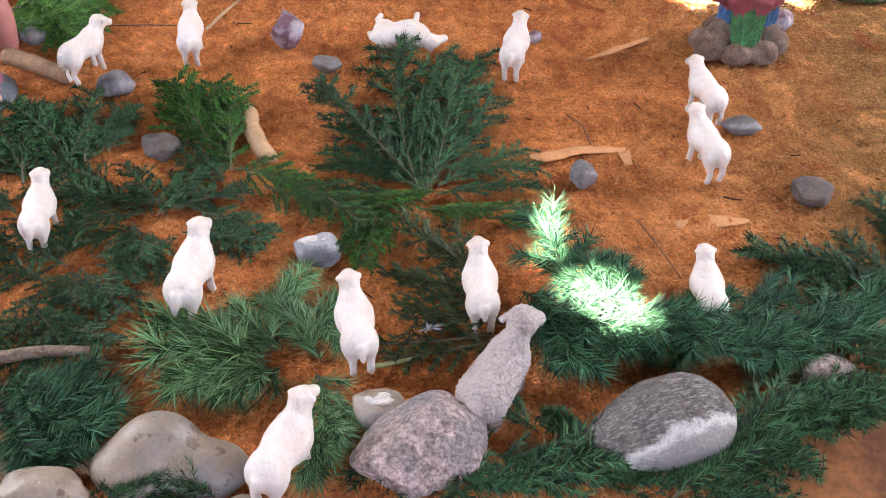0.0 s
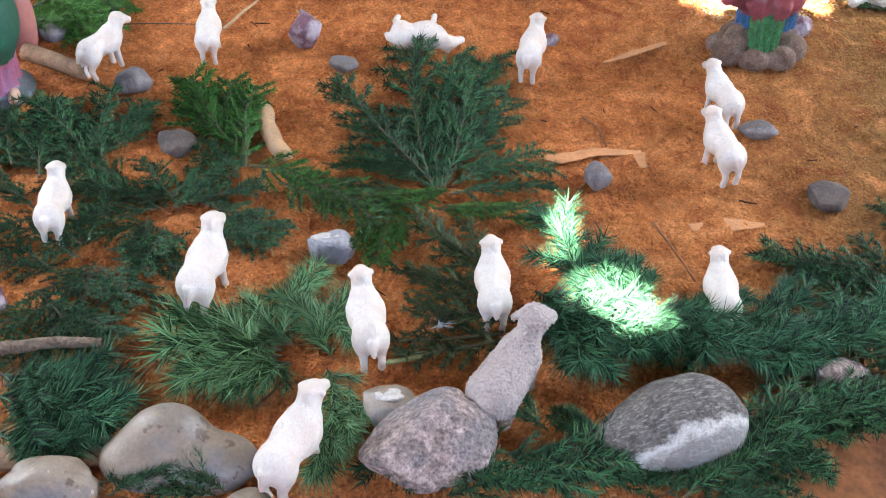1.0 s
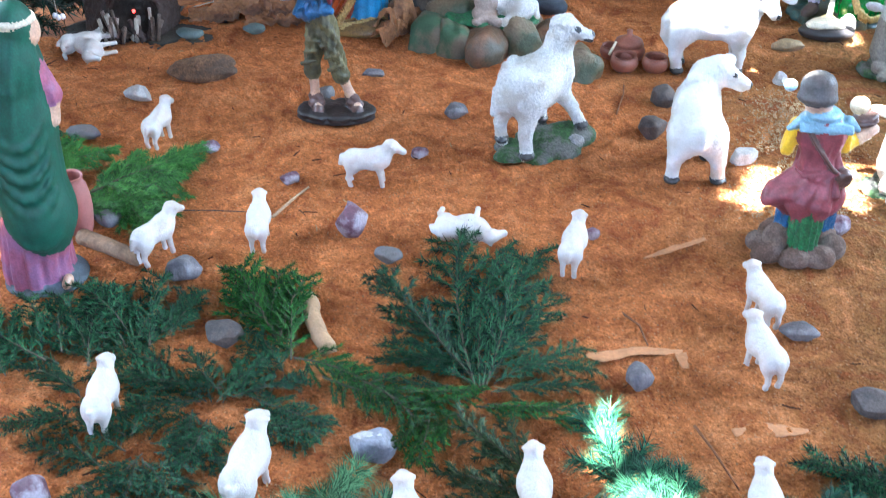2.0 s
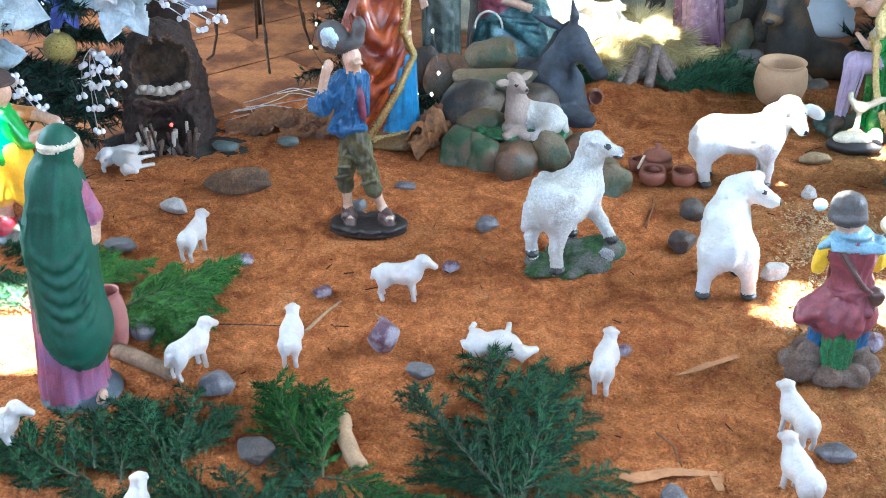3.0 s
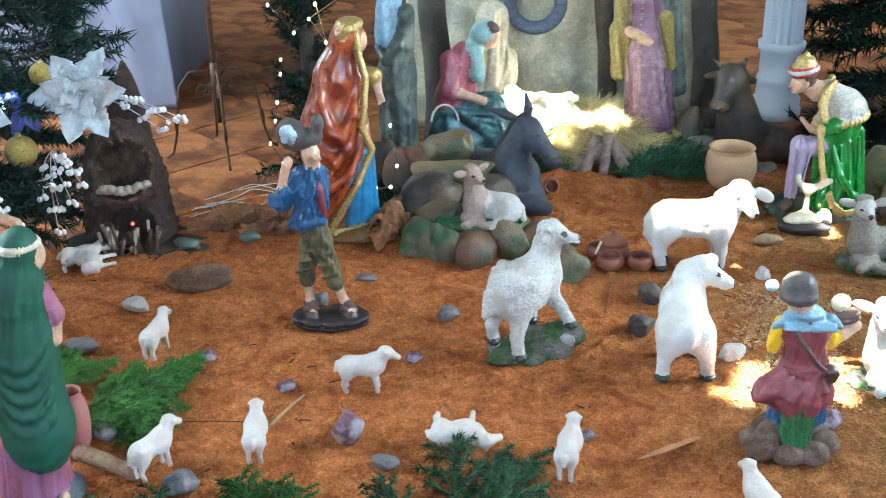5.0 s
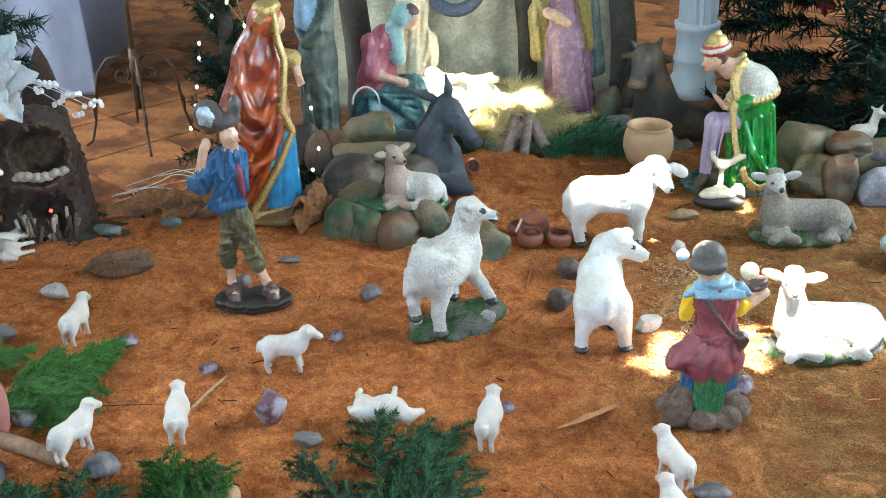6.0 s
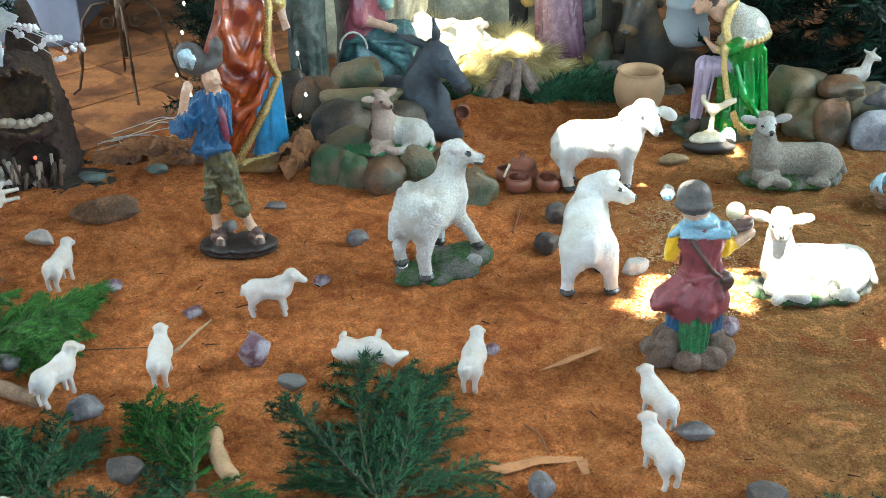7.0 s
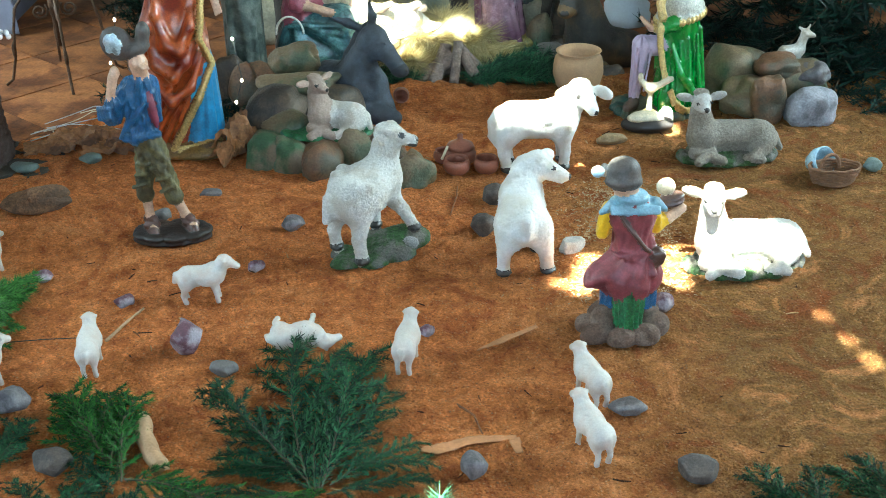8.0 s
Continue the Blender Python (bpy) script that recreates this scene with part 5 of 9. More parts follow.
# veiled figure with a jug
statue("veiled_figure", [
    B((0.0, 0, 0.0), (0.086, 0.078, 0.024), 2), C((-0.012, 0.0, 0.03), (0.0, 0.0, 0.22), 0.068, 0.054, 1, 0.01, (11, 0.0045, 0.6, 0)),
    C((0.012, -0.002, 0.150), (0.014, 0.0, 0.30), 0.067, 0.065, 0, 0.02, (7, 0.0022, 1.2, 0)), B((0.028, -0.006, 0.128), (0.056, 0.066, 0.060), 0, 0.03), C((0.014, 0.0, 0.30), (0.028, 0.0, 0.395), 0.065, 0.051, 0, 0.02, (7, 0.0020, 1.0, 0.4)),
    C((0.028, 0.0, 0.395), (0.045, 0.0, 0.452), 0.05, 0.034, 0, 0.015, (8, 0.0015, 0.5, 0)), B((0.048, 0.0, 0.462), (0.034, 0.036, 0.034), 0, 0.01),
    *[c for i in range(7) for c in chain([(0.016 + 0.068 * math.sin(a), -0.068 * math.cos(a), 0.100 + 0.030 * i + 0.055 * (a - 0.35) ** 2) for a in [-0.80 + 0.24 * q for q in range(9)]], [0.002, 0.003, 0.004, 0.0045, 0.0045, 0.0045, 0.004, 0.003, 0.002], 0, 0.010)],
    *[c for i in range(4) for c in chain([(0.020 + 0.012 * i, -0.034, 0.44), (-0.004 + 0.016 * i, -0.054, 0.37), (-0.026 + 0.018 * i, -0.064, 0.28)], [0.0025, 0.0035, 0.003], 0, 0.010)],
    *[C((0.049 + 0.035 * math.cos(a), 0.037 * math.sin(a), 0.468), (0.049 + 0.035 * math.cos(a + 0.5), 0.037 * math.sin(a + 0.5), 0.468), 0.0040, 0.0040, 5, 0.0) for a in [math.tau * i / 13 for i in range(13)]],
    C((0.058, 0.008, 0.385), (0.080, 0.016, 0.340), 0.024, 0.021, 1, 0.01, (5, 0.002, 3, 0)), C((0.084, 0.012, 0.322), (0.084, 0.006, 0.300), 0.012, 0.011, 3, 0.004), B((0.074, 0.008, 0.448), (0.016, 0.02, 0.024), 3, 0.004),
    C((0.062, -0.035, 0.02), (0.062, -0.05, 0.018), 0.010, 0.009, 3, 0.003)],
    [M_VEIL, M_MAUVE, M_SLATE_BASE, M_SKIN, M_BLACK, M_CREAM], pose(-0.800, 1.465, 0) @ Matrix.Diagonal((0.78, 0.86, 0.95, 1)), "figurine in long dark green veil over a mauve dress", "figurine", 0.0034)

# boy in yellow trousers
statue("yellow_trousered_figure", [
    B((0.0, 0, 0.0), (0.075, 0.06, 0.022), 4), C((-0.028, 0, 0.03), (-0.024, -0.03, 0.024), 0.018, 0.014, 3), C((0.028, 0, 0.03), (0.032, -0.03, 0.024), 0.018, 0.014, 3),
    C((-0.028, 0, 0.03), (-0.024, 0, 0.09), 0.013, 0.015, 2), C((0.028, 0, 0.03), (0.024, 0, 0.09), 0.013, 0.015, 2),
    C((-0.025, 0, 0.10), (-0.012, 0, 0.20), 0.030, 0.036, 1, 0.01, (5, 0.0025, 4, 0)), C((0.028, 0, 0.10), (0.014, 0, 0.20), 0.030, 0.036, 1, 0.01, (5, 0.0025, 4, 1)),
    C((0.0, 0, 0.20), (-0.004, 0, 0.27), 0.038, 0.036, 0, 0.008), C((0.02, -0.01, 0.275), (0.055, -0.015, 0.225), 0.018, 0.018, 0), C((0.055, -0.015, 0.225), (0.10, -0.01, 0.245), 0.014, 0.011, 2),
    C((0.0, 0.01, 0.28), (0.06, 0.02, 0.27), 0.016, 0.014, 6), C((0.06, 0.02, 0.27), (0.115, 0.0, 0.265), 0.012, 0.010, 2), C((0, 0, 0.29), (0.004, 0, 0.31), 0.015, 0.014, 2),
    B((0.010, -0.004, 0.325), (0.026, 0.026, 0.030), 2), B((-0.006, 0.006, 0.330), (0.028, 0.03, 0.028), 5, 0.003), B((0.0, 0.0, 0.352), (0.038, 0.038, 0.020), 5, 0.004), B((0.02, -0.01, 0.350), (0.032, 0.03, 0.008), 5, 0.003)],
    [M_GREEN_SHIRT, M_YELLOW, M_SKIN, M_RED, M_GREYGREEN, M_HAIR, paint("orange_paint", (0.5, 0.2, 0.05))], pose(-1.125, 1.985, 0) @ Matrix.Diagonal((1, 1, 0.957, 1)),
    "boy figurine in green shirt, yellow trousers and red shoes", "figurine", 0.003)

# the donkey and the ox
statue("donkey_figure", [
    C((-0.10, 0.05, 0.07), (-0.02, 0.0, 0.08), 0.065, 0.06, 0, 0.03), C((-0.040, 0.0, 0.11), (-0.006, -0.01, 0.195), 0.046, 0.029, 0, 0.026), B((0.006, -0.016, 0.216), (0.032, 0.030, 0.034), 0, 0.016, (0, 20, 0)),
    C((0.022, -0.028, 0.205), (0.062, -0.055, 0.150), 0.026, 0.018, 0, 0.014), B((0.068, -0.060, 0.142), (0.021, 0.019, 0.018), 1, 0.008), B((0.020, -0.036, 0.186), (0.020, 0.016, 0.026), 0, 0.012, (0, 30, 0)),
    C((0.004, -0.012, 0.240), (0.008, -0.012, 0.268), 0.008, 0.011, 0, 0.006), C((0.008, -0.012, 0.268), (0.002, -0.008, 0.306), 0.011, 0.004, 0, 0.004), C((-0.020, 0.0, 0.235), (-0.05, 0.004, 0.250), 0.009, 0.012, 0, 0.006), C((-0.05, 0.004, 0.250), (-0.084, 0.006, 0.262), 0.012, 0.004, 0, 0.004),
    *chain([(-0.004, -0.002, 0.246), (-0.026, 0.008, 0.215), (-0.052, 0.012, 0.165), (-0.078, 0.016, 0.12)], [0.009, 0.012, 0.012, 0.008], 1, 0.005),
    C((-0.02, -0.05, 0.03), (0.05, -0.07, 0.02), 0.026, 0.018, 0, 0.01), C((0.02, -0.02, 0.04), (0.03, -0.05, 0.0), 0.03, 0.03, 0, 0.02), B((0.028, -0.050, 0.207), (0.006, 0.004, 0.005), 1, 0.0), C((0.020, -0.050, 0.214), (0.036, -0.052, 0.211), 0.003, 0.003, 0, 0.002), B((0.082, -0.072, 0.146), (0.004, 0.004, 0.004), 2, 0.0)],
    [M_DONKEY, material("dark_grey_fur", (0.018, 0.021, 0.026), 0.6, 0.2, 90.0, 0.5), M_BLACK], pose(-0.01, 2.70, 0.0) @ Matrix.Diagonal((1.05, 1.05, 0.97, 1)), "dark slate-grey donkey figurine lying beside rocks", "donkey", 0.003, 0.0008, 160.0)
statue("ox_figure", [
    C((0.05, 0.02, 0.056), (0.165, 0.03, 0.042), 0.068, 0.056, 0, 0.03), C((0.05, 0.0, 0.10), (0.022, -0.015, 0.205), 0.064, 0.046, 0, 0.03), B((0.012, -0.022, 0.250), (0.042, 0.036, 0.042), 0, 0.02),
    C((0.006, -0.03, 0.235), (-0.014, -0.052, 0.200), 0.034, 0.026, 0, 0.02), B((-0.024, -0.064, 0.184), (0.025, 0.022, 0.020), 1, 0.010), B((-0.029, -0.080, 0.182), (0.014, 0.008, 0.008), 3, 0.003), B((-0.036, -0.080, 0.186), (0.005, 0.004, 0.004), 3, 0.0), C((-0.022, -0.02, 0.278), (-0.040, -0.02, 0.300), 0.009, 0.004, 3, 0.004),
    C((0.036, -0.02, 0.278), (0.046, -0.02, 0.300), 0.009, 0.005, 3, 0.004), C((0.046, -0.01, 0.250), (0.074, 0.0, 0.236), 0.012, 0.010, 0, 0.006), C((-0.032, -0.01, 0.255), (-0.054, -0.006, 0.250), 0.011, 0.007, 0, 0.006), C((0.0, -0.05, 0.03), (0.08, -0.07, 0.02), 0.030, 0.022, 0, 0.02), B((0.004, -0.056, 0.252), (0.005, 0.004, 0.004), 3, 0.0)],
    [M_OX, material("tan_muzzle_fur", (0.15, 0.088, 0.034), 0.6, 0.3, 60.0, 0.4), M_ROSE, M_BLACK], pose(0.552, 3.085, -0.03) @ Matrix.Scale(1.03, 4), "dark brown ox figurine with tan muzzle lying behind a clay pot", "ox", 0.004, 0.0008, 120.0)

# seated figure in rose and teal, the swaddled child, the figure in purple
statue("seated_robed_figure", [
    C((-0.04, 0.0, 0.04), (0.05, -0.02, 0.03), 0.085, 0.07, 1, 0.03, (8, 0.006, 2.5, 0)), C((-0.03, 0.0, 0.10), (0.06, -0.03, 0.13), 0.07, 0.045, 1, 0.03, (7, 0.005, 3, 0)),
    C((0.06, -0.03, 0.13), (0.085, -0.05, 0.04), 0.042, 0.04, 1, 0.02, (7, 0.004, 2, 0)), C((-0.045, 0.0, 0.15), (-0.014, 0.0, 0.27), 0.056, 0.042, 0, 0.01, (6, 0.004, 3, 0)),
    *[c for i in range(6) for c in chain([(-0.085 + 0.016 * i, -0.050, 0.125 - 0.006 * i), (-0.02 + 0.016 * i, -0.078, 0.135 - 0.014 * i), (0.060 + 0.006 * i, -0.080, 0.130 - 0.024 * i)], [0.005, 0.009, 0.006], 1, 0.004)], *[C((-0.085 + 0.014 * i, -0.04, 0.17), (-0.055 + 0.010 * i, -0.05, 0.26), 0.006, 0.005, 0, 0.010) for i in range(4)], C((-0.055, -0.03, 0.27), (-0.05, -0.055, 0.19), 0.026, 0.024, 0, 0.012, (5, 0.003, 5, 0)), C((-0.05, -0.055, 0.19), (0.035, -0.06, 0.165), 0.014, 0.011, 3, 0.005),
    C((0.010, -0.010, 0.300), (0.022, -0.030, 0.225), 0.026, 0.020, 2, 0.006), B((0.034, -0.005, 0.336), (0.034, 0.034, 0.038), 2, 0.010, (0, 35, 0)), B((0.060, -0.014, 0.322), (0.020, 0.021, 0.028), 3, 0.004, (0, 35, 0)), B((0.058, -0.006, 0.350), (0.024, 0.026, 0.018), 4, 0.004, (0, 30, 0)), C((0.078, -0.016, 0.314), (0.082, -0.018, 0.310), 0.005, 0.004, 3, 0.002)],
    [M_ROSE, M_TEAL, paint("pale_teal_paint", (0.25, 0.42, 0.40)), M_SKIN, M_HAIR], pose(-0.155, 3.03, 0.03), "seated figurine in a rose blouse and dark teal skirt", "figurine", 0.005, 0, 60, None)
statue("swaddled_doll", [C((-0.055, 0.0, 0.055), (0.06, -0.015, 0.050), 0.036, 0.030, 0, 0.02, (6, 0.004, 6, 0)), B((-0.082, 0.0, 0.080), (0.029, 0.028, 0.030), 1, 0.008),
                         C((-0.03, -0.03, 0.080), (0.005, -0.050, 0.098), 0.012, 0.009, 1, 0.006), C((0.03, -0.02, 0.066), (0.078, -0.035, 0.090), 0.015, 0.011, 1, 0.008), C((0.04, 0.01, 0.066), (0.095, 0.0, 0.072), 0.015, 0.011, 1, 0.008)],
       [M_CREAM, paint("pale_skin_paint", (0.66, 0.50, 0.38))], pose(0.040, 3.045, 0.105), "swaddled doll in cream cloth lying on a heap of hay", "doll", 0.0035, 0, 60, None)
statue("standing_robed_figure", [
    C((0.0, 0.0, 0.05), (0.0, 0.0, 0.24), 0.070, 0.060, 0, 0.02, (9, 0.006, 1.2, 0)), C((0.0, 0.0, 0.24), (0.0, 0.0, 0.40), 0.060, 0.044, 0, 0.02, (7, 0.004, 1.2, 0)), C((0, 0, 0.42), (0, 0, 0.44), 0.03, 0.028, 2),
    C((-0.082, 0.0, 0.20), (-0.070, 0.0, 0.32), 0.022, 0.032, 1, 0.008, (6, 0.005, 5, 0)), C((-0.070, 0.0, 0.32), (-0.060, 0.0, 0.40), 0.026, 0.022, 1, 0.008, (6, 0.004, 5, 0)), C((0.080, 0.01, 0.14), (0.064, 0.01, 0.40), 0.026, 0.032, 6, 0.008, (6, 0.006, 5, 0)), C((0.060, -0.04, 0.22), (0.050, -0.045, 0.36), 0.014, 0.018, 1, 0.006, (5, 0.003, 5, 0)),
    *[c for i, w in enumerate((0.007, 0.012, 0.006, 0.014, 0.008)) for c in chain([(-0.042 + 0.022 * i + 0.3 * w, -0.062 - 0.4 * w, 0.03 + 0.02 * (i % 2)), (-0.030 + 0.016 * i - 0.6 * w, -0.060, 0.15 + 0.03 * (i % 3)), (-0.016 + 0.009 * i, -0.050, 0.36)], [w, w * 0.8, w * 0.35], 0, 0.006)], *hoop((0.0, 0.0, 0.024), 0.072, 0.0075, 4, 22, 0.0, 0.001), *braid([(-0.012, -0.066, 0.42), (-0.030, -0.076, 0.30), (-0.045, -0.078, 0.18)], 16, 0.008, 0.003, 4), C((-0.05, -0.05, 0.33), (0.0, -0.075, 0.30), 0.016, 0.012, 2, 0.004),
    *[B((0.082 * math.cos(a), 0.075 * math.sin(a), 0.012), (0.02, 0.02, 0.014), 1, 0.004) for a in [math.tau * i / 12 for i in range(12)]], B((0, 0, 0.475), (0.034, 0.036, 0.042), 2, 0.01), B((0, 0.01, 0.495), (0.038, 0.038, 0.034), 5, 0.004)],
    [M_PURPLE, M_OLIVE_GOLD, M_SKIN, M_PLANT_PAINT, M_GOLD, M_HAIR, M_GREYGREEN], pose(0.365, 3.17, 0.02, 0, -5), "figurine in a purple satin robe with an olive-gold cloak", "figurine", 0.005, 0, 60, None)
# figure in grey-green behind the orange cape
statue("standing_robed_figure", [
    C((0.0, 0.0, 0.03), (0.0, 0.0, 0.24), 0.062, 0.06, 0, 0.02, (7, 0.005, 1.5, 0)), C((0.0, 0.0, 0.24), (0.005, 0.0, 0.34), 0.06, 0.05, 0, 0.02, (7, 0.004, 1.5, 0)),
    C((-0.03, -0.02, 0.36), (-0.015, 0.0, 0.46), 0.034, 0.040, 1, 0.008, (5, 0.004, 4, 0)), C((0.03, -0.02, 0.34), (0.04, -0.03, 0.42), 0.03, 0.026, 0, 0.008), *[c for i, w in enumerate((0.012, 0.007, 0.014, 0.008)) for c in chain([(-0.050 + 0.030 * i, -0.052, 0.04), (-0.030 + 0.024 * i - 0.5 * w, -0.056, 0.14 + 0.02 * (i % 2)), (-0.034 + 0.012 * i, -0.050, 0.22 + 0.04 * (i % 3)), (0.010 + 0.012 * i, -0.046, 0.33)], [w, w, w * 0.7, 0.004], 0, 0.012)], *chain([(0.05, -0.03, 0.40), (0.02, -0.065, 0.34), (-0.03, -0.062, 0.30), (-0.06, -0.03, 0.33)], [0.010, 0.012, 0.012, 0.008], 0, 0.010), B((-0.008, 0.0, 0.50), (0.034, 0.034, 0.04), 3, 0.008), B((-0.008, 0, 0.535), (0.036, 0.036, 0.018), 4, 0.004)],
    [M_GREYGREEN, M_PALE_BLUE, M_HAIR, M_SKIN, M_GOLD], pose(-0.352, 2.98, 0.02) @ Matrix.Diagonal((0.84, 1, 1, 1)), "figurine in a grey-green robe with a pale blue shawl", "figurine", 0.005, 0, 60, None)

# ---- stones ----
M_GRANITE = material("pinkish_granite", (0.33, 0.255, 0.235), 0.85, 0.62, 75.0, 1.0, 210.0, second=(0.20, 0.175, 0.18), patch=22.0)
M_RIVER = material("smooth_tan_grey_stone", (0.225, 0.175, 0.130), 0.5, 0.20, 24.0, 0.14, 220.0, second=(0.155, 0.148, 0.15), patch=9.0)


def spotted(m, scale, size, share, colour):
    """Adds scattered small stains to a stone's colour."""
    n, l = m.node_tree.nodes, m.node_tree.links
    b = n["Principled BSDF"]
    old = b.inputs["Base Color"].links[0].from_socket
    co, vor, wob, sep, near, some, mul, mx = (n.new("ShaderNode" + k) for k in ("TexCoord", "TexVoronoi", "TexNoise", "SeparateColor", "MapRange", "MapRange", "Math", "Mix"))
    wob.inputs["Scale"].default_value, vor.inputs["Scale"].default_value = scale * 2.5, scale
    warp = n.new("ShaderNodeVectorMath")
    warp.operation, warp.inputs[1].default_value = "MULTIPLY_ADD", (0.03, 0.03, 0.03)
    l.new(co.outputs["Object"], wob.inputs["Vector"])
    l.new(wob.outputs["Color"], warp.inputs[0])
    l.new(co.outputs["Object"], warp.inputs[2])
    l.new(warp.outputs[0], vor.inputs["Vector"])
    l.new(vor.outputs["Color"], sep.inputs[0])
    for mr, vals in ((near, (size * 0.7, size, 1.0, 0.0)), (some, (1 - share, 1.02 - share, 0.0, 0.8))):
        for k, v in enumerate(vals):
            mr.inputs[k + 1].default_value = v
    l.new(vor.outputs["Distance"], near.inputs[0])
    l.new(sep.outputs[0], some.inputs[0])
    mul.operation, mx.data_type = "MULTIPLY", "RGBA"
    l.new(near.outputs[0], mul.inputs[0])
    l.new(some.outputs[0], mul.inputs[1])
    l.new(mul.outputs[0], mx.inputs[0])
    l.new(old, mx.inputs[6])
    mx.inputs[7].default_value = (*colour, 1)
    l.new(mx.outputs[2], b.inputs["Base Color"])


spotted(M_RIVER, 42.0, 0.40, 0.24, (0.085, 0.052, 0.036))
spotted(M_RIVER, 60.0, 0.28, 0.08, (0.36, 0.32, 0.28))
M_GREY_STONE = material("grey_stone", (0.125, 0.115, 0.11), 0.65, 0.22, 60.0, 0.35, 300.0)
M_DARK_STONE = material("dark_brownish_stone", (0.085, 0.068, 0.062), 0.7, 0.35, 60.0, 0.4, 300.0, second=(0.115, 0.088, 0.072), patch=30.0)
M_BLUE_STONE = material("blue_grey_stone", (0.108, 0.098, 0.102), 0.6, 0.3, 50.0, 0.4, 280.0, second=(0.20, 0.183, 0.185), patch=28.0)
M_PURPLE_STONE = material("purple_stone", (0.13, 0.055, 0.075), 0.6, 0.25, 60.0, 0.4, second=(0.34, 0.30, 0.33), patch=26.0)
M_GREEN_STONE = material("greenish_stone", (0.12, 0.16, 0.14), 0.6, 0.2, 60.0, 0.3)
M_OCHRE_STONE = material("ochre_stone", (0.27, 0.19, 0.10), 0.75, 0.25, 60.0, 0.4)
M_SANDY = material("sand_coated_brown", (0.20, 0.105, 0.052), 0.9, 0.4, 60.0, 0.7, 240.0, second=(0.11, 0.065, 0.04), patch=20.0)
M_WHITE_STONE = material("whitish_stone", (0.46, 0.43, 0.40), 0.6, 0.2, 70.0, 0.4)
M_BROWN_PAPIER = material("painted_papier_mache_brown", (0.185, 0.092, 0.046), 0.5, 0.35, 26.0, 0.5, 200.0, second=(0.085, 0.075, 0.05), patch=11.0)
M_OLIVE_PAPIER = material("painted_papier_mache_olive", (0.19, 0.135, 0.075), 0.5, 0.35, 24.0, 0.5, 200.0, second=(0.07, 0.09, 0.05), patch=12.0)
M_GREY_PAPIER = material("painted_papier_mache_grey", (0.046, 0.038, 0.030), 0.5, 0.35, 24.0, 0.5, 200.0, second=(0.12, 0.085, 0.055), patch=12.0)
M_GREEN_PAPIER = material("painted_papier_mache_green", (0.035, 0.085, 0.035), 0.7, 0.25, 24.0, 0.4, 200.0, second=(0.16, 0.12, 0.075), patch=14.0)


M_PALE_PAPIER = material("painted_papier_mache_pale_grey", (0.30, 0.30, 0.33), 0.85, 0.25, 24.0, 0.5, 200.0, second=(0.16, 0.16, 0.18), patch=14.0)


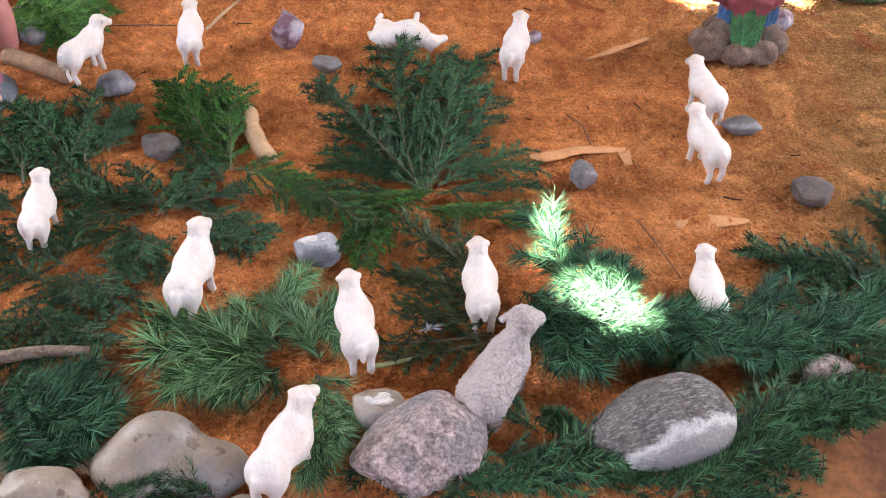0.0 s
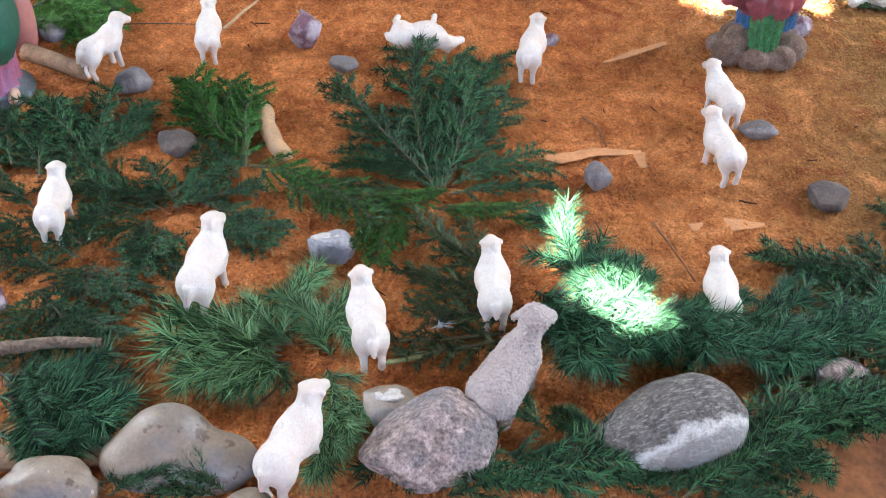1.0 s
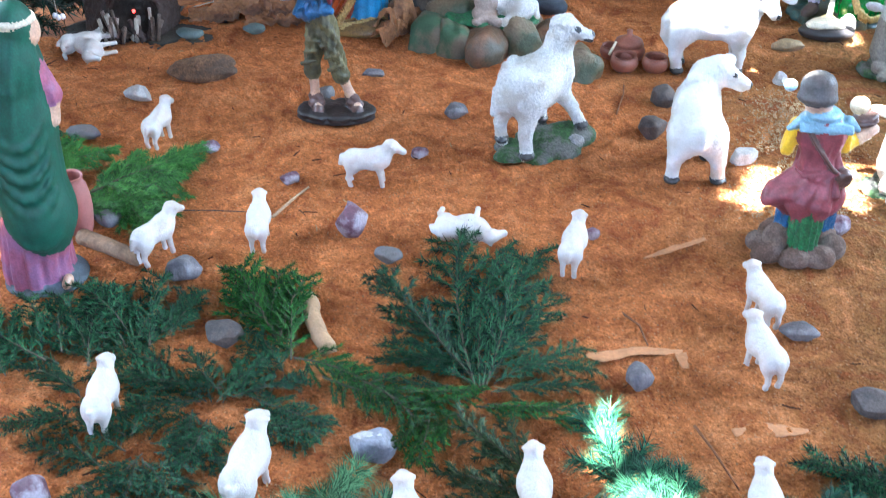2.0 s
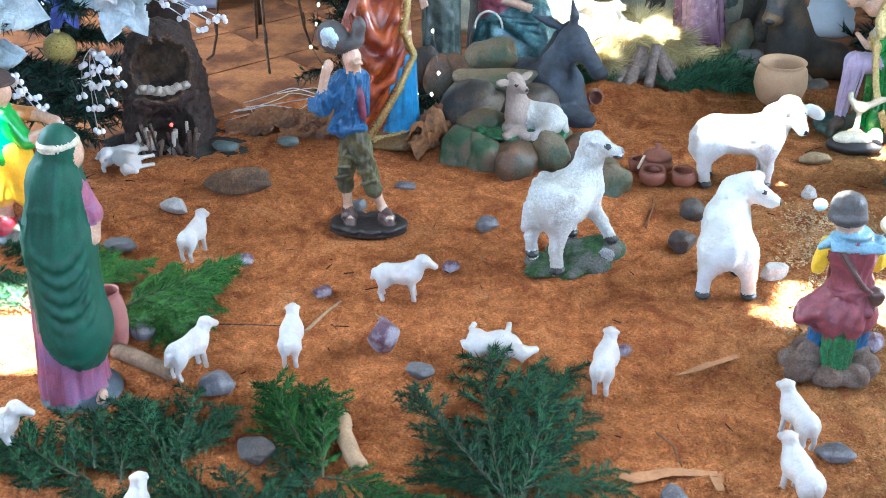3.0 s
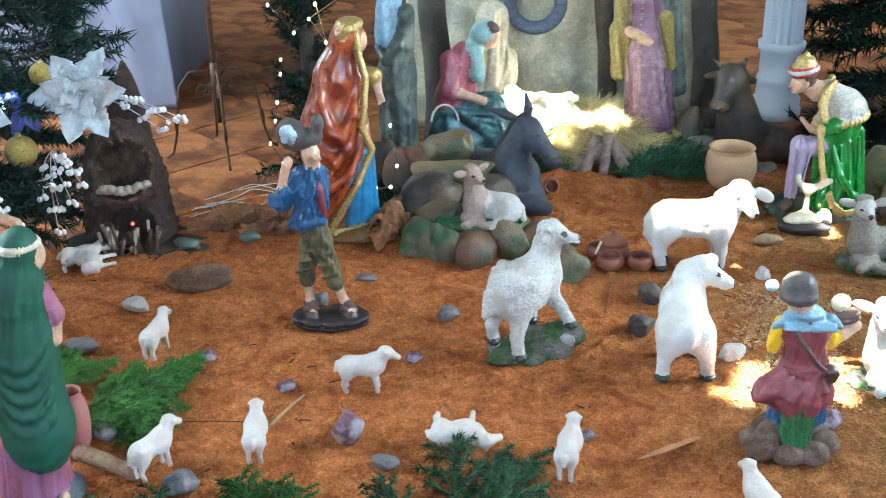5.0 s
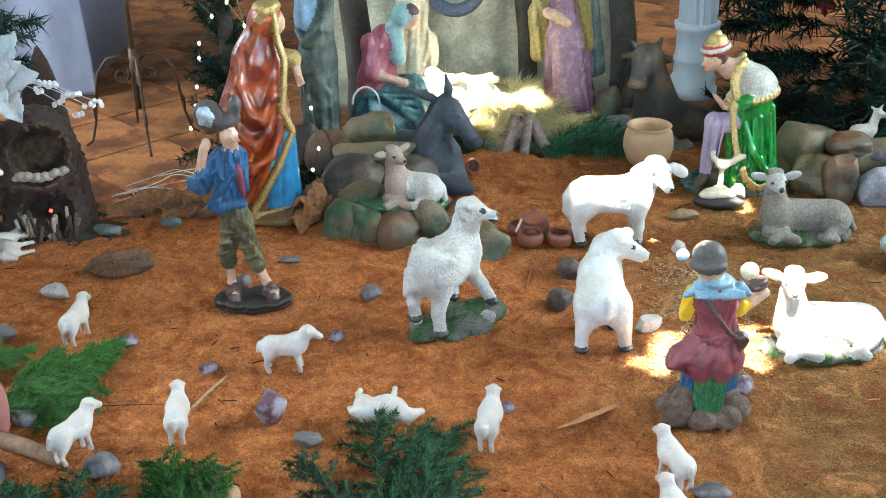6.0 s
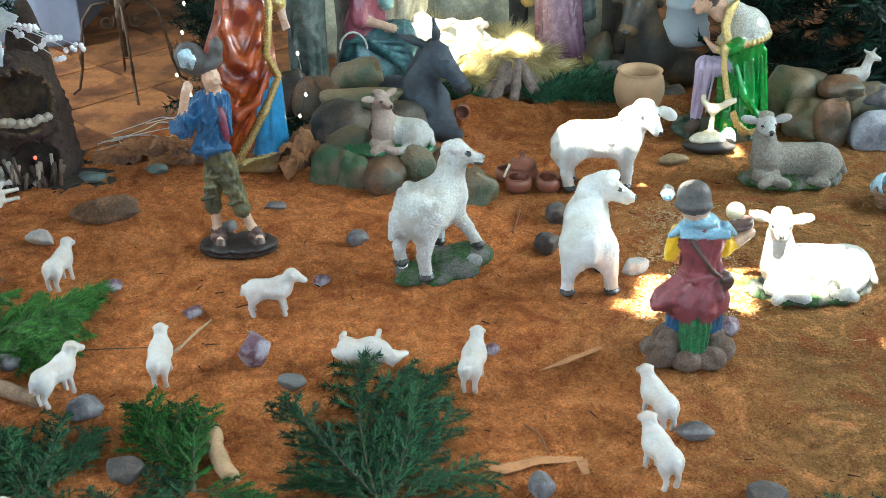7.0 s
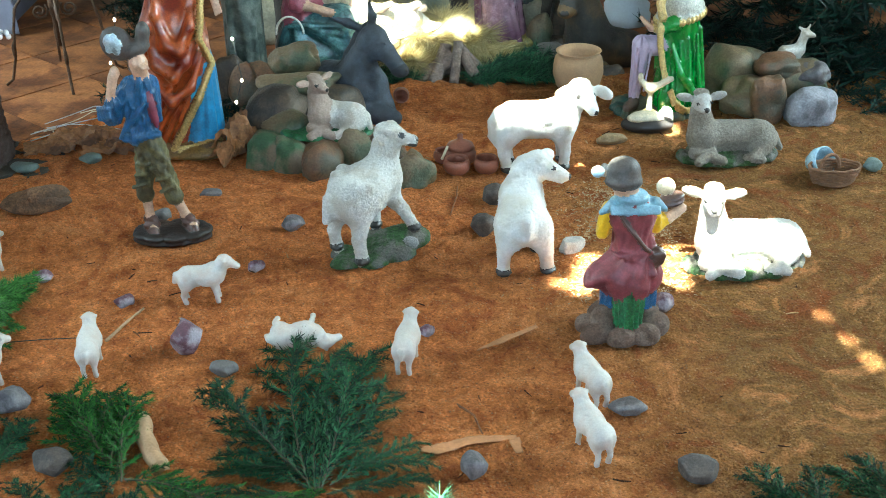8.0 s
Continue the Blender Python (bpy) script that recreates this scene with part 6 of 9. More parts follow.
def veined():
    """Dark grey stone, crossed by one white vein of uneven width."""
    m = material("dark_veined_stone", (0.085, 0.076, 0.068), 0.7, 0.5, 85.0, 0.9, 230.0)
    n, l = m.node_tree.nodes, m.node_tree.links
    b = n["Principled BSDF"]
    old = b.inputs["Base Color"].links[0].from_socket
    tc, mapping, streak, lift, mixs = (n.new("ShaderNode" + k) for k in ("TexCoord", "Mapping", "TexNoise", "MapRange", "Mix"))
    mapping.inputs["Rotation"].default_value, mapping.inputs["Scale"].default_value = (0, 0, radians(-9)), (70, 330, 330)
    streak.inputs["Scale"].default_value, streak.inputs["Detail"].default_value, streak.inputs["Roughness"].default_value = 1.0, 4.0, 0.7
    l.new(tc.outputs["Object"], mapping.inputs["Vector"])
    l.new(mapping.outputs[0], streak.inputs["Vector"])
    for k, v in enumerate((0.50, 0.66, 0.0, 0.75)):
        lift.inputs[k + 1].default_value = v
    l.new(streak.outputs["Fac"], lift.inputs[0])
    mixs.data_type, mixs.inputs[7].default_value = "RGBA", (0.27, 0.25, 0.24, 1)
    l.new(lift.outputs[0], mixs.inputs[0])
    l.new(old, mixs.inputs[6])
    old = mixs.outputs[2]
    co, sep, wob, mp, add, mx = (n.new("ShaderNode" + k) for k in ("TexCoord", "SeparateXYZ", "TexNoise", "MapRange", "Math", "Mix"))
    wob.inputs["Scale"].default_value, wob.inputs["Detail"].default_value, wob.inputs["Roughness"].default_value = 30, 10, 0.8
    l.new(co.outputs["Object"], sep.inputs[0])
    l.new(co.outputs["Object"], wob.inputs["Vector"])
    tilt = n.new("ShaderNodeMath")
    tilt.operation, tilt.inputs[1].default_value = "MULTIPLY_ADD", -0.14
    l.new(sep.outputs["X"], tilt.inputs[0])
    l.new(sep.outputs["Y"], tilt.inputs[2])
    add.operation, add.inputs[1].default_value = "MULTIPLY_ADD", 0.042
    l.new(wob.outputs["Fac"], add.inputs[0])
    l.new(tilt.outputs[0], add.inputs[2])
    off = n.new("ShaderNodeMath")
    off.operation, off.inputs[1].default_value = "ADD", 0.016
    l.new(add.outputs[0], off.inputs[0])
    ab = n.new("ShaderNodeMath")
    ab.operation = "ABSOLUTE"
    l.new(off.outputs[0], ab.inputs[0])
    mp.inputs[1].default_value, mp.inputs[2].default_value, mp.inputs[3].default_value, mp.inputs[4].default_value = 0.0, 0.0075, 0.9, 0
    l.new(ab.outputs[0], mp.inputs[0])
    pale, grey = n.new("ShaderNodeMapRange"), n.new("ShaderNodeMix")
    pale.inputs[1].default_value, pale.inputs[2].default_value, pale.inputs[3].default_value, pale.inputs[4].default_value = 0.0, -0.006, 0, 0.5
    l.new(off.outputs[0], pale.inputs[0])
    grey.data_type, grey.inputs[7].default_value = "RGBA", (0.33, 0.32, 0.31, 1)
    l.new(pale.outputs[0], grey.inputs[0])
    l.new(old, grey.inputs[6])
    old = grey.outputs[2]
    mx.data_type = "RGBA"
    mx.inputs[7].default_value = (0.56, 0.55, 0.53, 1)
    l.new(mp.outputs[0], mx.inputs[0])
    l.new(old, mx.inputs[6])
    l.new(mx.outputs[2], b.inputs["Base Color"])
    return m


def stone(label, x, y, rx, ry, rz, mat, seed, yaw=0, facet=0.0, z=None, lumps=0.16, tilt=0, name="stone", group="", skew=0.0, peak=0.0):
    ob = link(name, pebble(seed, rx, ry, rz, lumps, 5 if rx > 0.045 and name == "stone" else 4, min(1.0, facet + (0.35 if group == G0 else 0.0)), skew, peak, 0.86 if name == "rock" else 1.0), mat)
    ob.matrix_basis = pose(x, y, rz * 0.72 if z is None else z, tilt, 0, yaw)
    return tagged(ob, label, name, group)


G0 = "loose stones on the sawdust"
statue("stone", [B((-0.014, 0.010, 0.026), (0.046, 0.038, 0.042), 0, 0.02, (0, 0, 10)), B((0.044, -0.006, 0.016), (0.044, 0.034, 0.027), 0, 0.022), B((-0.046, -0.010, 0.014), (0.040, 0.034, 0.026), 0, 0.022), B((0.0, -0.022, 0.012), (0.060, 0.026, 0.024), 0, 0.02)],
       [M_RIVER], pose(-0.352, 0.757, -0.002, 0, 0, -3), "large smooth tan-grey river stone at the front edge", "stone", 0.0028, 0.0006, 40.0)
stone("pinkish granite boulder at the front edge", -0.076, 0.772, 0.080, 0.060, 0.046, M_GRANITE, 14, 24, 0.8, lumps=0.2, skew=-0.15)
stone("dark grey river stone crossed by a white vein", 0.190, 0.803, 0.104, 0.058, 0.046, veined(), 5, 16, 0.35, lumps=0.10, skew=-0.34, peak=0.35)
stone("greyish stone half under the pine garland", 0.394, 0.897, 0.034, 0.024, 0.020, M_GRANITE, 16, 5, 0.7)
stone("pale smooth stone at the front edge", -0.478, 0.706, 0.052, 0.034, 0.026, M_RIVER, 17, -6, 0.2)
stone("tan stone between granite and front edge", -0.265, 0.692, 0.03, 0.02, 0.018, M_RIVER, 19, 0, 0.2)
for x, y, rx, seed in ((-0.227, 1.100, 0.036, 21), (-0.129, 0.832, 0.034, 22)):
    st = stone("grey stone with a white painted mark on its flat top", x, y, rx, 0.027, 0.022, M_PALE_PAPIER if seed == 21 else M_RIVER, seed, 0, 0.9)
    part("paint_mark", pebble(seed + 50, 0.017, 0.0085, 0.0015, 0.5, 3), M_WHITE_STONE, st, "white paint mark").location = (0.0, -0.002, 0.0185)
stone("small round grey stone on the sawdust", 0.135, 1.266, 0.020, 0.023, 0.020, M_BLUE_STONE, 23, 0, 0.4, group=G0)
stone("dark brownish stone on the sawdust", 0.450, 1.233, 0.033, 0.026, 0.021, M_DARK_STONE, 24, -35, 0.5, group=G0)
stone("flat purple-grey stone beside toy sheep", 0.380, 1.390, 0.029, 0.020, 0.015, M_BLUE_STONE, 25, -10, 0.6, group=G0)
stone("dark greenish stone among pine sprigs", -0.475, 1.323, 0.037, 0.022, 0.018, M_DARK_STONE, 26, -18, 0.4, group=G0)
stone("flat grey stone at the sprig's tip", -0.256, 1.553, 0.023, 0.018, 0.014, M_GREY_STONE, 27, 0, 0.4, group=G0)
stone("purple stone with a pale broken face", -0.328, 1.632, 0.033, 0.029, 0.034, M_PURPLE_STONE, 29, 20, 1.0, group=G0, lumps=0.10, peak=0.7)
stone("blue-grey angular stone beside a toy sheep", -0.579, 1.478, 0.027, 0.026, 0.024, M_BLUE_STONE, 30, 10, 0.9, group=G0)
stone("smooth silvery-grey stone by the sprigs", -0.752, 1.628, 0.027, 0.020, 0.018, M_BLUE_STONE, 33, 10, 0.3, group=G0)
stone("flat silver-grey stone on the sawdust", -0.177, 2.076, 0.030, 0.019, 0.015, M_BLUE_STONE, 34, 5, 0.8, group=G0)
stone("pale two-toned stone on the sawdust", -0.843, 2.107, 0.035, 0.022, 0.018, M_WHITE_STONE, 35, -20, 0.8, group=G0)
stone("greenish flat stone near the oven", -0.816, 2.430, 0.033, 0.020, 0.014, M_GREEN_STONE, 36, -15, 0.5, group=G0)
stone("greenish flat stone near the oven", -0.674, 2.465, 0.029, 0.018, 0.014, M_GREEN_STONE, 37, -5, 0.5, group=G0)
stone("flat bluish stone near the painted rocks", -0.368, 2.252, 0.030, 0.013, 0.009, M_BLUE_STONE, 38, 8, 0.5, group=G0)
stone("small purple stone on the sawdust", -0.463, 1.790, 0.019, 0.016, 0.013, M_PURPLE_STONE, 39, 20, 0.8, group=G0)
stone("small dark red stone by a toy sheep", -0.233, 1.901, 0.018, 0.015, 0.012, M_PURPLE_STONE, 40, 0, 0.7, group=G0)
stone("dark stone beside the white sheep", 0.214, 2.018, 0.029, 0.026, 0.023, M_DARK_STONE, 41, 0, 0.5, group=G0)
stone("dark grey stone behind the white sheep", 0.248, 2.162, 0.032, 0.028, 0.024, M_DARK_STONE, 42, 0, 0.5, group=G0)
stone("pale angular stone in the sun", 0.375, 1.915, 0.030, 0.022, 0.020, M_WHITE_STONE, 43, 20, 0.9, group=G0)
stone("ochre stone near the kneeling figure", 0.557, 2.451, 0.037, 0.024, 0.018, M_OCHRE_STONE, 44, 0, 0.4, group=G0)
stone("small pinkish stone at the sprig's end", -0.635, 1.897, 0.020, 0.016, 0.013, M_PURPLE_STONE, 46, 0, 0.6, group=G0)
stone("small red-brown stone beside a toy sheep", 0.084, 1.642, 0.014, 0.013, 0.011, M_PURPLE_STONE, 47, 0, 0.6, group=G0)
stone("grey stone behind the boy figurine", -0.451, 2.135, 0.019, 0.020, 0.019, M_GREY_STONE, 48, 0, 0.5, group=G0)
stone("purple stone beside the shepherd's base", 0.506, 1.690, 0.020, 0.020, 0.021, M_PURPLE_STONE, 49, 0, 0.6, group=G0)
stone("long grey stone by the veiled figure", -0.898, 1.930, 0.037, 0.020, 0.016, M_GREY_STONE, 51, 0, 0.5, group=G0)
stone("purplish stone among dark sprigs", -0.640, 0.985, 0.024, 0.032, 0.026, M_PURPLE_STONE, 52, 0, 0.5, group=G0)
stone("broad brown stone with a smaller one on it", -0.735, 2.222, 0.078, 0.046, 0.026, M_SANDY, 58, -4, 0.3)
stone("brown stone leaning on a broad one", -0.705, 2.214, 0.046, 0.030, 0.024, M_SANDY, 54, 15, 0.4, z=0.036)
stone("small turquoise-grey stone on the sawdust", 1.10, 2.24, 0.024, 0.018, 0.016, M_GREEN_STONE, 55, 0, 0.5, group=G0)
stone("small bluish white stone by the shepherd", 0.508, 2.27, 0.017, 0.014, 0.016, M_WHITE_STONE, 56, 0, 0.5, group=G0)

# painted papier-mache rocks by the donkey: x, y, z, rx, ry, rz
PILE = [
    (-0.205, 2.72, 0.150, 0.060, 0.050, 0.038, M_OLIVE_PAPIER, 61), (-0.20, 2.64, 0.108, 0.105, 0.060, 0.034, M_OLIVE_PAPIER, 62), (-0.235, 2.59, 0.070, 0.085, 0.07, 0.062, M_GREY_PAPIER, 63),
    (-0.250, 2.42, 0.020, 0.058, 0.055, 0.070, M_GREEN_PAPIER, 64), (-0.200, 2.39, 0.010, 0.040, 0.05, 0.066, M_GREEN_PAPIER, 65), (-0.128, 2.375, 0.010, 0.062, 0.055, 0.062, M_BROWN_PAPIER, 66),
    (-0.050, 2.40, 0.030, 0.052, 0.05, 0.052, M_OLIVE_PAPIER, 67), (0.078, 2.275, 0.018, 0.050, 0.045, 0.055, M_OLIVE_PAPIER, 68), (-0.21, 2.49, 0.060, 0.060, 0.045, 0.036, M_OLIVE_PAPIER, 69),
    (-0.10, 2.50, 0.035, 0.11, 0.075, 0.05, M_BROWN_PAPIER, 70), (0.02, 2.42, 0.02, 0.06, 0.05, 0.05, M_BROWN_PAPIER, 71), (-0.13, 2.62, 0.05, 0.10, 0.09, 0.06, M_GREY_PAPIER, 73)]
for x, y, z, rx, ry, rz, mat, seed in PILE:
    stone("painted papier-mache rock, brown and mossy green", x, y, rx, ry, rz, mat, seed, 0, 0.45, z, 0.24, name="rock", group="painted rocks by the donkey")
for x, y, z, rx, ry, rz, mat, seed in [(0.935, 2.74, 0.05, 0.100, 0.08, 0.095, M_OLIVE_PAPIER, 74), (1.012, 2.66, 0.105, 0.056, 0.05, 0.034, M_BROWN_PAPIER, 75), (0.970, 2.58, 0.045, 0.045, 0.05, 0.075, M_BROWN_PAPIER, 76),
                                       (1.060, 2.545, 0.034, 0.066, 0.05, 0.058, M_PALE_PAPIER, 77), (1.075, 2.66, 0.06, 0.07, 0.06, 0.06, M_OLIVE_PAPIER, 78), (0.95, 2.66, 0.03, 0.09, 0.07, 0.06, M_OLIVE_PAPIER, 79), (1.10, 2.64, 0.09, 0.045, 0.04, 0.03, M_BLUE_STONE, 80)]:
    stone("painted papier-mache rock, olive brown and grey", x, y, rx, ry, rz, mat, seed, 0, 0.5, z, 0.26, name="rock", group="painted rocks by the kneeling figure")
lying_lamb("lying_lamb", pose(-0.118, 2.450, 0.056, 0, 0, -6) @ Matrix.Diagonal((0.92, 0.95, 0.86, 1)), "pinkish lamb with pale rump and black nose lying on painted rocks", M_PINK_FLEECE, M_PLANT_PAINT, M_PINK_FLEECE, 48, -0.018, M_WHITE_FLEECE)
statue("goat_kid", [C((-0.03, 0, 0.035), (0.012, 0, 0.04), 0.02, 0.018, k=0.01), C((0.012, 0, 0.045), (0.024, 0, 0.085), 0.014, 0.012), C((0.026, 0, 0.092), (0.046, -0.01, 0.084), 0.012, 0.007),
                    C((0.018, 0.0, 0.10), (0.004, 0, 0.108), 0.005, 0.003, k=0.003), C((0.03, 0.0, 0.10), (0.036, 0, 0.114), 0.005, 0.003, k=0.003), C((0.01, 0, 0.03), (0.015, 0, 0.0), 0.01, 0.007), C((-0.03, 0, 0.03), (-0.03, 0, 0.0), 0.01, 0.007)],
       [M_WHITE_FLEECE], pose(1.068, 2.71, 0.092) @ Matrix.Scale(0.88, 4), "small white goat kid lying among painted rocks", "goat", 0.003, 0.0006, 200, None)

# ---- clay things ----
M_CLAY = material("terracotta", (0.36, 0.155, 0.085), 0.7, 0.16, 30.0, 0.2, 220.0)
M_BUFF = material("buff_clay", (0.50, 0.31, 0.17), 0.75, 0.12, 22.0, 0.2, 200.0)
M_RED_CLAY = material("red_clay", (0.26, 0.085, 0.05), 0.5, 0.2, 40.0, 0.2, coat=0.15)


def pot(label, x, y, r, hgt, mat, neck=0.72, rx=0, name="clay_pot", z=0.0):
    prof = [(0.001, 0.0), (r * 0.62, 0.0), (r * 0.86, hgt * 0.16), (r, hgt * 0.45), (r * 0.98, hgt * 0.66), (r * (neck + 1) / 2, hgt * 0.83), (r * neck * 0.97, hgt * 0.90), (r * neck * 1.0, hgt * 0.94), (r * neck * 1.07, hgt * 0.985), (r * neck * 1.04, hgt),
            (r * neck * 0.90, hgt * 0.97), (r * neck * 0.86, hgt * 0.86), (r * 0.85, hgt * 0.6), (r * 0.8, hgt * 0.25), (0.001, hgt * 0.1)]
    ob = link(name, lathe(prof, 40), mat)
    ob.matrix_basis = pose(x, y, z, rx, 0, 0)
    return tagged(ob, label, "pot")


pot("round buff clay pot with a wide open mouth", 0.533, 2.825, 0.067, 0.112, M_BUFF, 0.84)
jug = pot("tall terracotta pink jug beside the veiled figure", -0.788, 1.590, 0.028, 0.118, material("pink_clay", (0.37, 0.14, 0.12), 0.6, 0.12), 0.72, name="jug")
pot("small red clay pot lying on its side", 0.062, 2.790, 0.021, 0.045, M_RED_CLAY, 0.8, 78, z=0.022)
GP = "little red clay pots"
for x, y, r, hh, lid in ((0.190, 2.375, 0.037, 0.040, True), (0.178, 2.320, 0.031, 0.036, False), (0.245, 2.318, 0.029, 0.036, False), (0.152, 2.385, 0.024, 0.03, False)):
    pt = tagged(pot("small red clay pot" + (" with lid and spoon" if lid else " standing with others"), x, y, r, hh, M_RED_CLAY, 0.8), group=GP)
    if lid:
        part("lid", lathe([(0.001, 0.038), (r * 0.9, 0.038), (r * 0.8, 0.047), (0.012, 0.056), (0.006, 0.060), (0.007, 0.070), (0.001, 0.072)], 24), M_RED_CLAY, pt)
        part("spoon", tube([(-0.03, -0.02, 0.05), (-0.045, -0.045, 0.03)], 0.003, 6), M_CREAM, pt, "pale wooden spoon")
bowl = tagged(link("bowl", pebble(90, 0.064, 0.034, 0.022, 0.05), M_DARK_BASE), "dark boat-shaped bowl heaped with pale food", "bowl")
bowl.matrix_basis = pose(0.655, 2.515, 0.02, 0, 0, -4)
part("food", pebble(91, 0.048, 0.024, 0.014, 0.12), M_CREAM, bowl, "pale yellow heap").location = (-0.006, 0, 0.018)
part("cloth", pebble(92, 0.018, 0.02, 0.020, 0.4, 4, 0.5), M_WHITE_STONE, bowl, "crumpled white cloth").location = (0.042, 0, 0.026)

basket = thing("basket", "small brown woven basket with a round handle on the sawdust", "basket", pose(0.992, 2.185, 0))
M_WICKER = material("brown_wicker", (0.20, 0.095, 0.045), 0.7, 0.3, 90.0, 0.8, 300.0)
bmk = bmesh.new()
for i in range(7):
    s = 0.75 + 0.035 * i
    tube([(0.058 * s * math.cos(a), 0.036 * s * math.sin(a), 0.006 + i * 0.0055 + 0.0012 * math.sin(a * 9 + i * 3)) for a in [math.tau * j / 40 for j in range(41)]], 0.0034, 6, bmk)
part("weave", bmk, M_WICKER, basket)
part("bottom", lathe([(0.001, 0.002), (0.034, 0.002), (0.034, 0.007), (0.001, 0.007)], 24), M_WICKER, basket)
part("handle", tube([(-0.012 + 0.026 * math.cos(a), 0.01 * math.cos(a), 0.03 + 0.036 * math.sin(a)) for a in [math.pi * j / 16 for j in range(17)]], 0.0038, 6), M_WICKER, basket)
cup = tagged(link("cup", lathe([(0.001, 0), (0.018, 0), (0.030, 0.020), (0.033, 0.042), (0.030, 0.043), (0.026, 0.022), (0.001, 0.008)], 28), paint("pale_blue_glaze", (0.35, 0.52, 0.60), 0.25)), "pale blue glazed cup tipped beside the basket", "cup")
cup.matrix_basis = pose(0.962, 2.245, 0.022, 65, 0, 30)

# sticks, logs and torn paper
M_BARK = material("grey_brown_bark", (0.15, 0.105, 0.075), 0.85, 0.35, 60.0, 0.9, 240.0)
M_PALE_WOOD = material("pale_peeled_wood", (0.42, 0.26, 0.14), 0.7, 0.2, 40.0, 0.4, 200.0)
M_TAPE = material("torn_kraft_paper", (0.46, 0.205, 0.085), 0.85, 0.2, 18.0, 0.3, 150.0)


def stick(label, pts, r, mat, name="stick", taper=0.8, group=""):
    p = [Vector(v) for v in pts]
    fine = []
    for i in range(len(p) - 1):
        for j in range(5):
            v = p[i].lerp(p[i + 1], j / 5)
            fine.append(v + Vector((noise.noise(v * 40), noise.noise(v * 40 + Vector((9, 0, 0))), 0)) * r * 0.3)
    fine.append(p[-1])
    return tagged(link(name, tube(fine, r, 10, taper=taper), mat), label, name, group)


M_TAN_WOOD = material("weathered_tan_wood", (0.25, 0.15, 0.085), 0.8, 0.3, 40.0, 0.5, 200.0)
M_STEM = material("brown_stem", (0.20, 0.072, 0.024), 0.9, 0.3, 60.0, 0.4)
M_GREEN_TWIG = material("green_twig_bark", (0.17, 0.18, 0.075), 0.8, 0.3, 60.0, 0.5)
stick("short peeled piece of branch lying on the sawdust", [(-0.366, 1.418, 0.014), (-0.345, 1.352, 0.014), (-0.314, 1.292, 0.013)], 0.0135, M_PALE_WOOD, taper=1.0)
stick("crooked grey twig lying among sprigs", [(-0.590, 0.890, 0.03), (-0.555, 0.893, 0.034), (-0.53, 0.902, 0.03), (-0.475, 0.906, 0.026)], 0.008, M_BARK)
stick("thick tapering brown stick behind the veiled figure", [(-0.775, 1.565, 0.014), (-0.715, 1.535, 0.014), (-0.662, 1.508, 0.012)], 0.0145, M_TAN_WOOD, taper=0.9)
stick("thin dry stalk on the sawdust", [(-0.47, 1.66, 0.006), (-0.445, 1.72, 0.007), (-0.425, 1.765, 0.005)], 0.003, M_PALE_WOOD)
stick("thin green-brown twig below a toy sheep", [(-0.145, 0.900, 0.010), (-0.10, 0.910, 0.012), (-0.070, 0.925, 0.012)], 0.0034, M_GREEN_TWIG)
for a, b, c in (((0.205, 1.182), (0.222, 1.135), (0.248, 1.065)), ((0.118, 1.435), (0.146, 1.395), (0.155, 1.352)), ((0.150, 2.10), (0.170, 2.19), (0.174, 2.24))):
    stick("thin curved brown stem pressed into the sawdust", [(*a, 0.001), (*b, 0.005), (*c, 0.002)], 0.0022, M_STEM, "stem", 0.6, "stems on the sawdust")
board = tagged(link("wood_strip", box(-0.095, 0.095, -0.016, 0.016, 0.0, 0.014, bevel=0.003), M_TAN_WOOD), "brown weathered wood strip at the front edge", "wood strip")
board.matrix_basis = pose(-0.515, 0.752, 0.001, 0, 0, 6)
stick("dark thin wire on the sawdust", [(-0.66, 1.668, 0.006), (-0.58, 1.672, 0.007), (-0.50, 1.675, 0.005)], 0.0010, M_BLACK, "wire")
M_LOG = material("pale_grey_bark", (0.24, 0.18, 0.145), 0.85, 0.35, 60.0, 0.9, 240.0)
GL = "logs of the little campfire"
for a, b, r in (((0.115, 2.90, 0.014), (0.205, 2.93, 0.075), 0.022), ((0.150, 2.88, 0.013), (0.190, 2.95, 0.10), 0.018), ((0.205, 2.885, 0.012), (0.222, 2.93, 0.115), 0.014),
                ((0.275, 2.875, 0.012), (0.225, 2.94, 0.095), 0.016), ((0.300, 2.905, 0.012), (0.23, 2.98, 0.08), 0.016), ((0.12, 2.96, 0.018), (0.26, 2.985, 0.03), 0.02)):
    stick("rough grey-brown log leaning in a small campfire stack", [a, tuple((u + v) / 2 for u, v in zip(a, b)), b], r, M_LOG, "log", 0.9, GL)


